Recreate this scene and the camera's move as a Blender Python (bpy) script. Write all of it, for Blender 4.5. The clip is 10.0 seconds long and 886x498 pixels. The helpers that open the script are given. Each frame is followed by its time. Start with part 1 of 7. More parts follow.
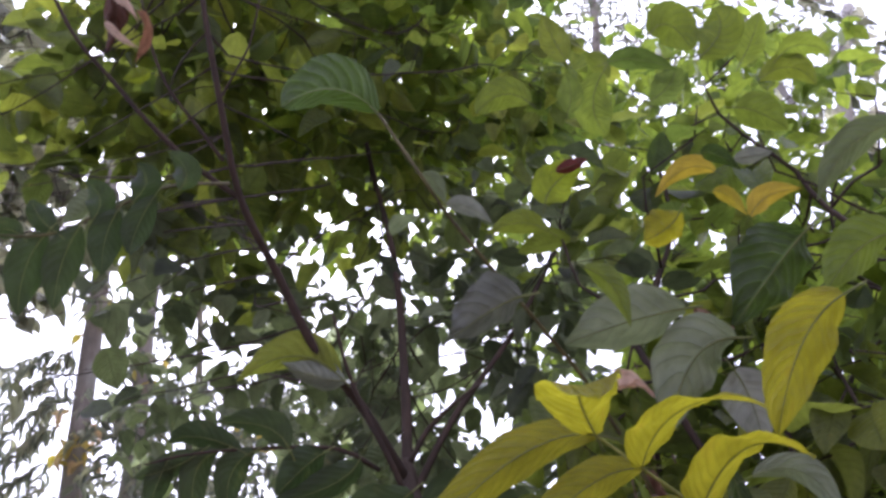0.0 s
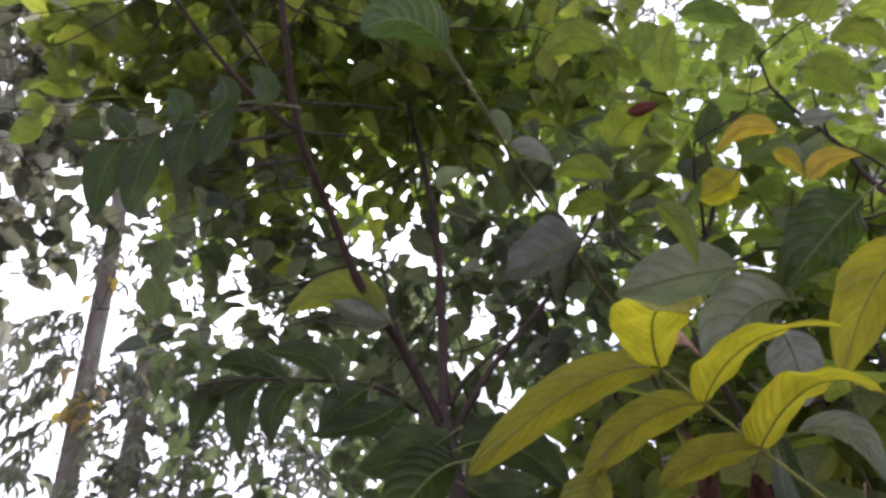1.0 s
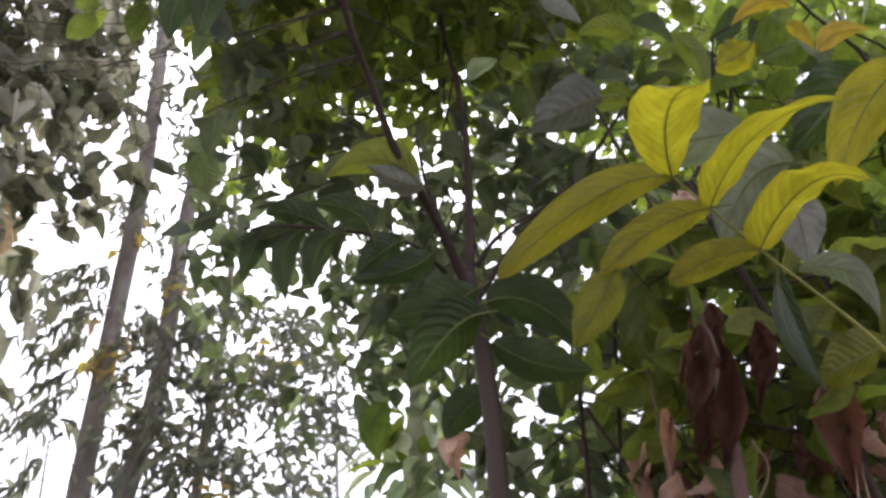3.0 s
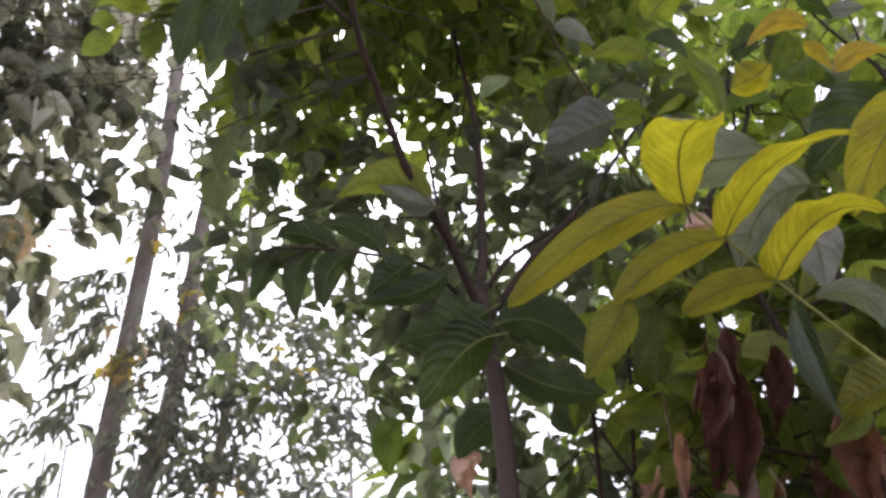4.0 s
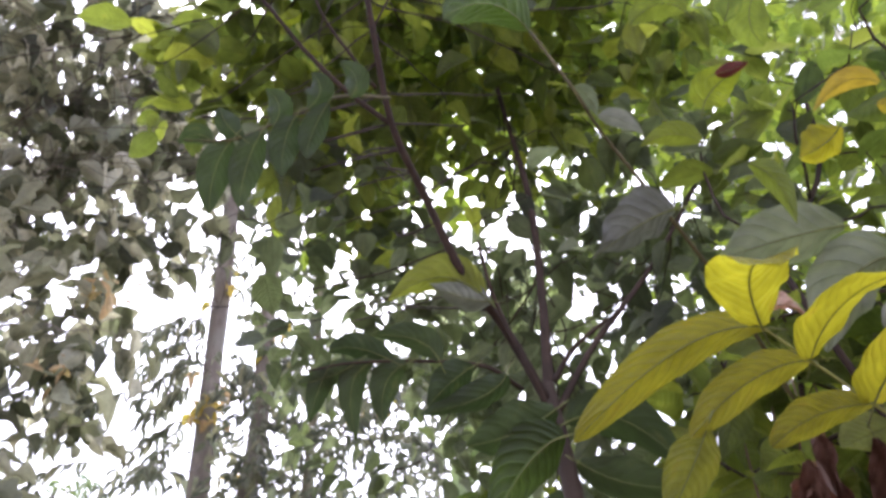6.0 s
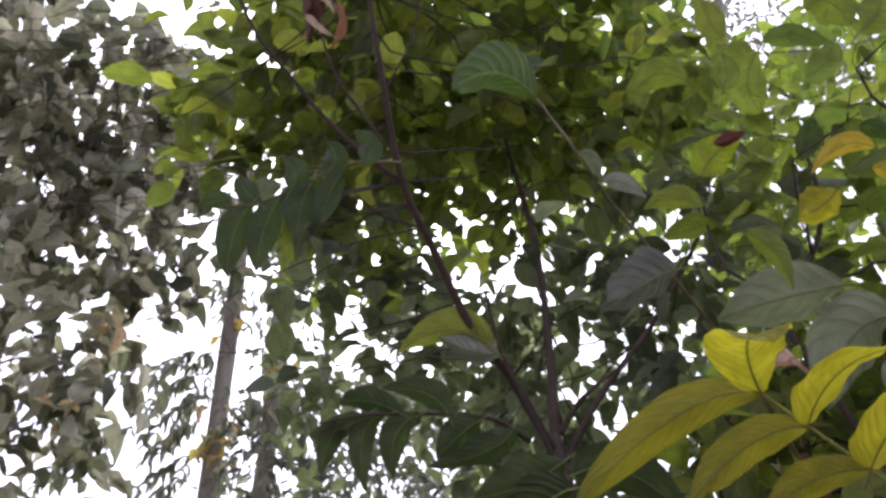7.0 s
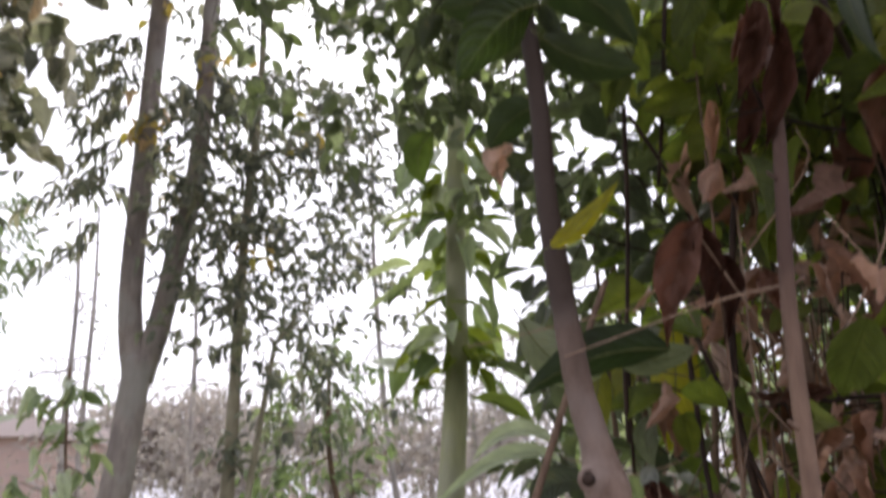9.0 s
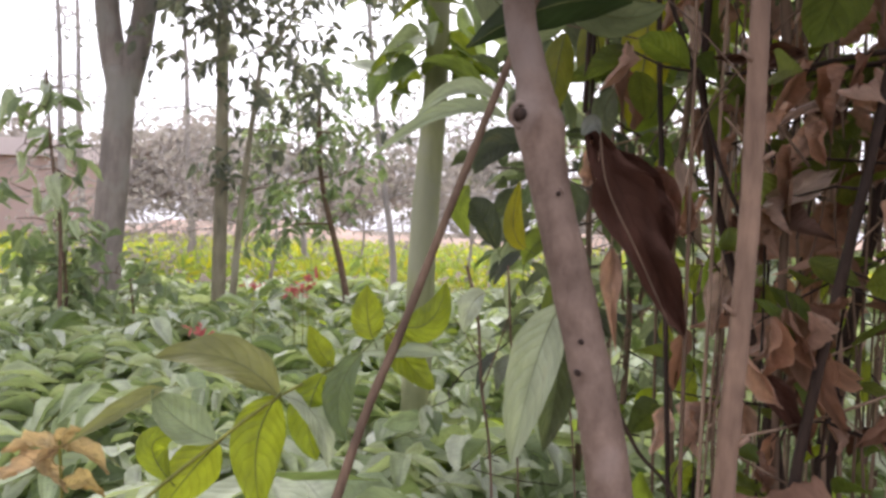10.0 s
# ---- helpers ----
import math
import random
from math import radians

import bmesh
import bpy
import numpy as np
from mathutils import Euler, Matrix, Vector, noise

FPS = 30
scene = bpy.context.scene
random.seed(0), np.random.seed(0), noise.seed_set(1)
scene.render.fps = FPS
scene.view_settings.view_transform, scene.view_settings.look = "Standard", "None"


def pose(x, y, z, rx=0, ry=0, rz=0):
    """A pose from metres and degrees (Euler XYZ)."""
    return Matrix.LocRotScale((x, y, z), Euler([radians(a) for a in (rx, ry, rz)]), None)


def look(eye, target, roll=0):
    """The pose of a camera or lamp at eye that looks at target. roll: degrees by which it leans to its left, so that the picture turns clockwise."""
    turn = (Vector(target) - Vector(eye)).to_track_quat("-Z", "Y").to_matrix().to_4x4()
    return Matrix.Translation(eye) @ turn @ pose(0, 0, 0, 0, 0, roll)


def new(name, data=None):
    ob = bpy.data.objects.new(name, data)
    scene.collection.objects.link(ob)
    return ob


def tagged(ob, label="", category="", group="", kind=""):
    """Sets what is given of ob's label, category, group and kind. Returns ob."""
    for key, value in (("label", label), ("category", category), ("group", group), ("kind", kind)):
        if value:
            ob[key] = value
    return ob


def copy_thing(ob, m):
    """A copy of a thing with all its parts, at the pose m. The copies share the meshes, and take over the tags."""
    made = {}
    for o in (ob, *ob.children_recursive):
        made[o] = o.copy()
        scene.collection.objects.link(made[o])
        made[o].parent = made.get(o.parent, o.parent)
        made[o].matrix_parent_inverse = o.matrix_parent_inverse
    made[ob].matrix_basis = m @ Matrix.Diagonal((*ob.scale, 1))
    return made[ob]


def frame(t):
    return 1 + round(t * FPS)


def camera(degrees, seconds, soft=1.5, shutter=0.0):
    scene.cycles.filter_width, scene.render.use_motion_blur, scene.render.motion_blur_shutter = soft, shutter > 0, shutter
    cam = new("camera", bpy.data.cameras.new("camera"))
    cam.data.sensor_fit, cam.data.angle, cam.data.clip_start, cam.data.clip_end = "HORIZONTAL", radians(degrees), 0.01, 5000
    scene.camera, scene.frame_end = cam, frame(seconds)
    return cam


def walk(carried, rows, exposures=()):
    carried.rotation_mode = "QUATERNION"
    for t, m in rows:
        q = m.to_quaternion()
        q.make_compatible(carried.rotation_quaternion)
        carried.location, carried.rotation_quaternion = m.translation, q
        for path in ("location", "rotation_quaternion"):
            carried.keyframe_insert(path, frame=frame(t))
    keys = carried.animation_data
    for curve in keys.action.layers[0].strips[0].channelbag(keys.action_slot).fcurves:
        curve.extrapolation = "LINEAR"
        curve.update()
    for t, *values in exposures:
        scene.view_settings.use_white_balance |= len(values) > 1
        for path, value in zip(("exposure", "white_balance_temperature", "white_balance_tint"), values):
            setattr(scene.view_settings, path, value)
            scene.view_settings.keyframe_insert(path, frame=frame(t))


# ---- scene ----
cam = camera(59.0, 10.0, 3.0, 0.4)
PATH = [
    (0, (0.1022, -0.0238, 1.4052), (0.1092, 1.6041, 2.567), -8.4),
    (0.5, (0.0635, -0.0037, 1.3943), (0.0666, 1.6417, 2.5312), -6.8),
    (1, (0.0401, -0.0015, 1.3633), (0.0277, 1.6415, 2.5037), -4.4),
    (1.5, (0.0177, 0.0068, 1.3197), (-0.0065, 1.6666, 2.4352), -2.6),
    (2, (0.0204, 0.0055, 1.2702), (-0.003, 1.6839, 2.3576), -1.9),
    (2.5, (0.0092, 0.0143, 1.23), (-0.0109, 1.7122, 2.2868), -1.6),
    (2.7, (0.0128, 0.0159, 1.1936), (-0.0437, 1.6896, 2.2869), -2.3),
    (3.8, (0.018, 0.0148, 1.2117), (-0.0526, 1.681, 2.3156), -1.2),
    (4, (0.0209, 0.0095, 1.2177), (-0.0799, 1.6709, 2.3266), -1.1),
    (4.5, (0.031, 0.0027, 1.2549), (-0.156, 1.6621, 2.3556), -1.2),
    (5, (0.0346, 0.0069, 1.3091), (-0.2242, 1.6626, 2.4008), -1.3),
    (5.5, (0.0384, 0.002, 1.3365), (-0.2383, 1.6568, 2.4251), -2.0),
    (6, (0.0467, -0.0098, 1.3377), (-0.2247, 1.6113, 2.4772), -2.7),
    (6.2, (0.0502, -0.0223, 1.3428), (-0.2174, 1.5745, 2.5169), -2.7),
    (7.3, (0.054, -0.050, 1.3457), (-0.230, 1.519, 2.553), -2.0),
    (7.5, (0.0405, -0.039, 1.321), (-0.226, 1.567, 2.484), -2.3),
    (8, (0.010, 0.038, 1.253), (-0.227, 1.741, 2.274), -1.4),
    (8.5, (-0.026, 0.012, 1.107), (-0.197, 1.800, 1.988), 0.0),
    (9, (-0.010, 0.047, 1.072), (-0.178, 1.943, 1.688), 0.0),
    (9.3, (-0.003, 0.106, 1.060), (-0.166, 2.062, 1.443), 0.6),
    (9.5, (0.008, 0.110, 1.021), (-0.139, 2.094, 1.231), 0.9),
    (9.6, (0.013, 0.113, 1.003), (-0.127, 2.104, 1.140), 1.4),
    (9.8, (0.033, 0.141, 0.973), (-0.106, 2.137, 0.959), 1.6),
    (10, (0.059, 0.145, 0.977), (-0.104, 2.137, 0.936), 1.9),
]
walk(cam, [(t, look(eye, target, roll)) for t, eye, target, roll in PATH], ((0, 0.95, 5650, 20), (1.5, 0.84, 5950, 15), (4, 0.87, 6100, 14), (5, 1.18, 5950, 15), (6, 1.40, 5900, 16), (6.6, 1.15, 5900, 16), (7.3, 0.70, 5950, 16), (8, 0.92, 6100, 14), (8.5, 0.80, 6150, 13), (9, 0.46, 6300, 12), (9.5, 0.26, 6550, 12), (10, 0.74, 6400, 12)))

# ---- world, sun, exposure ----
world = bpy.data.worlds.new("overcast_sky")
scene.world = world
world.use_nodes = True
wn, wl = world.node_tree.nodes, world.node_tree.links
wn.clear()
sky = wn.new("ShaderNodeTexSky")
sky.sky_type, sky.sun_disc = "NISHITA", False
sky.sun_elevation, sky.sun_rotation = radians(52), radians(-14)
sky.air_density, sky.dust_density, sky.ozone_density = 1.6, 6.0, 1.0
calm = wn.new("ShaderNodeHueSaturation")
calm.inputs["Saturation"].default_value = 0.22
cloud = wn.new("ShaderNodeMix")
cloud.data_type = "RGBA"
cloud.inputs["Factor"].default_value = 0.55
cloud.inputs["B"].default_value = (9.6, 9.2, 10.6, 1)
back = wn.new("ShaderNodeBackground")
back.inputs["Strength"].default_value = 0.15
wout = wn.new("ShaderNodeOutputWorld")
wl.new(sky.outputs[0], calm.inputs["Color"])
wl.new(calm.outputs[0], cloud.inputs["A"])
wl.new(cloud.outputs["Result"], back.inputs["Color"])
wl.new(back.outputs[0], wout.inputs["Surface"])
sun = new("sun", bpy.data.lights.new("sun", "SUN"))
sun.data.energy, sun.data.angle, sun.data.color = 2.2, radians(25), (1.0, 0.94, 0.92)
sun.matrix_world = look((-2.4, 9.7, 12.8), (0, 0, 0))

# ---- materials ----
def node_material(name):
    m = bpy.data.materials.new(name)
    m.use_nodes = True
    m.node_tree.nodes.clear()
    return m, m.node_tree.nodes, m.node_tree.links


def ramp(nodes, stops):
    r = nodes.new("ShaderNodeValToRGB")
    e = r.color_ramp.elements
    while len(e) < len(stops):
        e.new(0.5)
    for k, (p, c) in enumerate(stops):
        e[k].position, e[k].color = p, (*c, 1) if len(c) == 3 else c
    return r


def maths(nodes, links, op, a, b=None, clamp=False):
    n = nodes.new("ShaderNodeMath")
    n.operation, n.use_clamp = op, clamp
    for k, v in enumerate((a, b)):
        if v is None:
            continue
        if isinstance(v, (int, float)):
            n.inputs[k].default_value = v
        else:
            links.new(v, n.inputs[k])
    return n.outputs[0]


def blend(nodes, links, fac, a, b, how="MIX"):
    n = nodes.new("ShaderNodeMix")
    n.data_type, n.blend_type = "RGBA", how
    for key, v in (("Factor", fac), ("A", a), ("B", b)):
        if isinstance(v, (int, float)):
            n.inputs[key].default_value = v
        elif isinstance(v, tuple):
            n.inputs[key].default_value = (*v, 1)
        else:
            links.new(v, n.inputs[key])
    return n.outputs["Result"]


def leaf_material(name, tones, glow, through_share=0.45, veins=9, vein_depth=0.5, rough=0.42, spots=0.25, spot_tone=(0.16, 0.10, 0.03), joined=False, vein_tone=0.72, gloss=0.45):
    """Leaf blade: veins along u and v, tone that varies leaf by leaf, blotches, light through the blade."""
    m, n, l = node_material(name)
    if joined:
        rnd = n.new("ShaderNodeNewGeometry").outputs["Random Per Island"]
    else:
        rnd = n.new("ShaderNodeObjectInfo").outputs["Random"]
    tone = ramp(n, [(k / max(1, len(tones) - 1), c) for k, c in enumerate(tones)])
    l.new(rnd, tone.inputs[0])
    uv = n.new("ShaderNodeUVMap")
    sep = n.new("ShaderNodeSeparateXYZ")
    l.new(uv.outputs[0], sep.inputs[0])
    side = maths(n, l, "ABSOLUTE", maths(n, l, "SUBTRACT", sep.outputs[1], 0.5))
    mid = maths(n, l, "SUBTRACT", 1.0, maths(n, l, "MULTIPLY", side, 26.0), True)
    blot = n.new("ShaderNodeTexNoise")
    blot.noise_dimensions = "4D"
    blot.inputs["Scale"].default_value, blot.inputs["Detail"].default_value = 3.2, 4.0
    l.new(uv.outputs[0], blot.inputs["Vector"])
    l.new(maths(n, l, "MULTIPLY", rnd, 40.0), blot.inputs["W"])
    sway = maths(n, l, "MULTIPLY", maths(n, l, "SUBTRACT", blot.outputs[0], 0.5), 0.16)
    bow = maths(n, l, "MULTIPLY", maths(n, l, "MULTIPLY", side, side), 0.5)
    run = maths(n, l, "ADD", maths(n, l, "SUBTRACT", sep.outputs[0], maths(n, l, "ADD", maths(n, l, "MULTIPLY", side, 0.28), bow)), sway)
    wave = maths(n, l, "SINE", maths(n, l, "MULTIPLY", run, veins * 2 * math.pi))
    rib = maths(n, l, "POWER", maths(n, l, "MAXIMUM", wave, 0.0), 12.0)
    lines = maths(n, l, "MAXIMUM", mid, maths(n, l, "MULTIPLY", rib, maths(n, l, "ADD", 0.15, maths(n, l, "MULTIPLY", blot.outputs[0], 0.7))))
    grain = n.new("ShaderNodeTexNoise")
    grain.inputs["Scale"].default_value = 60.0
    l.new(uv.outputs[0], grain.inputs["Vector"])
    fade = ramp(n, [(0.35, (0.62, 0.62, 0.62)), (0.7, (1.15, 1.15, 1.15))])
    l.new(blot.outputs[0], fade.inputs[0])
    col = blend(n, l, 0.8, tone.outputs[0], fade.outputs[0], "MULTIPLY")
    spot = ramp(n, [(0.62, (0, 0, 0)), (0.74, (1, 1, 1))])
    l.new(blot.outputs[0], spot.inputs[0])
    col = blend(n, l, maths(n, l, "MULTIPLY", spot.outputs[0], spots), col, spot_tone)
    vein_col = blend(n, l, 1.0, col, (vein_tone, vein_tone, vein_tone), "MULTIPLY")
    col = blend(n, l, lines, col, vein_col)
    lit = blend(n, l, 1.0, col, glow, "MULTIPLY")
    bump = n.new("ShaderNodeBump")
    bump.inputs["Strength"].default_value = vein_depth
    bump.inputs["Distance"].default_value = 0.004
    quilt = maths(n, l, "ADD", maths(n, l, "MULTIPLY", wave, -0.16), maths(n, l, "MULTIPLY", lines, -0.6))
    l.new(maths(n, l, "ADD", maths(n, l, "ADD", quilt, maths(n, l, "MULTIPLY", blot.outputs[0], 0.9)), maths(n, l, "MULTIPLY", grain.outputs[0], 0.4)), bump.inputs["Height"])
    p = n.new("ShaderNodeBsdfPrincipled")
    p.inputs["Roughness"].default_value = rough
    p.inputs["Specular IOR Level"].default_value = gloss
    l.new(col, p.inputs["Base Color"])
    l.new(bump.outputs[0], p.inputs["Normal"])
    tr = n.new("ShaderNodeBsdfTranslucent")
    l.new(lit, tr.inputs["Color"])
    l.new(bump.outputs[0], tr.inputs["Normal"])
    mix = n.new("ShaderNodeMixShader")
    mix.inputs[0].default_value = through_share
    l.new(p.outputs[0], mix.inputs[1])
    l.new(tr.outputs[0], mix.inputs[2])
    out = n.new("ShaderNodeOutputMaterial")
    l.new(mix.outputs[0], out.inputs[0])
    return m


def bark_material(name, dark, light, scale=30.0, stretch=0.25, depth=0.6, rough=0.85, patch=None, young=None):
    m, n, l = node_material(name)
    co = n.new("ShaderNodeTexCoord")
    mp = n.new("ShaderNodeMapping")
    mp.inputs["Scale"].default_value = (1, 1, stretch)
    l.new(co.outputs["Object"], mp.inputs[0])
    a = n.new("ShaderNodeTexNoise")
    a.inputs["Scale"].default_value, a.inputs["Detail"].default_value, a.inputs["Roughness"].default_value = scale, 8.0, 0.65
    l.new(mp.outputs[0], a.inputs["Vector"])
    b = n.new("ShaderNodeTexNoise")
    b.inputs["Scale"].default_value, b.inputs["Detail"].default_value = scale * 0.16, 3.0
    l.new(co.outputs["Object"], b.inputs["Vector"])
    r = ramp(n, [(0.3, dark), (0.7, light)])
    l.new(a.outputs[0], r.inputs[0])
    shade = ramp(n, [(0.3, (0.7, 0.7, 0.7)), (0.7, (1.15, 1.12, 1.08))])
    l.new(b.outputs[0], shade.inputs[0])
    col = blend(n, l, 1.0, r.outputs[0], shade.outputs[0], "MULTIPLY")
    if patch:
        mask = ramp(n, [(0.52, (0, 0, 0)), (0.62, (1, 1, 1))])
        l.new(b.outputs[0], mask.inputs[0])
        col = blend(n, l, maths(n, l, "MULTIPLY", mask.outputs[0], 0.7), col, patch)
    # young: dark tone above a set height, putting shade into the colour
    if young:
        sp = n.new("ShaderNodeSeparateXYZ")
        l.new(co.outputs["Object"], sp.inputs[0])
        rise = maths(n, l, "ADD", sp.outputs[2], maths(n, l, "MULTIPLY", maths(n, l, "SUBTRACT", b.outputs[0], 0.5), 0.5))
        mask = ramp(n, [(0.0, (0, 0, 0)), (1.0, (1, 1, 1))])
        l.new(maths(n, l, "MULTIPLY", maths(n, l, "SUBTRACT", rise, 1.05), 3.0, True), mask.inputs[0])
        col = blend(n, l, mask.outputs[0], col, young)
    bump = n.new("ShaderNodeBump")
    bump.inputs["Strength"].default_value, bump.inputs["Distance"].default_value = depth, 0.004
    l.new(a.outputs[0], bump.inputs["Height"])
    p = n.new("ShaderNodeBsdfPrincipled")
    p.inputs["Roughness"].default_value = rough
    p.inputs["Specular IOR Level"].default_value = 0.25
    l.new(col, p.inputs["Base Color"])
    l.new(bump.outputs[0], p.inputs["Normal"])
    out = n.new("ShaderNodeOutputMaterial")
    l.new(p.outputs[0], out.inputs[0])
    return m


def mixed_ground(name, tones, scale, bump_size=0.02, fine=40.0):
    m, n, l = node_material(name)
    co = n.new("ShaderNodeTexCoord")
    a = n.new("ShaderNodeTexNoise")
    a.inputs["Scale"].default_value, a.inputs["Detail"].default_value = scale, 9.0
    l.new(co.outputs["Object"], a.inputs["Vector"])
    b = n.new("ShaderNodeTexNoise")
    b.inputs["Scale"].default_value, b.inputs["Detail"].default_value = fine, 5.0
    l.new(co.outputs["Object"], b.inputs["Vector"])
    r = ramp(n, [(0.3 + 0.4 * k / max(1, len(tones) - 1), c) for k, c in enumerate(tones)])
    l.new(blend(n, l, 0.4, a.outputs[0], b.outputs[0]), r.inputs[0])
    bump = n.new("ShaderNodeBump")
    bump.inputs["Strength"].default_value, bump.inputs["Distance"].default_value = 0.8, bump_size
    l.new(b.outputs[0], bump.inputs["Height"])
    p = n.new("ShaderNodeBsdfPrincipled")
    p.inputs["Roughness"].default_value = 0.95
    l.new(r.outputs[0], p.inputs["Base Color"])
    l.new(bump.outputs[0], p.inputs["Normal"])
    out = n.new("ShaderNodeOutputMaterial")
    l.new(p.outputs[0], out.inputs[0])
    return m


GREENS = [(0.044, 0.064, 0.022), (0.076, 0.100, 0.026), (0.118, 0.146, 0.032), (0.062, 0.084, 0.034)]
CROWN = [(0.042, 0.053, 0.021), (0.078, 0.095, 0.028), (0.122, 0.138, 0.034), (0.060, 0.074, 0.036), (0.185, 0.195, 0.046)]
# dark green tones, shade included; the pale last one stands for sky sheen
DARKS = [(0.040, 0.045, 0.032), (0.060, 0.066, 0.043), (0.082, 0.090, 0.050), (0.080, 0.084, 0.062), (0.16, 0.165, 0.13)]
M = {}
for joined in (False, True):
    k = "_many" if joined else ""
    M["green" + k] = leaf_material("green_leaf" + k, GREENS, (3.6, 3.7, 1.7), 0.57, joined=joined, gloss=0.25)
    M["crown" + k] = leaf_material("crown_leaf" + k, CROWN, (3.2, 3.35, 1.5), 0.54, joined=joined, gloss=0.25)
    M["dark" + k] = leaf_material("dark_leaf" + k, DARKS, (2.6, 3.0, 1.7), 0.48, joined=joined)
    M["brown" + k] = leaf_material("dry_leaf" + k, [(0.20, 0.115, 0.078), (0.34, 0.215, 0.15), (0.60, 0.46, 0.37), (0.42, 0.28, 0.20), (0.11, 0.06, 0.045), (0.50, 0.36, 0.27)], (1.8, 1.4, 1.1), 0.40, vein_depth=0.45, rough=0.8, spots=0.6, spot_tone=(0.06, 0.035, 0.025), joined=joined, vein_tone=0.85, gloss=0.2)
    M["cover" + k] = leaf_material("cover_leaf" + k, [(0.12, 0.165, 0.070), (0.30, 0.365, 0.20), (0.45, 0.50, 0.35), (0.54, 0.575, 0.48)], (1.5, 1.6, 0.8), 0.3, rough=0.42, joined=joined, gloss=0.35)
# deep green, darkened further for the shade of the crown above
M["deep"] = leaf_material("deep_green_leaf", [(0.026, 0.038, 0.018), (0.036, 0.050, 0.022), (0.046, 0.060, 0.028)], (2.2, 2.7, 1.4), 0.36, veins=8, spots=0.15, rough=0.5, vein_tone=1.15, vein_depth=0.3)
M["bright"] = leaf_material("light_green_leaf", [(0.095, 0.135, 0.024), (0.13, 0.16, 0.028), (0.10, 0.145, 0.03)], (2.3, 2.2, 1.1), 0.5, veins=8, spots=0.2)
M["lime"] = leaf_material("lime_green_leaf", [(0.17, 0.22, 0.025), (0.21, 0.25, 0.03)], (2.3, 2.2, 1.0), 0.55, veins=8, spots=0.15, vein_tone=0.6)
M["grey2"] = leaf_material("ribbed_green_leaf", [(0.040, 0.062, 0.016), (0.05, 0.075, 0.022)], (2.0, 2.2, 1.0), 0.45, veins=8, vein_depth=1.0, rough=0.45, spots=0.1, vein_tone=2.2)
M["sprig2"] = leaf_material("dull_yellow_green_leaf", [(0.13, 0.14, 0.02), (0.16, 0.17, 0.025)], (2.0, 1.9, 1.0), 0.5, veins=9, spots=0.35, spot_tone=(0.13, 0.09, 0.02))
M["brown2"] = leaf_material("dark_withered_leaf", [(0.060, 0.030, 0.021), (0.105, 0.052, 0.037), (0.085, 0.048, 0.036)], (1.5, 1.1, 1.0), 0.2, vein_depth=0.45, rough=0.85, spots=0.4, spot_tone=(0.03, 0.02, 0.015), vein_tone=0.85, gloss=0.15)
M["russet"] = leaf_material("russet_dry_leaf", [(0.15, 0.075, 0.05), (0.21, 0.11, 0.075)], (1.6, 1.1, 0.9), 0.25, vein_depth=0.45, rough=0.75, spots=0.5, spot_tone=(0.05, 0.025, 0.02), vein_tone=0.85)
M["brownpale"] = leaf_material("pale_dry_leaf", [(0.48, 0.37, 0.30), (0.60, 0.48, 0.41), (0.52, 0.41, 0.32)], (1.4, 1.25, 1.1), 0.35, vein_depth=0.45, rough=0.8, spots=0.5, spot_tone=(0.14, 0.09, 0.06), vein_tone=0.85)
M["coverolive"] = leaf_material("olive_leaf", [(0.22, 0.23, 0.08), (0.25, 0.25, 0.10)], (1.6, 1.6, 0.8), 0.4, veins=8, spots=0.3)
M["orange"] = leaf_material("orange_dry_leaf", [(0.60, 0.44, 0.25), (0.64, 0.50, 0.31), (0.52, 0.41, 0.16)], (1.3, 1.2, 1.0), 0.35, vein_depth=0.7, rough=0.7, spots=0.35, spot_tone=(0.3, 0.15, 0.06))
M["sprig"] = leaf_material("yellow_green_leaflet", [(0.225, 0.225, 0.02), (0.255, 0.25, 0.022)], (2.4, 2.2, 1.0), 0.6, veins=11, spots=0.55, spot_tone=(0.18, 0.115, 0.02), vein_tone=0.68, rough=0.3, vein_depth=0.6)
M["sprig3"] = leaf_material("olive_leaflet", [(0.17, 0.172, 0.018), (0.20, 0.198, 0.02)], (2.2, 2.0, 1.0), 0.55, veins=11, spots=0.6, spot_tone=(0.15, 0.095, 0.02), vein_tone=0.62, rough=0.35, vein_depth=0.7)
M["ashen"] = leaf_material("ashen_leaf", [(0.125, 0.13, 0.115), (0.16, 0.165, 0.145)], (1.4, 1.5, 1.1), 0.3, veins=7, vein_depth=0.8, rough=0.55, spots=0.7, spot_tone=(0.045, 0.045, 0.042))
M["yellow"] = leaf_material("yellow_leaf", [(0.42, 0.32, 0.04), (0.36, 0.30, 0.03)], (1.6, 1.5, 1.0), 0.5, spots=0.4, spot_tone=(0.30, 0.14, 0.03))
M["grey"] = leaf_material("grey_green_leaf", [(0.175, 0.20, 0.125), (0.23, 0.25, 0.18)], (1.5, 1.7, 1.0), 0.35, veins=7, vein_depth=0.9, rough=0.5, spots=0.2)
M["pale"] = leaf_material("pale_leaf_underside", [(0.24, 0.26, 0.22), (0.30, 0.31, 0.27)], (1.2, 1.2, 1.0), 0.3, veins=7, rough=0.55)
# far and slender tree leaves: greyed and lightened to carry the haze
M["far_many"] = leaf_material("tree_leaf_many", [(0.11, 0.12, 0.095), (0.155, 0.165, 0.128), (0.21, 0.217, 0.165), (0.28, 0.265, 0.175)], (1.75, 1.8, 1.5), 0.45, joined=True)
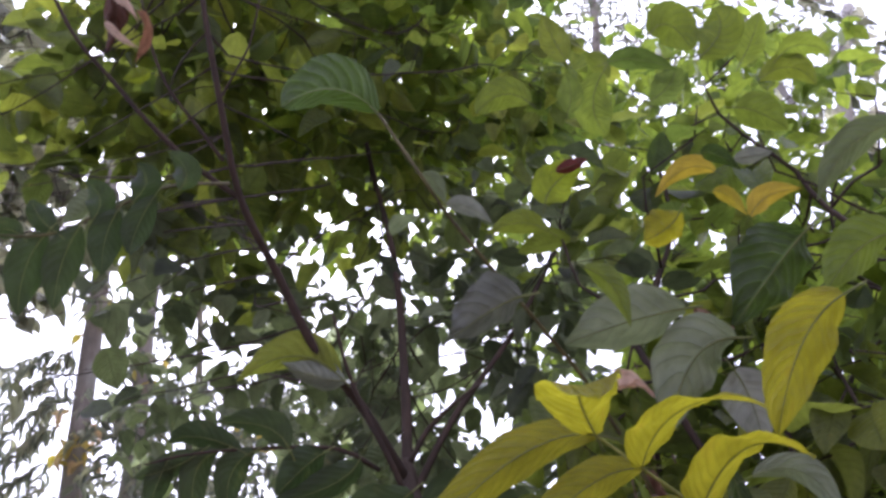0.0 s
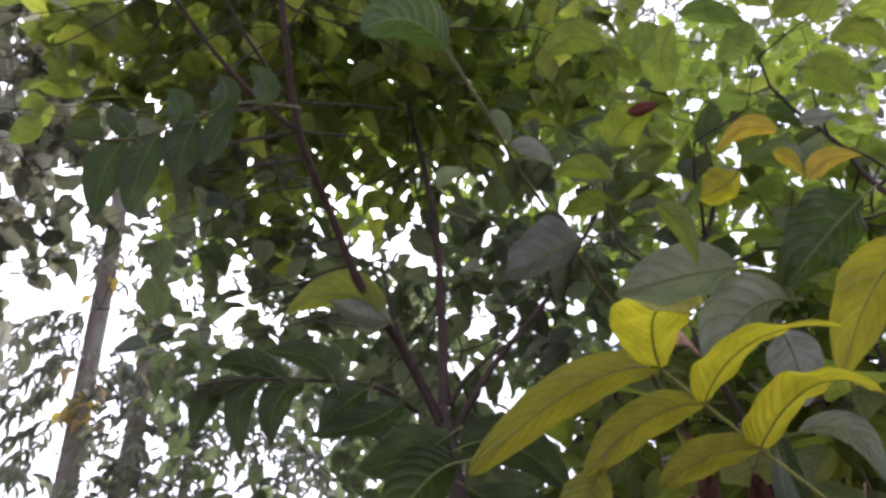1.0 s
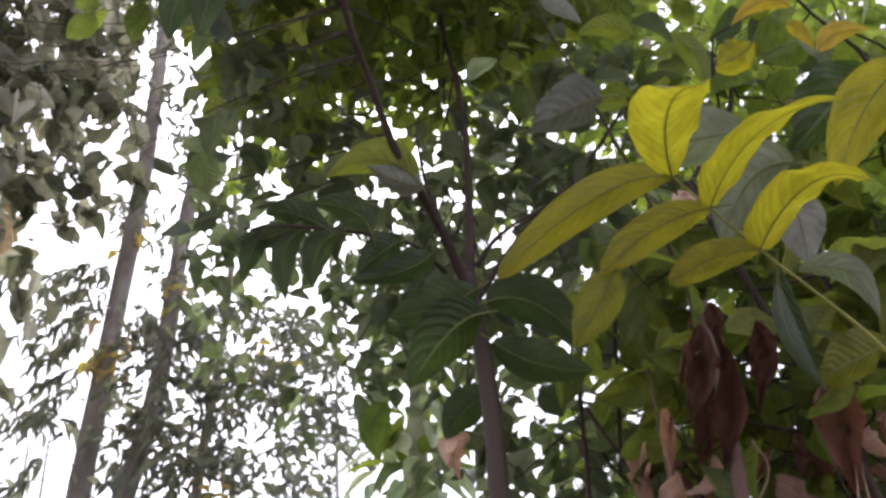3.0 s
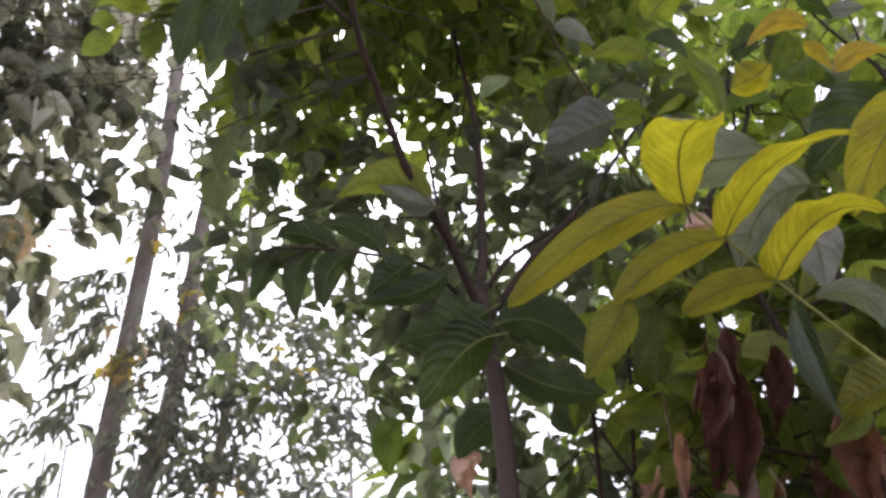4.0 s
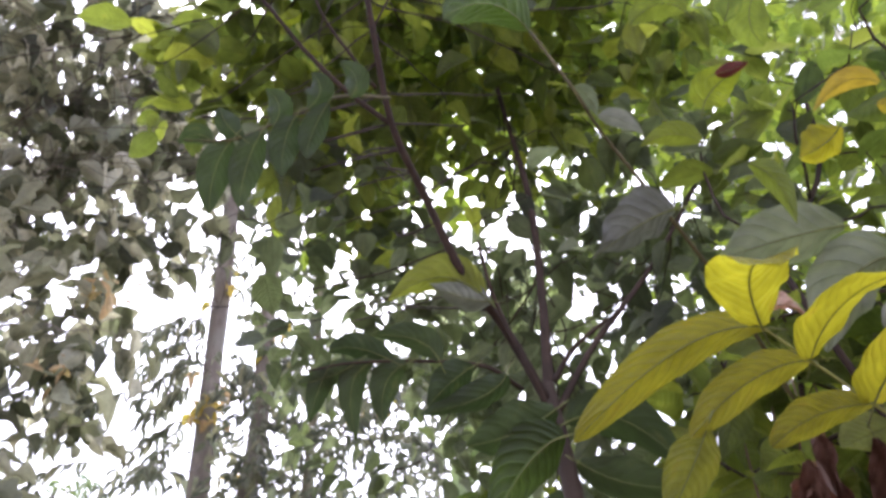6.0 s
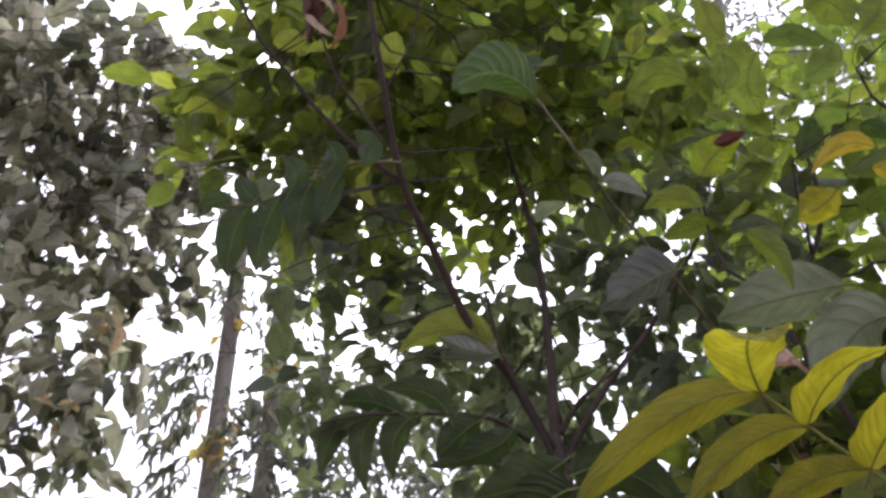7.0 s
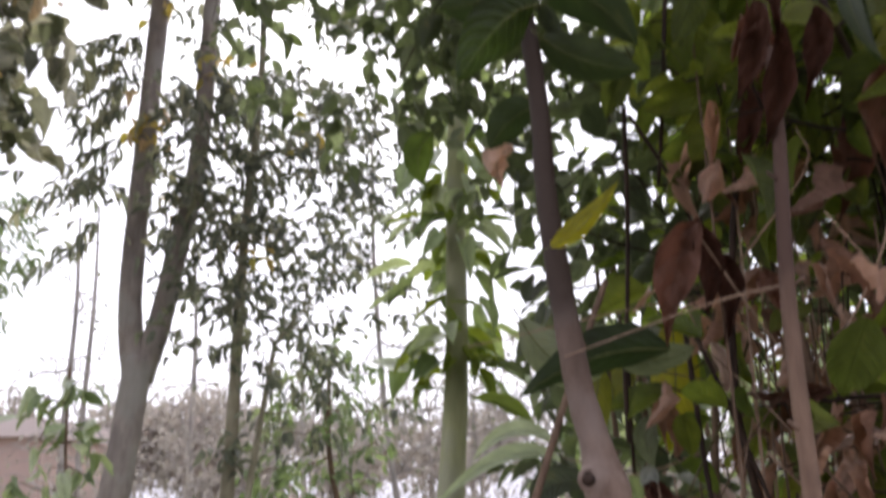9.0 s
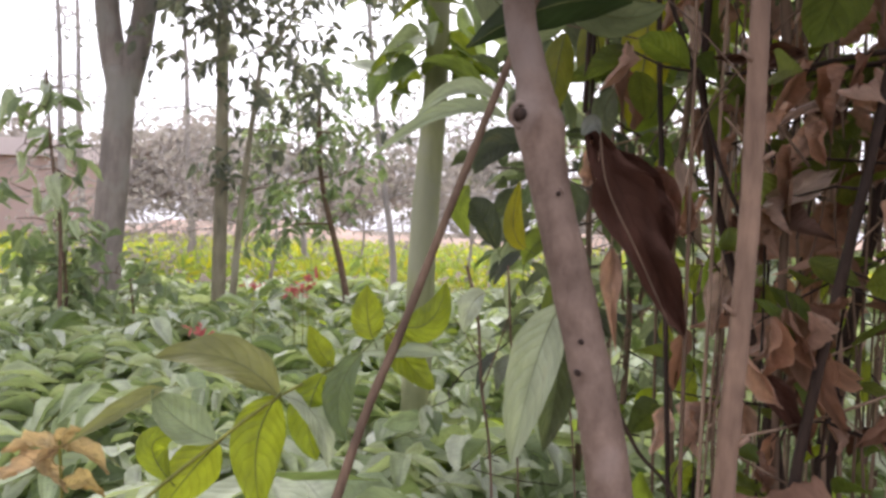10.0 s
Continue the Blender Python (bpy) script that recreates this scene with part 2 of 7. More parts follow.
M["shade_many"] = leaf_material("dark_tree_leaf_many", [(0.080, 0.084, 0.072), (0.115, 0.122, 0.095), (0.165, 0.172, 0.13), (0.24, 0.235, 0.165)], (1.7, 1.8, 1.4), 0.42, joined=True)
M["bush_many"] = leaf_material("bush_leaf_many", [(0.13, 0.17, 0.09), (0.20, 0.245, 0.135), (0.29, 0.32, 0.20)], (1.6, 1.8, 1.1), 0.4, joined=True)
M["amber"] = leaf_material("amber_leaf", [(0.40, 0.36, 0.08), (0.45, 0.33, 0.12), (0.42, 0.40, 0.10)], (1.7, 1.6, 1.0), 0.45, spots=0.3, spot_tone=(0.28, 0.16, 0.06))
# haze put into the colour of the most distant leaves
M["woods_many"] = leaf_material("hazed_leaf_many", [(0.34, 0.32, 0.28), (0.45, 0.41, 0.36), (0.38, 0.34, 0.30), (0.52, 0.47, 0.43)], (1.3, 1.3, 1.25), 0.4, joined=True)
M["teak_many"] = leaf_material("broad_tree_leaf_many", [(0.050, 0.057, 0.035), (0.19, 0.20, 0.125), (0.34, 0.33, 0.245), (0.065, 0.074, 0.050), (0.60, 0.58, 0.48), (0.12, 0.14, 0.075)], (1.6, 1.6, 1.3), 0.45, veins=8, vein_depth=0.9, rough=0.5, joined=True)
# upper trunk darkened in the bark colour for shade and backlight
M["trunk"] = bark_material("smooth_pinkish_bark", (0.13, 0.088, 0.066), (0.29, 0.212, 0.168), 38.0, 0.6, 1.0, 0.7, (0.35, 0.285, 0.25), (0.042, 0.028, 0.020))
M["twig"] = bark_material("green_brown_twig_bark", (0.06, 0.055, 0.025), (0.13, 0.11, 0.05), 90.0, 0.3, 0.4, 0.7)
M["rachis"] = bark_material("green_leaf_stalk_skin", (0.16, 0.17, 0.035), (0.26, 0.26, 0.06), 120.0, 0.3, 0.2, 0.5)
M["rib_green"] = bark_material("leaf_midrib_skin", (0.10, 0.12, 0.035), (0.16, 0.17, 0.06), 150.0, 0.3, 0.2, 0.5)
M["rib_dry"] = bark_material("dry_midrib_skin", (0.07, 0.038, 0.03), (0.12, 0.075, 0.058), 150.0, 0.3, 0.2, 0.8)
M["brownstem"] = bark_material("tan_stem_bark", (0.22, 0.15, 0.105), (0.40, 0.29, 0.21), 70.0, 0.25, 0.5, 0.8)
M["stick"] = bark_material("brown_stick_bark", (0.10, 0.065, 0.045), (0.21, 0.145, 0.10), 80.0, 0.25, 0.5, 0.8)
# dark stem bark, darkened further so backlit limbs read as silhouettes
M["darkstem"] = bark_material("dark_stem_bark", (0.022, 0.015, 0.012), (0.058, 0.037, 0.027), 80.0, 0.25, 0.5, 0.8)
# grey bark, lightened for the haze over the trunks
M["treebark"] = bark_material("grey_tree_bark", (0.20, 0.17, 0.15), (0.35, 0.31, 0.28), 14.0, 0.3, 0.9, 0.9, (0.28, 0.27, 0.24))
M["palebark"] = bark_material("pale_green_trunk_skin", (0.22, 0.24, 0.12), (0.36, 0.37, 0.20), 20.0, 0.2, 0.3, 0.65, (0.30, 0.30, 0.22))
# upper cane darkened the same way, for the shade inside the hedge
M["canebark"] = bark_material("brown_cane_bark", (0.15, 0.098, 0.070), (0.33, 0.225, 0.16), 60.0, 0.2, 0.7, 0.8, (0.10, 0.065, 0.05), (0.085, 0.052, 0.040))
M["olivebark"] = bark_material("olive_tan_bark", (0.19, 0.17, 0.12), (0.34, 0.31, 0.22), 16.0, 0.3, 0.8, 0.9, (0.28, 0.27, 0.20))
# bark of far branches, with haze put into its colour
M["fartrunk"] = bark_material("hazed_branch_bark", (0.30, 0.28, 0.265), (0.44, 0.41, 0.385), 10.0, 0.3, 0.5, 0.9)
M["soil"] = mixed_ground("leaf_litter_soil", [(0.05, 0.04, 0.028), (0.10, 0.075, 0.05), (0.16, 0.12, 0.08), (0.09, 0.10, 0.04)], 3.0)
M["bank"] = mixed_ground("bare_earth_bank", [(0.26, 0.17, 0.13), (0.36, 0.26, 0.21), (0.42, 0.32, 0.26)], 0.8, 0.05, 6.0)
M["plaster"] = mixed_ground("pink_plaster", [(0.42, 0.31, 0.27), (0.50, 0.38, 0.33)], 1.2, 0.005, 20.0)
M["roofing"] = mixed_ground("pale_roof_sheet", [(0.58, 0.50, 0.47), (0.68, 0.60, 0.57)], 1.0, 0.005, 20.0)
M["petal"] = leaf_material("red_petal", [(0.50, 0.12, 0.12), (0.60, 0.22, 0.20)], (1.3, 1.0, 1.0), 0.4, spots=0.1)
M["mustard_many"] = leaf_material("mustard_bloom_many", [(0.60, 0.56, 0.055), (0.47, 0.52, 0.085), (0.36, 0.46, 0.11), (0.29, 0.40, 0.12)], (1.35, 1.4, 0.7), 0.4, spots=0.0, joined=True)
M["red_tip"] = leaf_material("scorched_leaf", [(0.10, 0.02, 0.015), (0.13, 0.03, 0.02)], (1.5, 0.8, 0.8), 0.35, spots=0.3)

# ---- builders ----
rng = np.random.default_rng(11)


def unit(v):
    v = np.asarray(v, float)
    return v / np.maximum(np.linalg.norm(v, axis=-1, keepdims=True), 1e-9)


class Geo:
    """Collects vertices, faces and leaf coordinates for one mesh."""

    def __init__(self):
        self.v, self.f, self.uv, self.count = [], [], [], 0

    def add(self, v, f, uv=None):
        v = np.asarray(v, float)
        self.v.append(v)
        self.f.append(np.asarray(f, int) + self.count)
        self.uv.append(np.zeros((len(v), 2)) if uv is None else uv)
        self.count += len(v)

    def mesh(self, name, material):
        me = bpy.data.meshes.new(name)
        v, uv = np.concatenate(self.v), np.concatenate(self.uv)
        f = np.concatenate(self.f)
        me.vertices.add(len(v))
        me.vertices.foreach_set("co", v.astype(np.float32).ravel())
        me.loops.add(f.size)
        me.loops.foreach_set("vertex_index", f.astype(np.int32).ravel())
        me.polygons.add(len(f))
        me.polygons.foreach_set("loop_start", np.arange(0, f.size, 4, dtype=np.int32))
        me.polygons.foreach_set("loop_total", np.full(len(f), 4, np.int32))
        lay = me.uv_layers.new(name="UVMap")
        lay.data.foreach_set("uv", uv[f.ravel()].astype(np.float32).ravel())
        me.polygons.foreach_set("use_smooth", np.ones(len(f), bool))
        me.materials.append(material)
        me.update(calc_edges=True)
        me.validate()
        return me


def piece(name, me, parent, label="", m=None):
    ob = new(name, me)
    ob.parent = parent
    if m is not None:
        ob.matrix_basis = m
    return tagged(ob, label)


def thing(name, label, category, group="", at=(0, 0, 0), kind=""):
    ob = new(name)
    ob.location = at
    ob.empty_display_size = 0.05
    return tagged(ob, label, category, group, kind)


def quads(rows, cols, close=False):
    i = np.arange(rows - 1)[:, None]
    j = np.arange(cols if close else cols - 1)[None]
    k = (j + 1) % cols
    return np.stack([i * cols + j, i * cols + k, (i + 1) * cols + k, (i + 1) * cols + j], -1).reshape(-1, 4)


def smooth_line(points, per=6):
    """A Catmull-Rom curve through a few points."""
    p = np.asarray(points, float)
    q = np.vstack([2 * p[0] - p[1], p, 2 * p[-1] - p[-2]])
    out = []
    for k in range(1, len(q) - 2):
        for s in np.linspace(0, 1, per, endpoint=False):
            a, b, c, d = q[k - 1 : k + 3]
            out.append(0.5 * (2 * b + (c - a) * s + (2 * a - 5 * b + 4 * c - d) * s**2 + (3 * b - a - 3 * c + d) * s**3))
    return np.vstack([out, p[-1]])


def tube(geo, points, r0, r1=None, sides=6, knobs=0.0):
    """A tapered, slightly uneven round stem with closed ends."""
    p = np.asarray(points, float)
    r = np.linspace(r0, r0 if r1 is None else r1, len(p)) if np.isscalar(r0) else np.asarray(r0)
    if knobs:
        r = r * (1 + knobs * rng.uniform(-1, 1, len(p)))
    p = np.vstack([p[0], p, p[-1]])
    r = np.concatenate([[1e-4], r, [1e-4]])
    t = unit(np.gradient(p, axis=0) + 1e-9)
    ref = np.array([0.31, 0.92, 0.23]) if abs(unit(p[-1] - p[0])[2]) > 0.8 else np.array([0, 0, 1.0])
    a = unit(np.cross(t, ref))
    b = np.cross(t, a)
    w = np.linspace(0, 2 * math.pi, sides, endpoint=False)
    ring = a[:, None] * np.cos(w)[None, :, None] + b[:, None] * np.sin(w)[None, :, None]
    v = p[:, None] + ring * r[:, None, None]
    geo.add(v.reshape(-1, 3), quads(len(p), sides, True))


def outline(u, shape):
    if shape == "oval":
        return np.sin(np.pi * u**0.85) ** 0.75
    if shape == "lance":
        return np.sin(np.pi * u**0.75) ** 0.95
    if shape == "round":
        return np.sin(np.pi * u**0.95) ** 0.6
    if shape == "oblong":
        return np.sin(np.pi * u**1.1) ** 0.5
    if shape == "heart":
        return np.sin(np.pi * u**0.62) ** 0.7
    return np.sin(np.pi * u) ** 0.8


def blade(shape="oval", along=8, across=4, fold=0.12, droop=0.18, ripple=0.02, seed=0, ragged=0.0, curl=0.0):
    """A leaf one long and one wide, base at the origin, along +y, face +z, with a short stalk-end taper."""
    r = np.random.default_rng(seed)
    u = np.linspace(0, 1, along + 1)
    s = np.linspace(-1, 1, across + 1)
    w = outline(np.clip(u, 0.02, 0.985), shape) * 0.5
    w[-1] = 0.015
    if ragged:
        w = w * (1 + ragged * np.interp(u, np.linspace(0, 1, 8), r.uniform(-1, 0.4, 8)))
    x = w[:, None] * s[None]
    y = np.repeat(u[:, None], across + 1, 1)
    bow = np.zeros_like(x)
    if curl:
        c = curl * (0.5 + u[:, None] + 0.5 * np.sin(u[:, None] * 7 + seed))
        x, bow = w[:, None] * np.sin(c * s[None]) / c, w[:, None] * (1 - np.cos(c * s[None])) / c
        bow = bow + 0.05 * np.sin(u[:, None] * 9 + 5 * s[None] + seed * 2) + 0.03 * np.sin(u[:, None] * 21 - 7 * s[None] + seed) + 0.02 * np.sin(u[:, None] * 34 + 13 * s[None] * np.cos(seed))
    z = bow + fold * np.abs(s)[None] ** 1.2 * w[:, None] * 2 - droop * u[:, None] ** 2 + ripple * np.sin(u[:, None] * 14 + s[None] * 2 + seed) * np.abs(s)[None]
    v = np.stack([x, y, z], -1).reshape(-1, 3)
    uv = np.stack([y, np.repeat((s * 0.5 + 0.5)[None], along + 1, 0)], -1).reshape(-1, 2)
    return v, quads(along + 1, across + 1), uv


def frames_of(base, way, face, length, width):
    y = unit(way)
    x = unit(np.cross(y, face))
    z = np.cross(x, y)
    return np.stack([x * np.reshape(width, (-1, 1)), y * np.reshape(length, (-1, 1)), z * np.reshape(length, (-1, 1))], -1), base


def leaf_mass(name, base, way, face, length, width, material, parent, shape="oval", detail=(4, 2), droop=0.2, fold=0.15, ragged=0.0, kinds=5, ripple=0.02, label="", curl=0.0):
    """Many leaves in one mesh."""
    if len(base) == 0:
        return None
    rot, pos = frames_of(base, way, face, length, width)
    geo = Geo()
    for k in range(kinds):
        sel = np.arange(len(base)) % kinds == k
        if not sel.any():
            continue
        v, f, uv = blade(shape, *detail, fold * (0.4 + 0.35 * k), droop * (0.2 + 0.4 * k), ripple, k + 3, ragged, curl * (0.6 + 0.2 * k))
        at = np.einsum("nij,vj->nvi", rot[sel], v) + pos[sel][:, None]
        n = len(at)
        geo.add(at.reshape(-1, 3), (f[None] + np.arange(n)[:, None, None] * len(v)).reshape(-1, 4), np.tile(uv, (n, 1)))
    return tagged(piece(name, geo.mesh(name, material), parent, label), kind="stuff")


def leaf_set(name, base, way, face, length, width, material, parent, shape="oval", detail=(8, 4), droop=0.2, fold=0.15, ragged=0.0, kinds=5, ripple=0.02, label="", curl=0.0):
    """Leaves as objects of their own on a few shared meshes."""
    meshes = []
    for k in range(kinds):
        geo = Geo()
        geo.add(*blade(shape, *detail, fold * (0.4 + 0.35 * k), droop * (0.2 + 0.4 * k), ripple, k + 3, ragged, curl * (0.6 + 0.2 * k)))
        meshes.append(geo.mesh(name, material))
    rot, pos = frames_of(base, way, face, length, width)
    for k in range(len(base)):
        m = Matrix([[*rot[k][i], pos[k][i]] for i in range(3)] + [[0, 0, 0, 1]])
        piece(name, meshes[k % kinds], parent, label, m)


def bent_leaf(name, base, mid, tip, width, face, material, parent, shape="lance", fold=0.15, ripple=0.03, seed=1, along=14, across=6, label="", ragged=0.0, curl=0.0, nod=0.0):
    """One leaf whose midrib bends from base by mid to tip; face is where its upper side looks."""
    b, c, e = (np.asarray(p, float) for p in (base, mid, tip))
    if curl:
        along, across = 24, 10
    c = 2 * c - 0.5 * (b + e)
    r = np.random.default_rng(seed)
    u = np.linspace(0, 1, along + 1)[:, None]
    line = (1 - u) ** 2 * b + 2 * u * (1 - u) * c + u**2 * e
    line = line + np.array([0, 0, 9.5 * nod]) * u**3 * (1 - u)
    t = unit(np.gradient(line, axis=0))
    x = unit(np.cross(t, np.asarray(face, float)))
    z = np.cross(x, t)
    w = outline(np.clip(u[:, 0], 0.02, 0.985), shape) * 0.5 * width
    w[-1] = width * 0.012
    if ragged:
        w = w * (1 + ragged * np.interp(u[:, 0], np.linspace(0, 1, 9), r.uniform(-1, 0.3, 9)))
    s = np.linspace(-1, 1, across + 1)
    wob = ripple * width * (np.sin(u * 16 + seed + s[None] * 1.7) + 0.6 * np.sin(u * 29 - seed + s[None] * 4)) * np.abs(s)[None]
    lift = fold * width * np.abs(s)[None] ** 1.2 * (w[:, None] / width * 2) + wob
    flat = w[:, None] * s[None]
    if curl:
        c = curl * (0.5 + u + 0.4 * np.sin(u * 7 + seed))
        flat, bow = w[:, None] * np.sin(c * s[None]) / c, w[:, None] * (1 - np.cos(c * s[None])) / c
        lift = lift + bow + 0.09 * width * np.sin(u * 9 + 4 * s[None] + seed) + 0.05 * width * np.sin(u * 23 - 6 * s[None] + seed * 3) + 0.035 * width * np.sin(u * 37 + 12 * s[None] * math.cos(seed))
    v = line[:, None] + x[:, None] * flat[..., None] + z[:, None] * lift[..., None]
    uv = np.stack([np.repeat(u, across + 1, 1), np.repeat((s * 0.5 + 0.5)[None], along + 1, 0)], -1).reshape(-1, 2)
    geo = Geo()
    geo.add(v.reshape(-1, 3), quads(along + 1, across + 1), uv)
    leaf = piece(name, geo.mesh(name, material), parent, label)
    rib = Geo()
    spine = v[:, across // 2] - z * width * 0.008
    foot = spine[0] - t[0] * min(0.2 * np.linalg.norm(e - b), 0.02)
    tube(rib, np.vstack([foot - z[0] * 0.002, spine]), width * (0.007 if curl else 0.018), width * 0.004, 5)
    piece("midrib", rib.mesh("midrib", M["rib_" + ("dry" if curl else "green")]), leaf)
    return leaf


def stem(name, points, r0, r1, material, parent, sides=8, per=6, knobs=0.04, label=""):
    geo = Geo()
    line = smooth_line(points, per)
    if not np.isscalar(r0):
        r0 = np.interp(np.linspace(0, len(r0) - 1, len(line)), np.arange(len(r0)), r0)
    tube(geo, line, r0, r1, sides, knobs)
    return piece(name, geo.mesh(name, material), parent, label)


def grow(root, targets, step=0.06, reach=5.0, stop=0.09, rounds=150, lean=(0, 0, 0), wander=0.12):
    """Branches that spread from the root line until they come near all targets. Returns nodes and parents."""
    nodes = [np.asarray(p, float) for p in root]
    parent = [-1] + list(range(len(root) - 1))
    left = np.asarray(targets, float)
    lean = np.asarray(lean, float)
    pos = np.array(nodes)
    d = np.linalg.norm(left[:, None] - pos[None], axis=-1)
    near, dist = d.argmin(1), d.min(1)
    for _ in range(rounds):
        live = (dist > stop) & (dist < reach)
        if not live.any():
            break
        fresh, origin = [], []
        for k in np.unique(near[live]):
            way = unit(unit(left[live][near[live] == k] - pos[k]).sum(0) + lean + rng.normal(0, wander, 3))
            fresh.append(pos[k] + way * step)
            origin.append(int(k))
        start = len(pos)
        pos = np.vstack([pos, fresh])
        parent += origin
        d = np.linalg.norm(left[:, None] - np.array(fresh)[None], axis=-1)
        closer = d.min(1) < dist
        near = np.where(closer, start + d.argmin(1), near)
        stuck = ~closer & live
        dist = np.where(closer, d.min(1), dist)
        if stuck.sum() == live.sum():
            break
    return pos, np.array(parent)


def branch_mesh(pos, parent, tip=0.0012, power=0.42, most=1.0, sides=5):
    """Tubes along all branches, thicker where more of them hang on; also the outer nodes and their ways."""
    n = len(pos)
    load = np.ones(n)
    for k in range(n - 1, 0, -1):
        if parent[k] >= 0:
            load[parent[k]] += load[k]
    radius = np.minimum(tip * load**power, most)
    kids = [[] for _ in range(n)]
    for k in range(1, n):
        if parent[k] >= 0:
            kids[parent[k]].append(k)
    geo, starts = Geo(), [(0, 0)]
    while starts:
        before, k = starts.pop()
        chain = [before, k] if before != k else [k]
        while kids[k]:
            order = sorted(kids[k], key=lambda c: -load[c])
            starts += [(k, c) for c in order[1:]]
            k = order[0]
            chain.append(k)
        if len(chain) > 1:
            r = radius[chain].copy()
            r[0] = min(r[0], r[1] * 1.15)
            tube(geo, pos[chain], r, sides=sides if r[0] > 0.01 else 4)
    way = np.zeros_like(pos)
    way[1:] = unit(pos[1:] - pos[np.maximum(parent[1:], 0)])
    return geo, load, way


def twig_leaves(pos, way, load, most_load, per, size, spread=0.03, up=0.8, sag=0.35, aspect=0.55):
    """Leaf places on the thin outer branches: alternate sides, faces mostly up, tips sagging."""
    k = np.where(load <= most_load)[0]
    k = np.repeat(k, per)
    n = len(k)
    base = pos[k] + rng.normal(0, spread, (n, 3))
    side = unit(np.cross(way[k], (0, 0, 1)) + 1e-6) * rng.choice([-1, 1], n)[:, None]
    d = unit(way[k] * rng.uniform(0.2, 0.9, (n, 1)) + side * rng.uniform(0.3, 1.0, (n, 1)) + rng.normal(0, 0.3, (n, 3)) + np.array([0, 0, -sag]))
    face = unit(np.array([0, 0, up]) + rng.normal(0, 0.45, (n, 3)))
    length = size * rng.uniform(0.65, 1.25, n)
    return base, d, face, length, length * aspect * rng.uniform(0.85, 1.15, n)


def ball_points(n, centre, radii):
    return np.asarray(centre) + unit(rng.normal(0, 1, (n, 3))) * np.asarray(radii) * rng.uniform(0, 1, (n, 1)) ** (1 / 2.4)



def clumps(n, centre, radii, count, size):
    """Places gathered in flat layered tufts within a ball."""
    c = ball_points(count, centre, radii)
    return c[rng.integers(0, count, n)] + rng.normal(0, 1, (n, 3)) * np.array([1, 1, 0.45]) * size


def tufts(n, centre, radii):
    return clumps(n, centre, radii, max(4, n // 16), 0.17)

# ---- ground, field, distance ----
def ground_height(x, y):
    return 0.05 * np.sin(x * 0.9 + 1.0) * np.cos(y * 0.7) + 0.03 * np.sin(x * 2.3 - y * 1.7)


def sheet(name, xs, ys, height, material, label, category):
    gx, gy = np.meshgrid(xs, ys)
    v = np.stack([gx, gy, height(gx, gy)], -1).reshape(-1, 3)
    geo = Geo()
    geo.add(v, quads(len(ys), len(xs)))
    return tagged(new(name, geo.mesh(name, material)), label, category, kind="structure")


near_x = np.concatenate([-np.geomspace(2500, 9, 30), np.linspace(-8, 8, 81), np.geomspace(9, 2500, 30)])
near_y = np.concatenate([-np.geomspace(2500, 7, 30), np.linspace(-6, 12, 91), np.geomspace(12.6, 3000, 36)])
sheet("ground", near_x, near_y, lambda x, y: ground_height(x, y) * np.exp(-(np.hypot(x, y) / 12) ** 2), M["soil"], "brown leaf-littered soil under trees and shrubs", "ground")

# mustard field: a low dense crop in bloom behind the trees
field = tagged(new("mustard_field"), "low yellow-flowering mustard crop in a sunlit field", "crop", kind="stuff")
n = 26000
fx, fy = rng.uniform(-34, 14, n), 11.5 + 30 * rng.uniform(0, 1, n) ** 1.6
keep = (fx > -fy * 0.85 - 2) & (fx < fy * 0.45)
fx, fy = fx[keep], fy[keep]
n = len(fx)
base = np.stack([fx, fy, rng.uniform(0.0, 0.42, n)], -1)
leaf_mass("crop_leaves", base, unit(rng.normal(0, 1, (n, 3)) + [0, 0, 1.0]), unit(rng.normal(0, 1, (n, 3)) + [0, -0.5, 1.0]), rng.uniform(0.10, 0.28, n), rng.uniform(0.05, 0.12, n), M["mustard_many"], field, "oval", (2, 2))

bank = sheet("earth_bank", np.linspace(-70, 60, 60), np.linspace(41, 52, 10), lambda x, y: np.clip((y - 41) / 2.2, 0, 1) * (1.0 + 0.35 * np.sin(x * 0.31) + 0.2 * np.sin(x * 0.9)) - 0.05, M["bank"], "bare pinkish earth bank beyond the field", "bank")


def block(geo, lo, hi):
    x0, y0, z0 = lo
    x1, y1, z1 = hi
    v = [(x0, y0, z0), (x1, y0, z0), (x1, y1, z0), (x0, y1, z0), (x0, y0, z1), (x1, y0, z1), (x1, y1, z1), (x0, y1, z1)]
    geo.add(v, [(0, 3, 2, 1), (4, 5, 6, 7), (0, 1, 5, 4), (1, 2, 6, 5), (2, 3, 7, 6), (3, 0, 4, 7)])


def solid(name, boxes, material, parent, label=""):
    geo = Geo()
    for lo, hi in boxes:
        block(geo, lo, hi)
    me = geo.mesh(name, material)
    me.polygons.foreach_set("use_smooth", np.zeros(len(me.polygons), bool))
    return piece(name, me, parent, label)


house = thing("low_house", "low pink plastered house with a flat grey roof", "house")
solid("wall", [((-29, 30, 0), (-18.3, 36, 3.5))], M["plaster"], house)
solid("roof", [((-29.3, 29.6, 3.504), (-18.0, 36.4, 4.2))], M["roofing"], house)
solid("door", [((-25.6, 29.93, 0.0), (-24.7, 29.996, 2.05))], M["darkstem"], house, "dark wooden door")
solid("window", [((-23.4, 29.94, 1.0), (-22.3, 29.996, 2.1))], M["roofing"], house, "pale shuttered window")


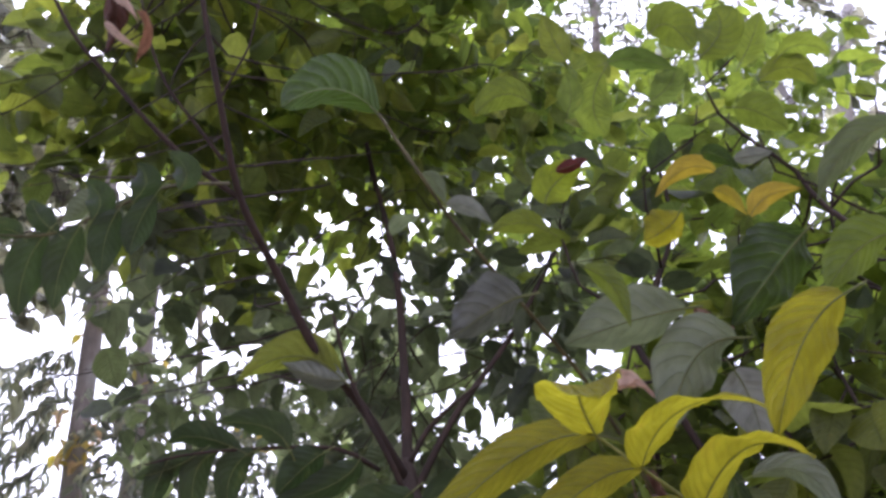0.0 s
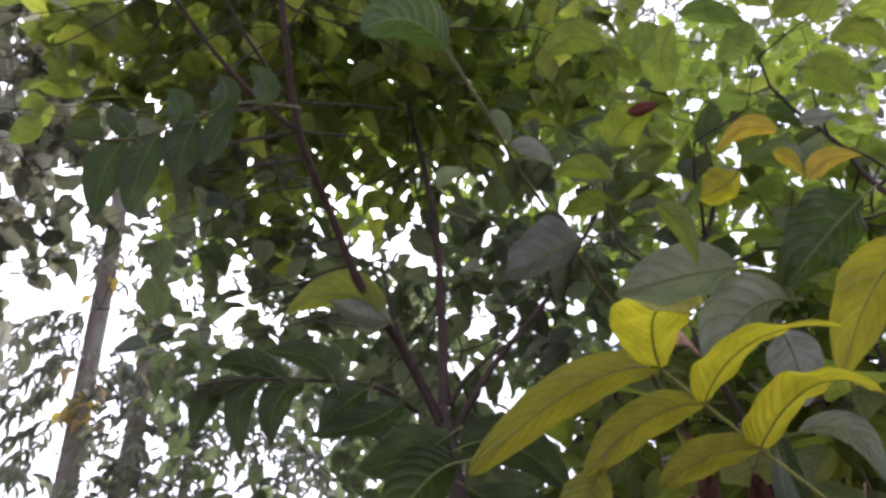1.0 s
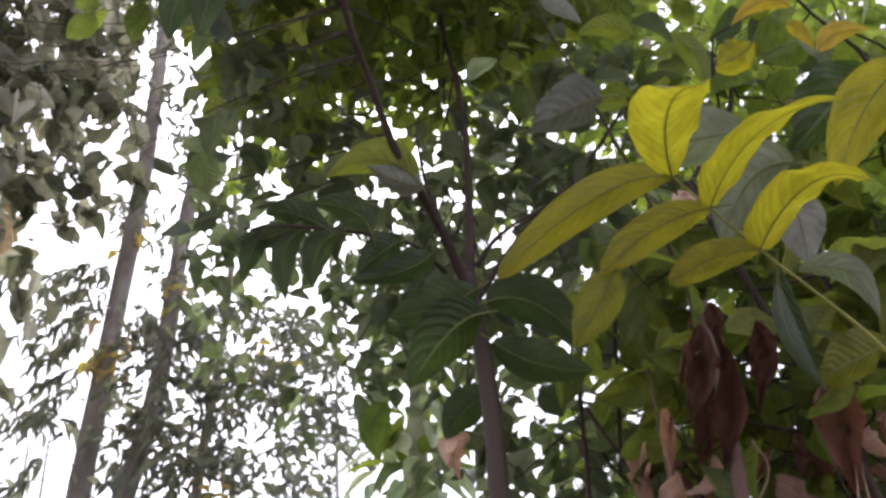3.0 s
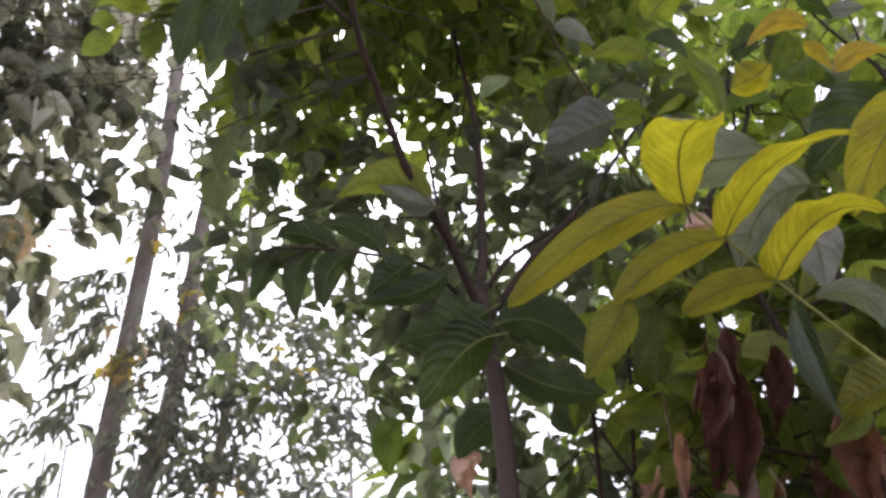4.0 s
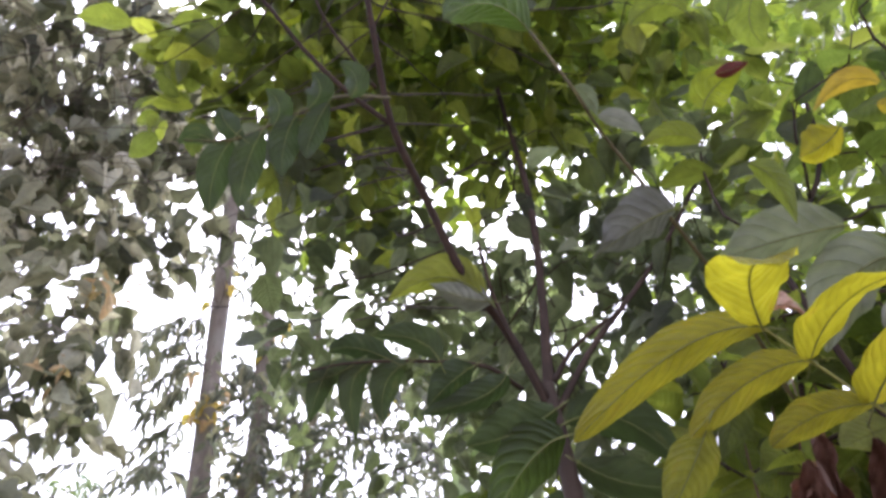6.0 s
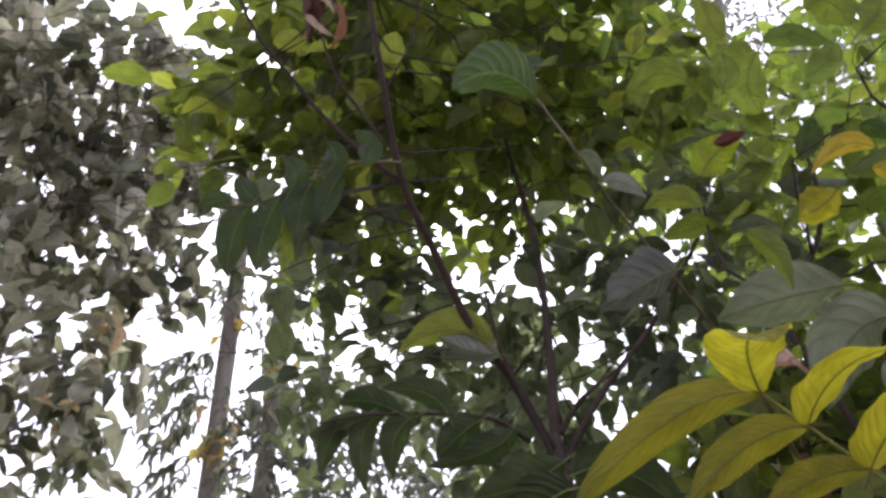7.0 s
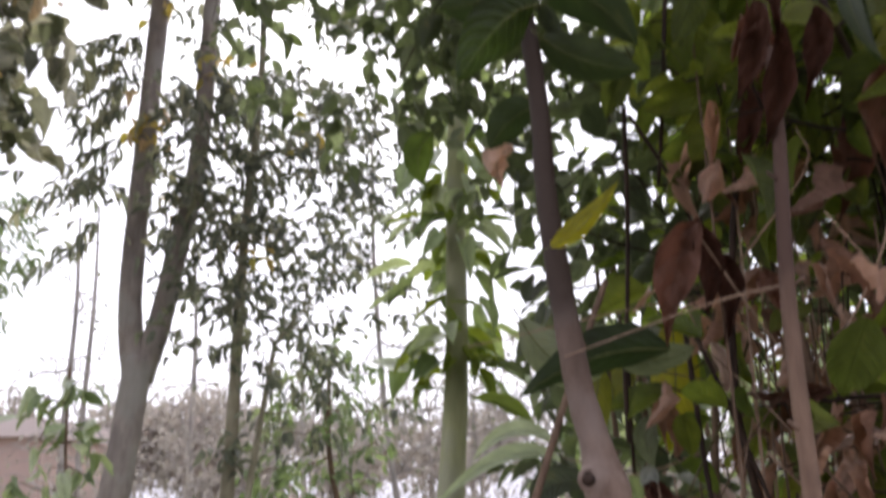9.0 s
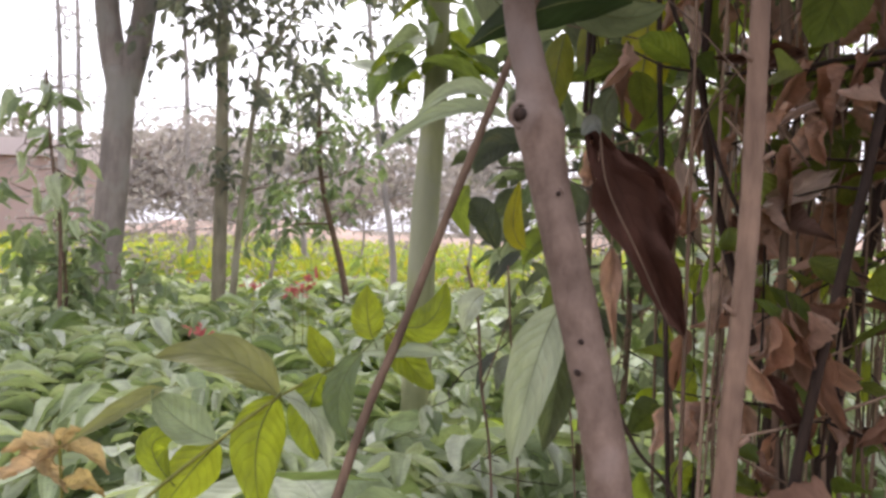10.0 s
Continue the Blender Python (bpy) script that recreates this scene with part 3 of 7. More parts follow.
# ---- trees in the middle distance ----
def tree(name, label, trunks, targets, bark, leaf, size, per, shape, r_base, step=0.16, stop=0.2, most_load=3, spread=0.05, sag=0.4, aspect=0.45, ragged=0.0, detail=(4, 2), droop=0.25, tip=0.0024, up=0.8, curl=0.0, hug=0.0):
    """A tree: bare trunk lines, grown branches and a crown of single leaves."""
    root = thing(name, label, "tree", at=(0, 0, 0))
    for line, r0, r1 in trunks:
        stem("trunk", line, r0, r1, bark, root, 12, 8, 0.03)
    lines = [smooth_line(line, 2) for line, _, _ in trunks]
    wood, leaves = Geo(), []
    nearest = np.array([np.argmin([np.linalg.norm(l - p, axis=1).min() for l in lines]) for p in targets])
    for k, line in enumerate(lines):
        mine = targets[nearest == k]
        if len(mine) == 0:
            continue
        pos, par = grow(line, mine, step, 30.0, stop, 90, (0, 0, 0.35), 0.5)
        g, load, way = branch_mesh(pos, par, tip, 0.4, r_base)
        load[: len(line)] = 1e6
        wood.v += g.v
        wood.f += [f + wood.count for f in g.f]
        wood.uv += g.uv
        wood.count += g.count
        lot = twig_leaves(pos, way, load, most_load, per, size, spread, up, sag, aspect)
        if hug:
            near_target = np.concatenate([np.linalg.norm(q[:, None] - mine[None], axis=-1).min(1) < hug for q in np.array_split(lot[0], 12)])
            lot = tuple(q[near_target] for q in lot)
        leaves.append(lot)
    tagged(piece("branch_work", wood.mesh("branch_work", bark), root), kind="stuff")
    b, d, f, ln, wd = (np.concatenate([q[k] for q in leaves]) for k in range(5))
    leaf_mass("crown", b, d, f, ln, wd, leaf, root, shape, detail, droop, 0.2, ragged, curl=curl)
    return root


forked = tree("forked_tree", "grey-barked forked tree with sparse drooping leaves",
     [([(-3.37, 6.62, 0.0), (-3.37, 6.6, 0.55), (-3.325, 6.65, 1.6), (-3.31, 6.7, 2.3)], 0.138, 0.124),
      ([(-3.32, 6.7, 2.1), (-3.43, 6.7, 2.6), (-3.48, 6.7, 3.2), (-3.52, 6.7, 5.0), (-3.57, 6.7, 7.0), (-3.75, 6.7, 9.4)], 0.115, 0.085),
      ([(-3.29, 6.72, 2.1), (-3.19, 6.76, 2.6), (-3.13, 6.8, 3.2), (-3.0, 6.8, 4.3), (-3.02, 6.8, 6.4), (-2.9, 6.9, 8.6)], 0.115, 0.075)],
     np.vstack([tufts(160, (-3.9, 6.2, 7.4), (1.4, 1.4, 1.6)), tufts(170, (-3.0, 6.8, 6.2), (0.9, 1.2, 2.4)), tufts(110, (-2.85, 6.6, 3.5), (0.6, 0.6, 0.9)), tufts(16, (-3.9, 6.4, 3.7), (0.6, 0.5, 0.9)), tufts(160, (-2.75, 6.4, 4.1), (0.7, 0.6, 1.0)), tufts(420, (-2.8, 6.5, 8.8), (2.3, 2.0, 1.4)), tufts(420, (-4.7, 6.5, 9.3), (1.1, 0.9, 1.0))]),
     M["treebark"], M["far_many"], 0.17, 5, "lance", 0.05, sag=0.7, aspect=0.28, hug=0.14, spread=0.07)
slender = tree("slender_tree", "slender dark-leaved tree with dense small foliage",
     [([(-2.46, 6.84, 0.0), (-2.46, 6.84, 1.6), (-2.49, 6.84, 3.4), (-2.45, 6.84, 5.2), (-2.6, 6.9, 7.2)], 0.066, 0.025),
      ([(-2.30, 6.7, 0.0), (-2.22, 6.7, 1.2), (-2.05, 6.6, 2.4)], 0.035, 0.02)],
     np.vstack([tufts(330, (-2.35, 6.7, 3.7), (0.8, 0.7, 1.8)), tufts(190, (-1.8, 6.6, 2.9), (0.8, 0.7, 1.0)), tufts(230, (-2.4, 6.9, 6.0), (1.0, 0.8, 1.7)), tufts(260, (-2.3, 6.7, 2.1), (0.7, 0.6, 0.9)), tufts(330, (-2.2, 6.6, 3.9), (0.9, 0.6, 0.9)), tufts(240, (-1.6, 6.6, 3.9), (0.8, 0.6, 0.9)), tufts(330, (-1.9, 6.7, 3.1), (0.9, 0.6, 0.8)), tufts(300, (-2.3, 6.5, 4.4), (1.0, 0.6, 0.9)), tufts(150, (-1.6, 6.7, 2.1), (0.7, 0.6, 0.8)), tufts(260, (-1.4, 6.9, 5.2), (1.1, 0.8, 1.6)), tufts(220, (-1.1, 7.0, 3.6), (0.9, 0.8, 1.0))]),
     M["olivebark"], M["shade_many"], 0.118, 5, "oval", 0.03, step=0.13, stop=0.16, sag=0.5, aspect=0.45, tip=0.002, hug=0.12, spread=0.06)
broad = tree("broad_leaved_tree", "tree with large crinkled grey-brown drooping leaves",
     [([(-5.6, 5.6, 0.0), (-5.5, 5.6, 2.5), (-5.3, 5.5, 5.0), (-5.1, 5.4, 7.0)], 0.14, 0.06)],
     np.vstack([ball_points(95, (-4.7, 5.1, 4.7), (1.25, 1.2, 1.5)), ball_points(145, (-4.3, 5.0, 6.1), (1.5, 1.3, 0.9)), ball_points(470, (-4.6, 4.6, 7.2), (1.8, 1.6, 1.0)), ball_points(110, (-4.9, 5.0, 3.1), (0.8, 0.9, 1.1))]),
     M["treebark"], M["teak_many"], 0.25, 4, "round", 0.05, sag=0.45, aspect=0.66, ragged=0.2, detail=(6, 4), droop=0.35, spread=0.10, curl=0.4)
def leaf_clump(parent, name, at, size, count, material, spread, shape="lance"):
    """A small hanging clump of turned leaves."""
    base = np.array(at) + rng.normal(0, spread, (count, 3))
    leaf_set(name, base, rng.normal(0, 0.7, (count, 3)) + [0, 0, -0.5], rng.normal(0, 0.5, (count, 3)) + [0, -0.4, 0.8], size * rng.uniform(0.7, 1.2, count), size * 0.4 * rng.uniform(0.8, 1.2, count), material, parent, shape, (6, 4))


def hanging_sprays(parent, count, lo, hi, heading, bark, leaf):
    """Drooping compound leaves: a thin arched twig with rows of narrow leaflets hanging from it."""
    twigs, lots = Geo(), []
    for k in range(count):
        foot = rng.uniform(lo, hi)
        yaw = heading + rng.normal(0, 0.6)
        ahead = np.array([math.cos(yaw), math.sin(yaw), 0.0])
        reach, fall = rng.uniform(0.45, 0.85), rng.uniform(0.12, 0.4)
        at = lambda q: foot + ahead * reach * q + np.array([0, 0, 0.10 * q - (fall + 0.10) * q * q])
        tube(twigs, [at(q) for q in np.linspace(0, 1, 7)], 0.006, 0.002, 4)
        spots = np.linspace(0.3, 1.0, 7)
        side = np.array([-ahead[1], ahead[0], 0.0])
        b = np.array([at(q) for q in np.repeat(spots, 2)])
        n = len(b)
        sgn = np.tile([1.0, -1.0], n // 2)[:, None]
        w = ahead * 0.45 + side * sgn * 0.5 + np.array([0, 0, -0.75]) + rng.normal(0, 0.22, (n, 3))
        f = side * sgn * 0.6 + np.array([0, -0.5, 0.6]) + rng.normal(0, 0.3, (n, 3))
        lots.append((b, w, f, rng.uniform(0.13, 0.20, n)))
    b, w, f, size = (np.concatenate([q[k] for q in lots]) for k in range(4))
    leaf_mass("hanging_leaves", b, w, f, size, size * rng.uniform(0.24, 0.32, len(size)), leaf, parent, "lance", (6, 4), 0.25)
    tagged(piece("spray_work", twigs.mesh("spray_work", bark), parent), kind="stuff")


hanging_sprays(forked, 24, (-3.75, 6.3, 3.0), (-3.45, 6.7, 5.6), math.pi, M["treebark"], M["far_many"])
hanging_sprays(forked, 10, (-4.6, 6.0, 3.4), (-4.0, 6.5, 5.4), math.pi, M["treebark"], M["far_many"])
hanging_sprays(forked, 13, (-3.1, 6.4, 3.2), (-2.8, 6.7, 5.4), -0.4, M["treebark"], M["far_many"])

for at in [(-2.85, 6.62, 5.14), (-3.12, 6.95, 3.89), (-3.5, 6.6, 5.9), (-3.45, 6.5, 4.45)]:
    leaf_clump(forked, "yellow_leaf", at, 0.17, 12, M["amber"], 0.09)
leaf_clump(forked, "brown_leaf", (-3.40, 6.55, 4.55), 0.16, 16, M["orange"], 0.13)
leaf_clump(slender, "yellow_leaf", (-1.85, 6.55, 4.35), 0.17, 12, M["amber"], 0.09)
leaf_clump(slender, "yellow_leaf", (-2.2, 6.5, 3.1), 0.15, 9, M["amber"], 0.09)
leaf_clump(broad, "tan_leaf", (-3.75, 5.0, 4.95), 0.17, 16, M["orange"], 0.11, "oval")
leaf_clump(broad, "tan_leaf", (-3.85, 4.9, 4.15), 0.15, 8, M["orange"], 0.07, "oval")

tree("feathery_tree", "tall slim tree with fine dark foliage against the sky",
     [([(2.0, 7, 0.0), (1.9, 7, 2.5), (2.0, 7, 5.5), (2.38, 7, 8.5), (2.66, 7, 10.0), (2.9, 7.1, 11.5)], 0.11, 0.03)],
     np.vstack([ball_points(240, (1.2, 7, 10.2), (0.75, 0.6, 0.55)), ball_points(260, (2.75, 7, 9.6), (0.8, 0.6, 0.5)), ball_points(160, (2.6, 7, 10.8), (1.0, 0.8, 0.6)), ball_points(160, (3.6, 7, 9.0), (0.7, 0.6, 0.5))]),
     M["treebark"], M["far_many"], 0.12, 4, "lance", 0.03, step=0.14, stop=0.17, sag=0.5, aspect=0.3, tip=0.0022)
tree("feathery_tree", "tree with pale feathery foliage at the clearing's edge",
     [([(-7.3, 9, 0.0), (-7.2, 9, 2.0), (-6.9, 9, 3.6), (-6.7, 9, 4.8)], 0.07, 0.02)],
     np.vstack([ball_points(150, (-6.55, 9, 4.2), (0.65, 0.6, 0.75)), ball_points(60, (-6.7, 9, 3.2), (0.5, 0.5, 0.4))]),
     M["treebark"], M["bush_many"], 0.16, 5, "lance", 0.03, step=0.14, stop=0.17, sag=0.5, aspect=0.2, tip=0.0025)
tree("grey_leaved_tree", "grey tree with greyish leaves beyond the hedge, bark paled for haze",
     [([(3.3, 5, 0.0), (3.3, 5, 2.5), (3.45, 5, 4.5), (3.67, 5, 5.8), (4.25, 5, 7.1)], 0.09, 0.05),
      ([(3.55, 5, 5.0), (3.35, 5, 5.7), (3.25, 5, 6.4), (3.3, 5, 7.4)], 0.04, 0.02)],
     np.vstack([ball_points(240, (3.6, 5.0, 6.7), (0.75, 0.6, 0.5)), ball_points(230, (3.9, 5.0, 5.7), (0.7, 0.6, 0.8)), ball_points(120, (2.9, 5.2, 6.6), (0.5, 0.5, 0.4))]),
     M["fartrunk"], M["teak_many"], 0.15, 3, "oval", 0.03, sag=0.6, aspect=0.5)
tree("leafy_bush", "lush green bush at the edge of the field",
     [([(-1.5, 8.0, 0.0), (-1.62, 8.0, 0.6), (-1.85, 8.0, 1.5), (-1.9, 8.0, 2.4)], 0.04, 0.02)],
     np.vstack([ball_points(420, (-1.95, 8.0, 1.75), (0.75, 0.6, 0.95)), ball_points(140, (-2.35, 8.0, 1.1), (0.5, 0.5, 0.5))]),
     M["stick"], M["bush_many"], 0.13, 5, "oval", 0.02, sag=0.6, tip=0.003)
for x, y, h in [(1.1, 4.7, 2.4), (2.0, 5.2, 2.8), (2.9, 4.8, 2.6), (0.95, 5.6, 2.7)]:
    tree("leafy_bush", "hazy green bush in the open ground behind the hedge",
         [([(x, y, 0.0), (x + 0.05, y, h * 0.35), (x - 0.05, y, h * 0.7)], 0.03, 0.012)],
         ball_points(340, (x, y, h * 0.56), (0.75, 0.5, h * 0.46)), M["stick"], M["cover_many"], 0.11, 4, "oval", 0.02, sag=0.5, tip=0.003)
tree("pale_bare_tree", "thin tree nearly bare of leaves, paled for haze",
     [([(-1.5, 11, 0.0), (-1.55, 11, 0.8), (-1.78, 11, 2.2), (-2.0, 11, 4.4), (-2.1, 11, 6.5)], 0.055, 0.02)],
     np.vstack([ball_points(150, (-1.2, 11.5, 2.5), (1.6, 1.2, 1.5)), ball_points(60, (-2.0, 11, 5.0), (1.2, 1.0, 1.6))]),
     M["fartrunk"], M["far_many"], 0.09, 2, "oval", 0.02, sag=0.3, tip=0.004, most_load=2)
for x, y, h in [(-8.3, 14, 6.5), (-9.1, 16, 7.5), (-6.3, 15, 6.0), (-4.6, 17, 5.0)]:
    tree("bare_tree", "thin bare tree beyond the forked tree, greyed for haze",
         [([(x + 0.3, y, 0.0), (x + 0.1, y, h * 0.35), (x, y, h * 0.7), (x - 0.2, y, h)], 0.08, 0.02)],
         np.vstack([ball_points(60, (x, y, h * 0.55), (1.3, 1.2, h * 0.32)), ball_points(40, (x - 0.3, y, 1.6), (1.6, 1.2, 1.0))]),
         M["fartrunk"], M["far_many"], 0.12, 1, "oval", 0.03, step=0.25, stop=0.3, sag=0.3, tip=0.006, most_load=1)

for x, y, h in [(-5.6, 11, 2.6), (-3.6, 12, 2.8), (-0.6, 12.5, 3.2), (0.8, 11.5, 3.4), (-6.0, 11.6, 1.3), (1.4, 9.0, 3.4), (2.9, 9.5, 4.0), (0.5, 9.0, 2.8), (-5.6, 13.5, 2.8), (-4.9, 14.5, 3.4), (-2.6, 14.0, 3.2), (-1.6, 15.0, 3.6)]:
    tree("bare_bush", "twiggy bush with few small leaves, paled for haze", [([(x, y, 0.0), (x + 0.1, y, h * 0.3), (x, y, h * 0.6)], 0.03, 0.012)],
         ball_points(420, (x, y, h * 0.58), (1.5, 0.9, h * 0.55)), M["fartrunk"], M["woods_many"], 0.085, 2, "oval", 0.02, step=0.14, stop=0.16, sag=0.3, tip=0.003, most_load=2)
for x, y, h in [(-2.75, 4.9, 1.15), (-3.05, 5.3, 1.0), (-2.45, 5.2, 0.8)]:
    tree("leafy_bush", "low dark-green plant at the mustard field's edge", [([(x, y, 0.0), (x + 0.03, y, h * 0.4), (x, y, h * 0.75)], 0.016, 0.006)],
         ball_points(60, (x, y, h * 0.66), (0.36, 0.3, h * 0.34)), M["stick"], M["bush_many"], 0.13, 3, "oval", 0.01, step=0.1, stop=0.13, sag=0.6, tip=0.002, detail=(6, 4))
tree("broad_leaved_sapling", "slim sapling with broad drooping grey-green leaves", [([(-2.53, 4.5, 0.0), (-2.53, 4.5, 0.9), (-2.60, 4.5, 1.4), (-2.64, 4.5, 1.85)], 0.014, 0.006)],
     ball_points(100, (-2.61, 4.5, 1.35), (0.30, 0.22, 0.6)), M["stick"], M["cover_many"], 0.14, 2, "oval", 0.01, step=0.1, stop=0.14, sag=0.9, aspect=0.45, tip=0.003, droop=0.5, detail=(6, 4))

# far woods: a line of trees beyond the bank, haze painted into the leaf colour
woods = tagged(new("far_woods"), "distant line of grey-green trees behind the bank, paled for haze", "woods", kind="stuff")
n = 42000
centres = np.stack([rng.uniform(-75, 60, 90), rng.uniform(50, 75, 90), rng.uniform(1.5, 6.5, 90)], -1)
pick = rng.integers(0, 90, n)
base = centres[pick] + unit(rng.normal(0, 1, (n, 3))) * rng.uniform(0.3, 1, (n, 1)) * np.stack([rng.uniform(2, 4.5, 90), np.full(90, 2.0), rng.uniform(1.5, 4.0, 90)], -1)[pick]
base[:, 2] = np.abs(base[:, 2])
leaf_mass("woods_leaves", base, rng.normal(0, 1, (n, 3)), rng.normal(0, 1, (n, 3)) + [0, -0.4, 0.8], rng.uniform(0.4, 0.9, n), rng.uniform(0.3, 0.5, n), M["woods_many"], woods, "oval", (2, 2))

# pale trunk wound with green leaves
pale = thing("pale_trunk_tree", "smooth pale green trunk wound with climbing green leaves", "tree")
stem("trunk", [(-0.26, 3.0, 0.0), (-0.25, 3.0, 0.9), (-0.22, 3.0, 1.55), (-0.22, 3.0, 2.4), (-0.2, 3.05, 3.1)], 0.058, 0.030, M["palebark"], pale, 16, 8, 0.02)
n = 130
z = rng.uniform(1.5, 3.2, n)
ang = rng.uniform(0, 2 * math.pi, n)
out = np.stack([np.cos(ang), np.sin(ang), np.zeros(n)], -1)
base = np.stack([np.full(n, -0.22), np.full(n, 3.0), z], -1) + out * rng.uniform(0.05, 0.22, (n, 1))
leaf_set("leaf", base, out + rng.normal(0, 0.4, (n, 3)) + [0, 0, -0.5], out * 0.3 + rng.normal(0, 0.3, (n, 3)) + [0, 0, 1], rng.uniform(0.10, 0.2, n), rng.uniform(0.05, 0.10, n), M["cover"], pale, "heart")
n = 46
z = rng.uniform(1.45, 2.5, n)
ang = rng.uniform(0, 2 * math.pi, n)
out = np.stack([np.cos(ang), np.sin(ang), np.zeros(n)], -1)
base = np.stack([np.full(n, -0.22), np.full(n, 3.0), z], -1) + out * rng.uniform(0.04, 0.16, (n, 1))
leaf_set("leaf", base, out + rng.normal(0, 0.4, (n, 3)) + [0, 0, -0.4], out * 0.3 + rng.normal(0, 0.3, (n, 3)) + [0, 0, 1], rng.uniform(0.10, 0.18, n), rng.uniform(0.05, 0.09, n), M["bright"], pale, "heart")

def red_flower(at, size):
    """A low spike of small red petals on a stalk."""
    root = thing("red_flower", "small spike of red petals above the ground cover", "flower", "red flowers in the ground cover")
    x, y, z = at
    stem("stalk", [(x, y, 0.0), (x + 0.01, y, z * 0.6), (x, y, z)], 0.004, 0.002, M["rachis"], root, 6, 4)
    r = np.random.default_rng(int(1000 * abs(x)))
    n = 12
    base = np.array(at) + r.normal(0, size * 0.35, (n, 3)) * [1.4, 0.6, 0.6]
    leaf_set("petal", base, r.normal(0, 1, (n, 3)) + [0, 0, 0.4], r.normal(0, 1, (n, 3)) + [0, -1, 0.5], r.uniform(0.5, 0.8, n) * size, r.uniform(0.25, 0.4, n) * size, M["petal"], root, "round", (4, 2))


# openings in the foliage: gaps through which the sky shows, as tapered shafts
OPENINGS = [((-0.043, 0.781, 1.948), (-0.237, 2.717, 3.547), 0.022, 0.085, 0.4),
            ((0.061, 0.885, 1.816), (0.129, 3.079, 3.084), 0.024, 0.10, 0.3),
            ((0.049, 0.855, 1.859), (0.085, 2.974, 3.233), 0.016, 0.065, 0.45),
            ((-0.02, 0.82, 1.90), (-0.08, 2.85, 3.40), 0.016, 0.06, 0.3),
            ((0.071, 1.080, 1.849), (0.200, 3.089, 3.246), 0.036, 0.13, 0.35),
            ((0.412, 0.764, 2.365), (1.395, 3.258, 5.406), 0.05, 0.40, 0.0)]


def leafy(b):
    """False for places inside the openings; fewer leaves round their rims."""
    ok = np.ones(len(b), bool)
    luck = rng.uniform(0, 1, len(b))
    for p, q, r0, r1, rim in OPENINGS:
        p, q = np.array(p), np.array(q)
        s = np.clip((b - p) @ (q - p) / ((q - p) @ (q - p)), 0, 1.3)
        gap = np.linalg.norm(b - p - s[:, None] * (q - p), axis=1) / (r0 + (r1 - r0) * s)
        ok &= (gap > 0.85 + 0.3 * np.sin(b[:, 0] * 40 + b[:, 2] * 31)) | (luck > 0.78)
        ok &= (gap > 2.3) | (luck > rim)
    return ok


# ---- the near tree ----
near = thing("young_tree", "young tree with smooth pinkish trunk and dark oval leaves", "tree")
trunk_line = [(0.27, 0.86, 0.0), (0.20, 0.88, 0.45), (0.162, 0.895, 0.75), (0.134, 0.907, 0.885), (0.100, 0.920, 1.02), (0.087, 0.928, 1.085), (0.079, 0.934, 1.13), (0.062, 0.943, 1.21), (0.040, 0.97, 1.42), (0.036, 0.99, 1.56), (0.027, 1.004, 1.68), (0.012, 1.012, 1.80)]
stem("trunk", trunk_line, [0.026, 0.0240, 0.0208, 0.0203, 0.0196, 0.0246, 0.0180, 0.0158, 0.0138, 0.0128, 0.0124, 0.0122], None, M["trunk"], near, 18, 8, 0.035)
for rim, (x, y, z) in ((0.0115, (0.0675, 0.9155, 1.095)), (0.006, (0.106, 0.903, 1.018))):
    geo = Geo()
    turn = np.linspace(0, 2 * math.pi, 17)
    tube(geo, [(x + rim * 0.8 * math.cos(a), y - 0.0006 * math.sin(3 * a), z + rim * math.sin(a)) for a in turn], rim * 0.3, None, 6, 0.12)
    piece("knot_rim", geo.mesh("knot_rim", M["trunk"]), near, "swollen rim round a branch scar")
for x, y, z, r in [(0.0675, 0.910, 1.095, 0.0062), (0.106, 0.899, 1.018, 0.0024), (0.131, 0.887, 0.879, 0.0024), (0.129, 0.883, 0.850, 0.0028), (0.052, 0.942, 1.30, 0.002)]:
    geo = Geo()
    tube(geo, [(x, y - 0.003, z), (x, y + 0.004, z), (x, y + 0.012, z)], r, r * 1.3, 10, 0.1)
    piece("knot", geo.mesh("knot", M["darkstem"]), near, "dark branch scar")
left_line = [(0.014, 1.010, 1.77), (-0.03, 0.925, 1.85), (-0.073, 0.85, 1.90), (-0.106, 0.78, 1.98), (-0.131, 0.70, 2.042), (-0.135, 0.62, 2.13), (-0.14, 0.55, 2.24), (-0.15, 0.5, 2.4)]
right_line = [(0.014, 1.012, 1.77), (0.022, 1.04, 1.95), (0.02, 1.08, 2.2), (-0.02, 1.15, 2.6), (0.0, 1.2, 3.0)]
side_line = [(0.020, 1.008, 1.75), (0.09, 1.02, 1.86), (0.2, 1.05, 2.0), (0.32, 1.1, 2.2)]
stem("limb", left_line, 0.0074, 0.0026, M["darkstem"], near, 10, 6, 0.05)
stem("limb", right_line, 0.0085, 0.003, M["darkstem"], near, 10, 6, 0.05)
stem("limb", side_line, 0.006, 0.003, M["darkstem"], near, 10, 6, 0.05)
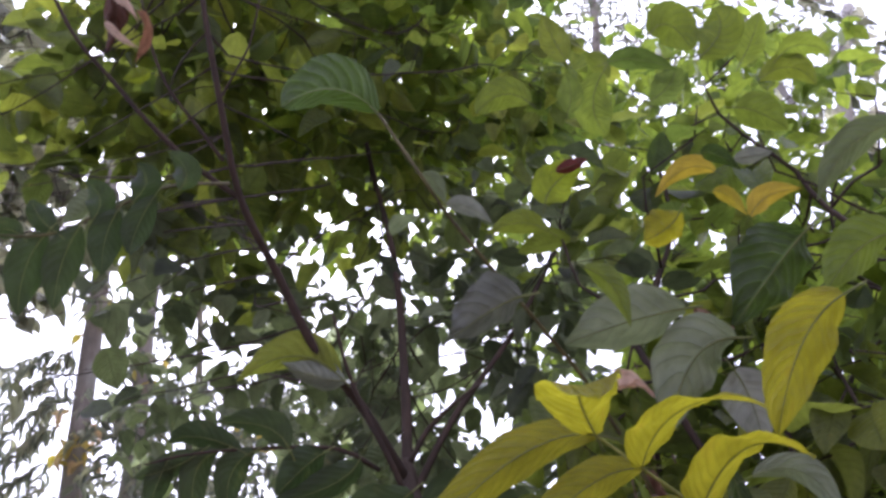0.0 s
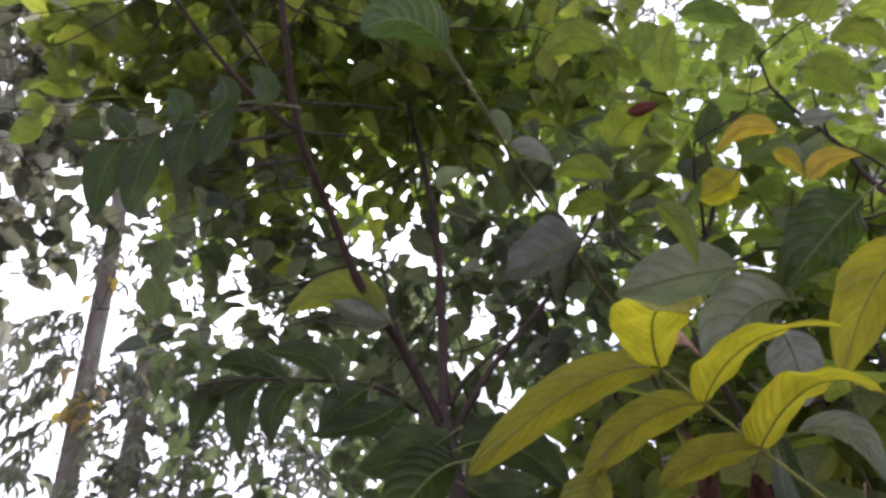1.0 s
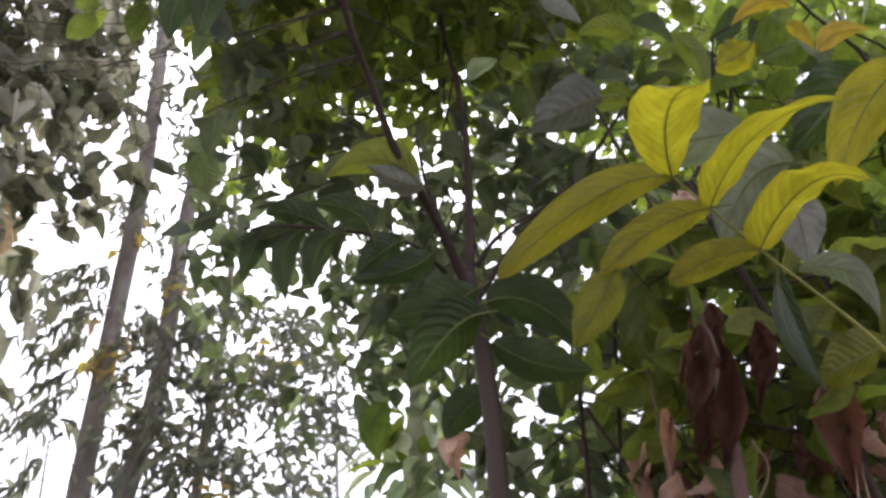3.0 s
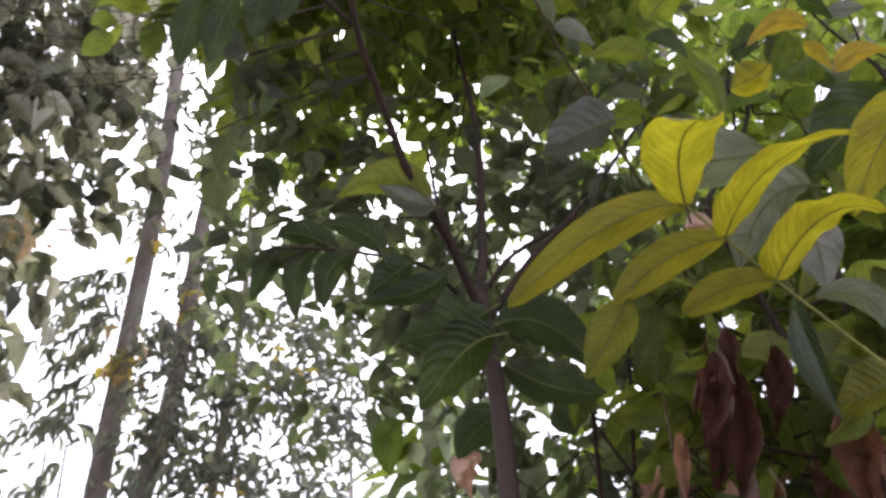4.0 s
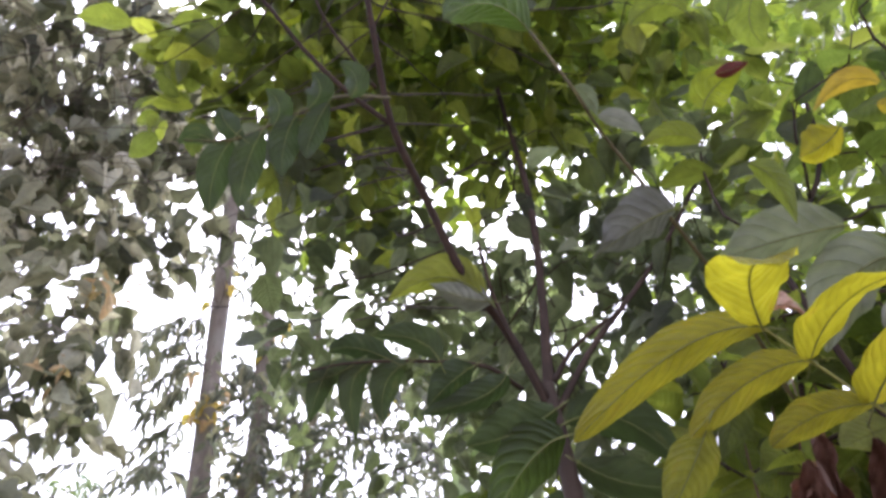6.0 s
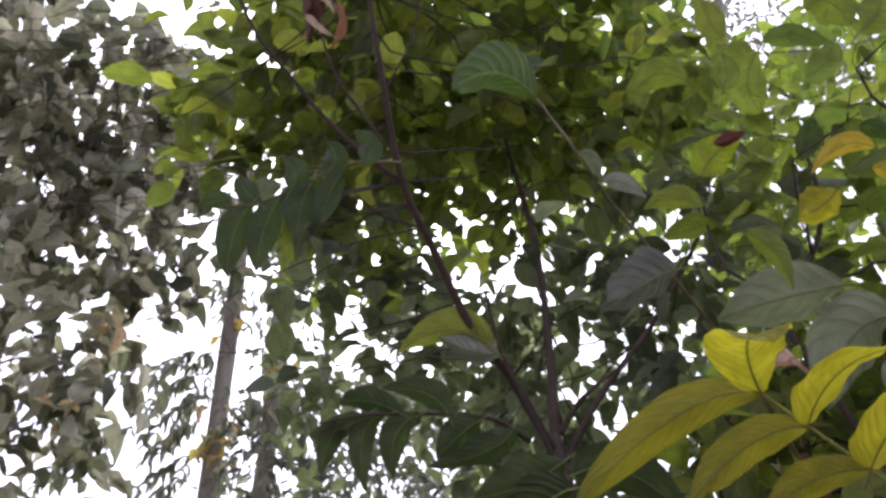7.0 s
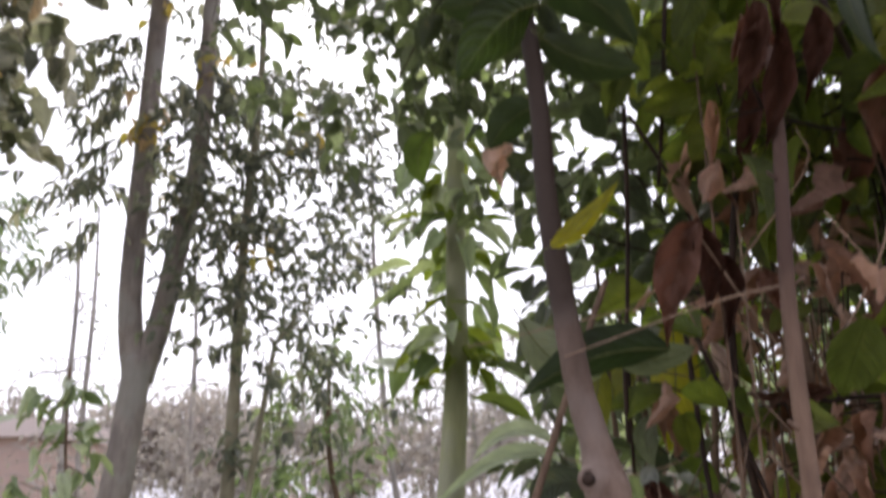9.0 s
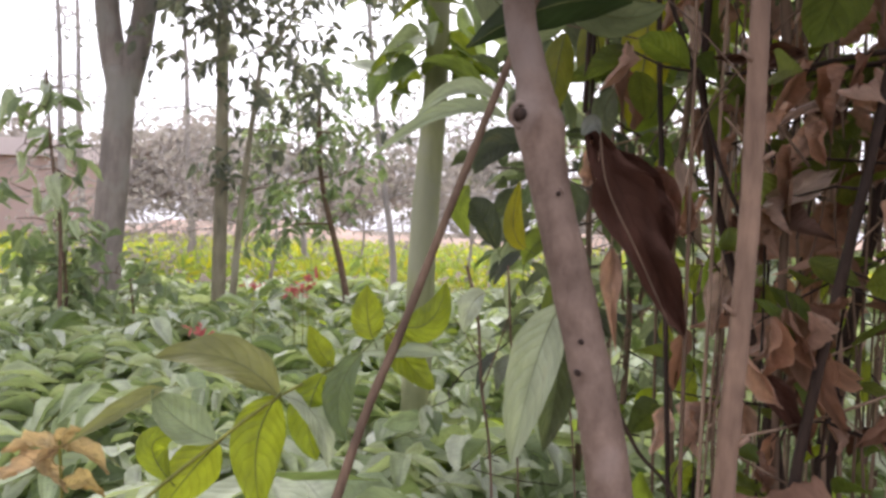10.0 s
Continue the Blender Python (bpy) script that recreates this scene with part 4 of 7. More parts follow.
# leaf tone by room: dark carries the shade inside the crown
rooms = [
    (left_line[3:], clumps(1250, (-0.36, 1.05, 2.55), (0.62, 0.32, 0.32), 44, 0.09), "crown", 0.065),
    (left_line[3:], clumps(420, (-0.46, 0.90, 2.50), (0.24, 0.14, 0.22), 16, 0.08), "crown", 0.068),
    (left_line[1:5], clumps(380, (-0.28, 1.10, 2.13), (0.32, 0.25, 0.20), 22, 0.07), "dark", 0.060),
    (right_line, clumps(670, (-0.05, 1.75, 2.4), (0.70, 0.5, 0.65), 90, 0.07), "dark", 0.058),
    (right_line[2:], clumps(3300, (-0.3, 1.45, 3.2), (1.7, 0.6, 0.5), 140, 0.12), "green", 0.075),
    (left_line[4:], clumps(420, (-0.10, 1.05, 2.68), (0.32, 0.25, 0.26), 20, 0.08), "green", 0.070),
    (side_line, clumps(270, (0.10, 1.75, 2.22), (0.34, 0.3, 0.30), 34, 0.06), "dark", 0.052),
    (right_line[:3], clumps(70, (0.02, 1.30, 2.0), (0.22, 0.16, 0.14), 12, 0.06), "dark", 0.058),
    (side_line, ball_points(45, (0.28, 1.2, 2.15), (0.28, 0.25, 0.3)), "dark", 0.066),
]
for room, (line, targets, tone, size) in enumerate(rooms):
    pos, par = grow(smooth_line(line, 3), targets, 0.05, 9.0, 0.07, 90, wander=0.3)
    g, load, way = branch_mesh(pos, par, 0.0006, 0.32, 0.0018)
    load[: 3 * (len(line) - 1)] = 1e6
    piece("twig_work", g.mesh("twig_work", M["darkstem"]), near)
    b, d, f, ln, wd = twig_leaves(pos, way, load, 6, 3, size, 0.026, 0.8, 0.35, 0.62)
    free = b[:, 1] > np.where(b[:, 0] > 0.02, 0.88, 0.68)
    free &= b[:, 0] > -0.42 * b[:, 1] - 0.02 - 0.25 * ((b[:, 1] < 1.0) & (b[:, 2] > 2.35))
    if room < 3:
        free &= (b[:, 0] < -0.20) | (b[:, 2] > 2.34) | (rng.uniform(0, 1, len(b)) > 0.66)
    free &= leafy(b + d * ln[:, None] * 0.5)
    # the crown ends towards the hedge: open sky beyond its edge
    free &= ~((b[:, 0] > 0.1 + 0.25 * b[:, 1] + 0.1 * np.sin(b[:, 1] * 9 + b[:, 2] * 7)) & (b[:, 2] > 1.43 + 1.10 * b[:, 1]))
    b, d, f, ln, wd = b[free], d[free], f[free], ln[free], wd[free]
    close = b[:, 1] < 1.1
    close &= np.cumsum(close) <= 130
    leaf_set("leaf", b[close], d[close], f[close], ln[close], wd[close], M[tone], near)
    leaf_mass("crown", b[~close], d[~close], f[~close], ln[~close], wd[~close], M[tone + "_many"], near, detail=(6, 4))

# ---- the hedge shrub ----
hedge = thing("hedge_shrub", "dense shrub with oval green leaves and dry brown inner leaves", "shrub")
feet = [(0.40, 1.12), (0.50, 1.05), (0.66, 0.95), (0.55, 1.35), (0.80, 1.2), (0.40, 1.3), (0.95, 1.05), (0.88, 1.45), (0.65, 1.6), (1.15, 1.3), (1.05, 1.7)]
for x, y in feet:
    line = [(x, y, 0.0), (x + rng.normal(0, 0.03), y, 0.6), (x + rng.normal(0, 0.06), y - 0.05, 1.2), (x + rng.normal(0, 0.08), y - 0.1, 1.9)]
    stem("stem", line, 0.009, 0.004, M["darkstem"], hedge, 8, 5, 0.06)
    pos, par = grow(smooth_line(line, 4), np.vstack([ball_points(70, (x, y - 0.05, 1.98 if x > 0.45 else 1.7), (0.28, 0.24, 0.42 if x > 0.45 else 0.25)), ball_points(18, (x, y + 0.1, 1.2), (0.24, 0.2, 0.7))]), 0.05, 9, 0.07, 80)
    g, load, way = branch_mesh(pos, par, 0.0011, 0.42, 0.005)
    load[:12] = 1e6
    piece("twig_work", g.mesh("twig_work", M["darkstem"]), hedge)
    b, d, f, ln, wd = twig_leaves(pos, way, load, 4, 2, 0.085, 0.015, 0.7, 0.35, 0.6)
    luck = rng.uniform(0, 1, len(b))
    dry = (b[:, 2] < 1.62) & (luck < np.where(b[:, 2] < 1.45, 0.5, 0.30))
    keep = (b[:, 1] > np.where(b[:, 2] > 1.5, 0.90, 0.88)) & ((b[:, 2] > 1.45) | (luck < 0.76))
    green, dry = keep & ~dry, keep & dry
    low = green & (b[:, 2] < 1.62) & (b[:, 2] > 1.25)
    green &= ~low
    some = low & (rng.uniform(0, 1, len(b)) < 0.4)
    low &= ~some
    leaf_mass("low_crown", b[low], d[low], f[low], ln[low], wd[low], M["crown_many"], hedge, detail=(6, 4))
    leaf_mass("low_crown", b[some], d[some], f[some], ln[some], wd[some], M["green_many"], hedge, detail=(6, 4))
    leaf_set("leaf", b[green][:40], d[green][:40], f[green][:40], ln[green][:40], wd[green][:40], M["green" if x > 0.75 else "crown"], hedge)
    leaf_mass("crown", b[green][40:], d[green][40:], f[green][40:], ln[green][40:], wd[green][40:], M["green_many" if x > 0.6 else "crown_many"], hedge, detail=(6, 4))
    leaf_set("dry_leaf", b[dry][:30], d[dry][:30] + [0, 0, -1.2], f[dry][:30], ln[dry][:30] * 0.85, wd[dry][:30] * 0.75, M["brown"], hedge, detail=(12, 6), ragged=0.35, fold=0.2, droop=0.5, ripple=0.05, curl=1.9)
    leaf_mass("dry_crown", b[dry][30:], d[dry][30:] + [0, 0, -1.2], f[dry][30:], ln[dry][30:] * 0.85, wd[dry][30:] * 0.75, M["brown_many"], hedge, ragged=0.3, fold=0.2, droop=0.5, ripple=0.05, detail=(6, 4), curl=1.9)

# thin upright shoots inside the shrub
for k in range(95):
    x, y = 0.28 + 1.0 * rng.uniform() ** 0.8, rng.uniform(1.1, 1.9)
    lean = rng.normal(0, 0.08)
    stem("shoot", [(x, y, 0.0), (x + lean * 0.3, y, 0.7), (x + lean, y + rng.normal(0, 0.05), rng.uniform(1.3, 2.0))], rng.uniform(0.0022, 0.0042), 0.0016, M["darkstem" if k % 4 == 0 else "brownstem" if k % 3 == 0 else "stick"], hedge, 6, 4, 0.08)

# dry and fresh leaves hanging among the shoots at breast height
n = 95
base = rng.uniform((0.30, 0.93, 0.55), (1.0, 1.35, 1.45), (n, 3))
leaf_set("dry_leaf", base, rng.normal(0, 0.5, (n, 3)) + [0, 0, -1], rng.normal(0, 0.6, (n, 3)) + [0, -1, 0.2], rng.uniform(0.05, 0.10, n), rng.uniform(0.025, 0.045, n), M["brown"], hedge, detail=(12, 6), ragged=0.3, droop=0.3, curl=1.5)
n = 34
base = rng.uniform((0.36, 1.04, 0.66), (0.86, 1.30, 1.45), (n, 3))
leaf_set("dry_leaf", base, rng.normal(0, 0.7, (n, 3)) + [0, 0, -0.8], rng.normal(0, 0.6, (n, 3)) + [0, -1, 0.3], rng.uniform(0.06, 0.11, n), rng.uniform(0.035, 0.06, n), M["brown"], hedge, detail=(20, 10), ragged=0.4, droop=0.4, ripple=0.06, curl=1.9, label="large curled dry leaf")
n = 60
base = rng.uniform((0.20, 1.05, 0.45), (1.1, 1.7, 1.4), (n, 3))
leaf_set("leaf", base, rng.normal(0, 0.7, (n, 3)) + [0, 0, -0.4], rng.normal(0, 0.5, (n, 3)) + [0, 0.3, 0.8], rng.uniform(0.05, 0.09, n), rng.uniform(0.028, 0.045, n), M["bright"], hedge)
n = 70
base = rng.uniform((0.36, 1.35, 0.60), (1.15, 1.9, 1.45), (n, 3))
leaf_set("leaf", base, rng.normal(0, 0.7, (n, 3)) + [0, 0, -0.4], rng.normal(0, 0.5, (n, 3)) + [0, 0.3, 0.8], rng.uniform(0.04, 0.085, n), rng.uniform(0.022, 0.045, n), M["lime"], hedge)
n = 30
base = rng.uniform((0.25, 1.05, 0.55), (1.1, 1.6, 1.45), (n, 3))
leaf_set("leaf", base, rng.normal(0, 0.7, (n, 3)) + [0, 0, -0.4], rng.normal(0, 0.5, (n, 3)) + [0, 0.3, 0.8], rng.uniform(0.06, 0.12, n), rng.uniform(0.03, 0.06, n), M["green"], hedge)

for k in range(150):
    p = rng.uniform((0.26, 0.98, 0.55), (1.0, 1.5, 1.5))
    q = p + unit(rng.normal(0, 1, 3) * [0.7, 0.4, 1.3]) * rng.uniform(0.12, 0.42)
    stem("shoot", [p, 0.5 * (p + q) + rng.normal(0, 0.02, 3), q], 0.0018, 0.0009, M[("stick", "brownstem", "brownstem", "stick", "darkstem")[k % 5]], hedge, 5, 4, 0.08)

# ---- the thicket behind ----
def thicket(label, lo, hi, count, size, feet, tone, margin=0.25):
    root = thing("thicket_shrub", label, "shrub")
    b0 = []
    for x, y in feet:
        line = [(x, y, 0.0), (x + rng.normal(0, 0.05), y, 0.9), (x + rng.normal(0, 0.1), y, 1.8), (x + rng.normal(0, 0.15), y, hi[2] * 0.8)]
        stem("stem", line, 0.010, 0.004, M["stick"], root, 8, 5, 0.06)
        w = 0.5 * (hi[0] - lo[0]) / max(1, len(feet) - 1) + margin
        t = rng.uniform((x - w, y - 0.45, lo[2]), (x + w, y + 0.45, hi[2]), (count // len(feet), 3))
        pos, par = grow(smooth_line(line, 4), t, 0.08, 9, 0.1, 80)
        g, load, way = branch_mesh(pos, par, 0.0010, 0.38, 0.005)
        load[:12] = 1e6
        piece("twig_work", g.mesh("twig_work", M["darkstem"]), root)
        b0.append(twig_leaves(pos, way, load, 4, 2, size, 0.025, 0.7, 0.4, 0.55))
    b, d, f, ln, wd = (np.concatenate([q[k] for q in b0]) for k in range(5))
    ok = leafy(b)
    leaf_mass("crown", b[ok], d[ok], f[ok], ln[ok], wd[ok], M[tone + "_many"], root, detail=(4, 2))


thicket("dense green shrub standing behind the hedge", (0.6, 1.9, 1.55), (2.6, 2.8, 3.0), 1200, 0.10, [(0.75, 2.3), (1.1, 2.4), (1.5, 2.2), (1.9, 2.4), (2.4, 2.2)], "green")
thicket("low leafy shrub filling the foot of the hedge", (0.15, 1.9, 0.05), (2.4, 2.8, 0.95), 480, 0.085, [(0.35, 2.3), (0.6, 2.4), (0.95, 2.3), (1.4, 2.2), (2.0, 2.3)], "cover")
# dark leaf tone here stands for the shaded inside of the hedge
thicket("shrub between the young tree and the hedge, leaves darkened for shade", (0.3, 1.4, 1.5), (1.2, 2.3, 1.98), 640, 0.085, [(0.45, 1.75), (0.7, 1.8), (1.0, 1.7)], "dark")
thicket("leafy shrub between the pale trunk and the hedge", (0.03, 1.8, 0.7), (0.42, 2.6, 1.95), 680, 0.085, [(0.25, 2.2)], "dark", 0.02)
thicket("tall green shrub rising behind the young tree", (0.2, 2.6, 3.4), (1.8, 3.6, 5.0), 850, 0.11, [(0.5, 3.2), (0.9, 3.2), (1.3, 3.1), (1.7, 3.0)], "green")

cane = thing("tan_cane", "straight brown woody cane rising beside the shrub", "stem")
cane_line = [(0.256, 0.880, 0.000), (0.262, 0.880, 0.462), (0.265, 0.880, 0.742), (0.278, 0.880, 0.993), (0.282, 0.880, 1.260), (0.297, 0.880, 1.463), (0.302, 0.885, 1.581), (0.304, 0.890, 1.67)]
stem("cane", cane_line, 0.0125, 0.0052, M["canebark"], cane, 12, 8, 0.05)
for k, z in enumerate([0.2, 0.39, 0.52, 0.66, 0.79, 0.91, 1.05, 1.14, 1.29, 1.41]):
    c = [np.interp(z, [p[2] for p in cane_line], [p[a] for p in cane_line]) for a in (0, 1)]
    r = 0.0126 - 0.0048 * z
    geo = Geo()
    tube(geo, [(*c, z - 0.008), (*c, z), (*c, z + 0.008)], [r, r * 1.08, r], None, 12)
    tube(geo, [(c[0] + 0.004 * (-1) ** k, c[1] - 0.004, z), (c[0] + 0.017 * (-1) ** k, c[1] - 0.006, z + 0.010)], r * 0.4, r * 0.25, 8)
    piece("node", geo.mesh("node", M["canebark"]), cane, "swollen stem node with bud")
stick = thing("leaning_stick", "thin dark brown stick leaning in front of the leaves", "stick")
stem("stem", [(-0.300, 0.900, 0.000), (-0.121, 1.000, 0.677), (-0.055, 1.050, 0.877), (0.056, 1.100, 1.192), (0.125, 1.130, 1.371)], 0.0062, 0.0045, M["stick"], stick, 10, 8, 0.05)

# ---- ground cover ----
def arch_spray(at, yaw, reach, height, pairs):
    """Places of the leaflets on one arching compound leaf, and its stalk line."""
    ahead = np.array([math.cos(yaw), math.sin(yaw), 0.0])
    side = np.array([-math.sin(yaw), math.cos(yaw), 0.0])
    rise = lambda q: height * (1.75 * q - 0.8 * q * q)
    line = [np.asarray(at) + ahead * reach * q + np.array([0, 0, rise(q)]) for q in np.linspace(0, 1, 6)]
    base, way, face, size = [], [], [], []
    for k, q in enumerate(np.linspace(0.36, 1.0, pairs)):
        p = np.asarray(at) + ahead * reach * q + np.array([0, 0, rise(q)])
        for sgn in (1, -1) if k < pairs - 1 else (0,):
            base.append(p)
            way.append(ahead * (0.5 if sgn else 1.0) + side * sgn * 0.9 + np.array([0, 0, -0.22]) + rng.normal(0, 0.12, 3))
            face.append(np.array([0, 0, 1.0]) + side * sgn * 0.25 + rng.normal(0, 0.22, 3))
            size.append(rng.uniform(0.75, 1.15))
    return line, np.array(base), np.array(way), np.array(face), np.array(size)


cover = tagged(new("ground_cover"), "carpet of broad light-green leaves covering the ground", "ground cover", kind="stuff")
stalks, lots = Geo(), []
for k in range(1350):
    y = 1.5 + 8.5 * rng.uniform() ** 1.15
    x = rng.uniform(-0.95 * y - 0.6, 0.5 * y + 0.4)
    if math.hypot(x - 0.2, y - 0.9) < 0.5:
        continue
    hump = 0.30 + 0.07 * math.sin(x * 2.1 + y * 1.3) + 0.05 * math.sin(x * 5 - y * 3.7)
    line, b, w, f, q = arch_spray((x, y, 0.0), rng.uniform(0, 2 * math.pi), rng.uniform(0.22, 0.42), hump * rng.uniform(0.75, 1.35), 5)
    tube(stalks, line, 0.003, 0.0012, 4)
    lots.append((b, w, f, q * rng.uniform(0.13, 0.28)))
b, w, f, q = (np.concatenate([e[k] for e in lots]) for k in range(4))
leaf_mass("cover_leaves", b, w, f, q, q * rng.uniform(0.34, 0.5, len(q)), M["cover_many"], cover, "oval", (6, 4))
# longer feathered fronds arching out of the carpet
lots = []
for k in range(120):
    y = rng.uniform(1.9, 5.0)
    x = rng.uniform(-0.8 * y, -0.1 * y)
    line, b, w, f, q = arch_spray((x, y, 0.0), rng.uniform(0, 2 * math.pi), rng.uniform(0.40, 0.62), rng.uniform(0.36, 0.52), 9)
    tube(stalks, line, 0.0035, 0.0014, 4)
    lots.append((b, w, f, q * rng.uniform(0.15, 0.20)))
b, w, f, q = (np.concatenate([e[k] for e in lots]) for k in range(4))
leaf_mass("frond_leaves", b, w, f, q, q * rng.uniform(0.24, 0.32, len(q)), M["cover_many"], cover, "lance", (6, 4))
# low leaves take a darker green, standing for shade in the gaps
n = 4600
cx, cy = rng.uniform(-8, 3, n), 1.3 + 8.5 * rng.uniform(0, 1, n)
base = np.stack([cx, cy, 0.32 * rng.uniform(0.1, 1.0, n)], -1)
leaf_mass("low_leaves", base, rng.normal(0, 1, (n, 3)) * [1, 1, 0.3], rng.normal(0, 0.4, (n, 3)) + [0, -0.1, 1], rng.uniform(0.07, 0.14, n), rng.uniform(0.04, 0.08, n), M["green_many"], cover, "heart", (4, 2))
for k in range(0, n, 5):
    tube(stalks, [(base[k][0] + 0.02, base[k][1], 0.0), base[k] * [1, 1, 0.5], base[k]], 0.002, 0.0012, 4)
tagged(piece("cover_stalks", stalks.mesh("cover_stalks", M["rachis"]), cover), kind="stuff")

# nearer plants, each with its own leaflets
for kind in range(3):
    plant = thing("leafy_plant", "low plant with arching sprays of light-green leaflets", "plant", "low leafy plants by the hedge")
    for yaw in np.linspace(0, 2 * math.pi, 4, endpoint=False):
        line, b, w, f, q = arch_spray((0, 0, 0), yaw + rng.uniform(-0.4, 0.4), rng.uniform(0.2, 0.34), rng.uniform(0.32, 0.45), 4)
        stem("stalk", line, 0.003, 0.0015, M["rachis"], plant, 6, 3)
        leaf_set("leaflet", b, w, f, q * 0.13, q * 0.05, M["cover"], plant, "oval", (6, 4), kinds=3)
    spots = [(-0.55, 1.55), (-1.0, 1.7), (-0.15, 1.75), (-1.5, 2.0), (-0.6, 2.05), (0.15, 1.45), (-1.1, 2.3), (-0.2, 2.4), (-1.9, 2.5), (-0.75, 2.7), (-1.4, 2.8), (-0.4, 2.95), (-2.2, 3.0), (-1.0, 3.2), (-1.8, 3.4)][kind::3]
    plant.location = (*spots[0], 0)
    for x, y in spots[1:]:
        copy_thing(plant, pose(x, y, 0, 0, 0, rng.uniform(0, 360)))

# ---- twig with the ribbed leaf ----
vine = thing("ribbed_leaf_twig", "thin green twig ending in one large ribbed leaf", "twig")
stem("stalk", [(0.058, 0.575, 2.020), (0.093, 0.596, 1.946), (0.119, 0.642, 1.916), (0.171, 0.714, 1.867), (0.205, 0.769, 1.841), (0.254, 0.848, 1.800), (0.298, 0.934, 1.748), (0.355, 1.046, 1.659)], 0.0016, 0.0030, M["twig"], vine, 8, 6, 0.04)
bent_leaf("leaf", (0.056, 0.573, 2.022), (0.020, 0.512, 2.001), (-0.024, 0.475, 1.946), 0.060, (-0.07, 0.42, 0.90), M["grey2"], vine, "oval", 0.3, 0.03, 1, label="large ribbed green leaf")
bent_leaf("leaf", (0.094, 0.596, 1.947), (0.108, 0.603, 1.937), (0.114, 0.616, 1.918), 0.018, (0.00, 0.50, 0.87), M["grey"], vine, "lance", 0.15, 0.03, 2)
bent_leaf("leaf", (0.115, 0.616, 1.918), (0.138, 0.620, 1.913), (0.159, 0.631, 1.897), 0.021, (0.03, 0.51, 0.86), M["pale"], vine, "lance", 0.15, 0.03, 3, label="pale leaf underside")
bent_leaf("leaf", (0.182, 0.695, 1.842), (0.145, 0.700, 1.832), (0.090, 0.713, 1.806), 0.068, (0.10, 0.48, 0.87), M["ashen"], vine, "lance", 0.3, 0.08, 4, label="pale crumpled leaf", ragged=0.15)

# ---- leaves of the hedge that stand out ----
bent_leaf("leaf", (0.208, 0.572, 1.866), (0.221, 0.562, 1.881), (0.250, 0.552, 1.894), 0.042, (0.10, 0.50, 0.86), M["lime"], hedge, "oval", 0.1, 0.03, 5)
bent_leaf("leaf_tip", (0.222, 0.549, 1.886), (0.237, 0.548, 1.888), (0.254, 0.547, 1.893), 0.014, (0.11, 0.49, 0.86), M["red_tip"], hedge, "oval", 0.15, 0.03, 6, label="dark red scorched leaf tip")
bent_leaf("leaf", (0.427, 0.681, 1.962), (0.392, 0.677, 1.968), (0.355, 0.693, 1.946), 0.027, (0.20, 0.49, 0.85), M["yellow"], hedge, "lance", 0.2, 0.03, 7)
bent_leaf("leaf", (0.460, 0.714, 1.916), (0.485, 0.702, 1.932), (0.523, 0.701, 1.934), 0.030, (0.26, 0.50, 0.82), M["yellow"], hedge, "lance", 0.2, 0.03, 8)
bent_leaf("leaf", (0.422, 0.694, 1.944), (0.440, 0.700, 1.936), (0.456, 0.714, 1.917), 0.019, (0.24, 0.51, 0.83), M["yellow"], hedge, "lance", 0.2, 0.03, 9)
bent_leaf("leaf", (0.380, 0.705, 1.929), (0.363, 0.715, 1.916), (0.334, 0.721, 1.907), 0.048, (0.19, 0.53, 0.83), M["sprig"], hedge, "round", 0.3, 0.08, 10)
bent_leaf("leaf", (0.370, 0.768, 1.839), (0.302, 0.772, 1.834), (0.228, 0.781, 1.822), 0.076, (0.15, 0.59, 0.79), M["grey"], hedge, "oval", 0.15, 0.05, 11)
bent_leaf("leaf", (0.422, 0.792, 1.805), (0.370, 0.804, 1.789), (0.334, 0.849, 1.727), 0.084, (0.20, 0.61, 0.77), M["grey"], hedge, "oval", 0.2, 0.06, 12)
bent_leaf("leaf", (0.416, 0.814, 1.775), (0.430, 0.836, 1.744), (0.437, 0.865, 1.703), 0.062, (0.24, 0.63, 0.74), M["pale"], hedge, "oval", 0.15, 0.05, 13)
bent_leaf("leaf", (0.223, 0.544, 1.770), (0.245, 0.556, 1.753), (0.255, 0.577, 1.724), 0.022, (0.14, 0.57, 0.81), M["bright"], hedge, "lance", 0.35, 0.03, 14)
bent_leaf("leaf", (0.412, 0.525, 1.698), (0.374, 0.546, 1.670), (0.345, 0.587, 1.613), 0.054, (0.28, 0.59, 0.76), M["sprig"], hedge, "oval", 0.1, 0.05, 15)
bent_leaf("leaf", (0.510, 0.570, 1.776), (0.473, 0.576, 1.768), (0.439, 0.595, 1.741), 0.051, (0.32, 0.52, 0.79), M["bright"], hedge, "oval", 0.15, 0.03, 16)
bent_leaf("leaf", (0.554, 0.551, 1.888), (0.502, 0.563, 1.872), (0.467, 0.589, 1.836), 0.036, (0.32, 0.46, 0.83), M["dark"], hedge, "lance", 0.15, 0.03, 17)
bent_leaf("leaf", (0.519, 0.728, 1.894), (0.482, 0.749, 1.866), (0.424, 0.784, 1.817), 0.091, (0.27, 0.54, 0.80), M["grey2"], hedge, "oval", 0.25, 0.08, 18)
bent_leaf("leaf", (0.257, 0.527, 2.010), (0.247, 0.513, 2.030), (0.239, 0.498, 2.050), 0.030, (0.11, 0.41, 0.91), M["bright"], hedge, "oval", 0.15, 0.03, 19)
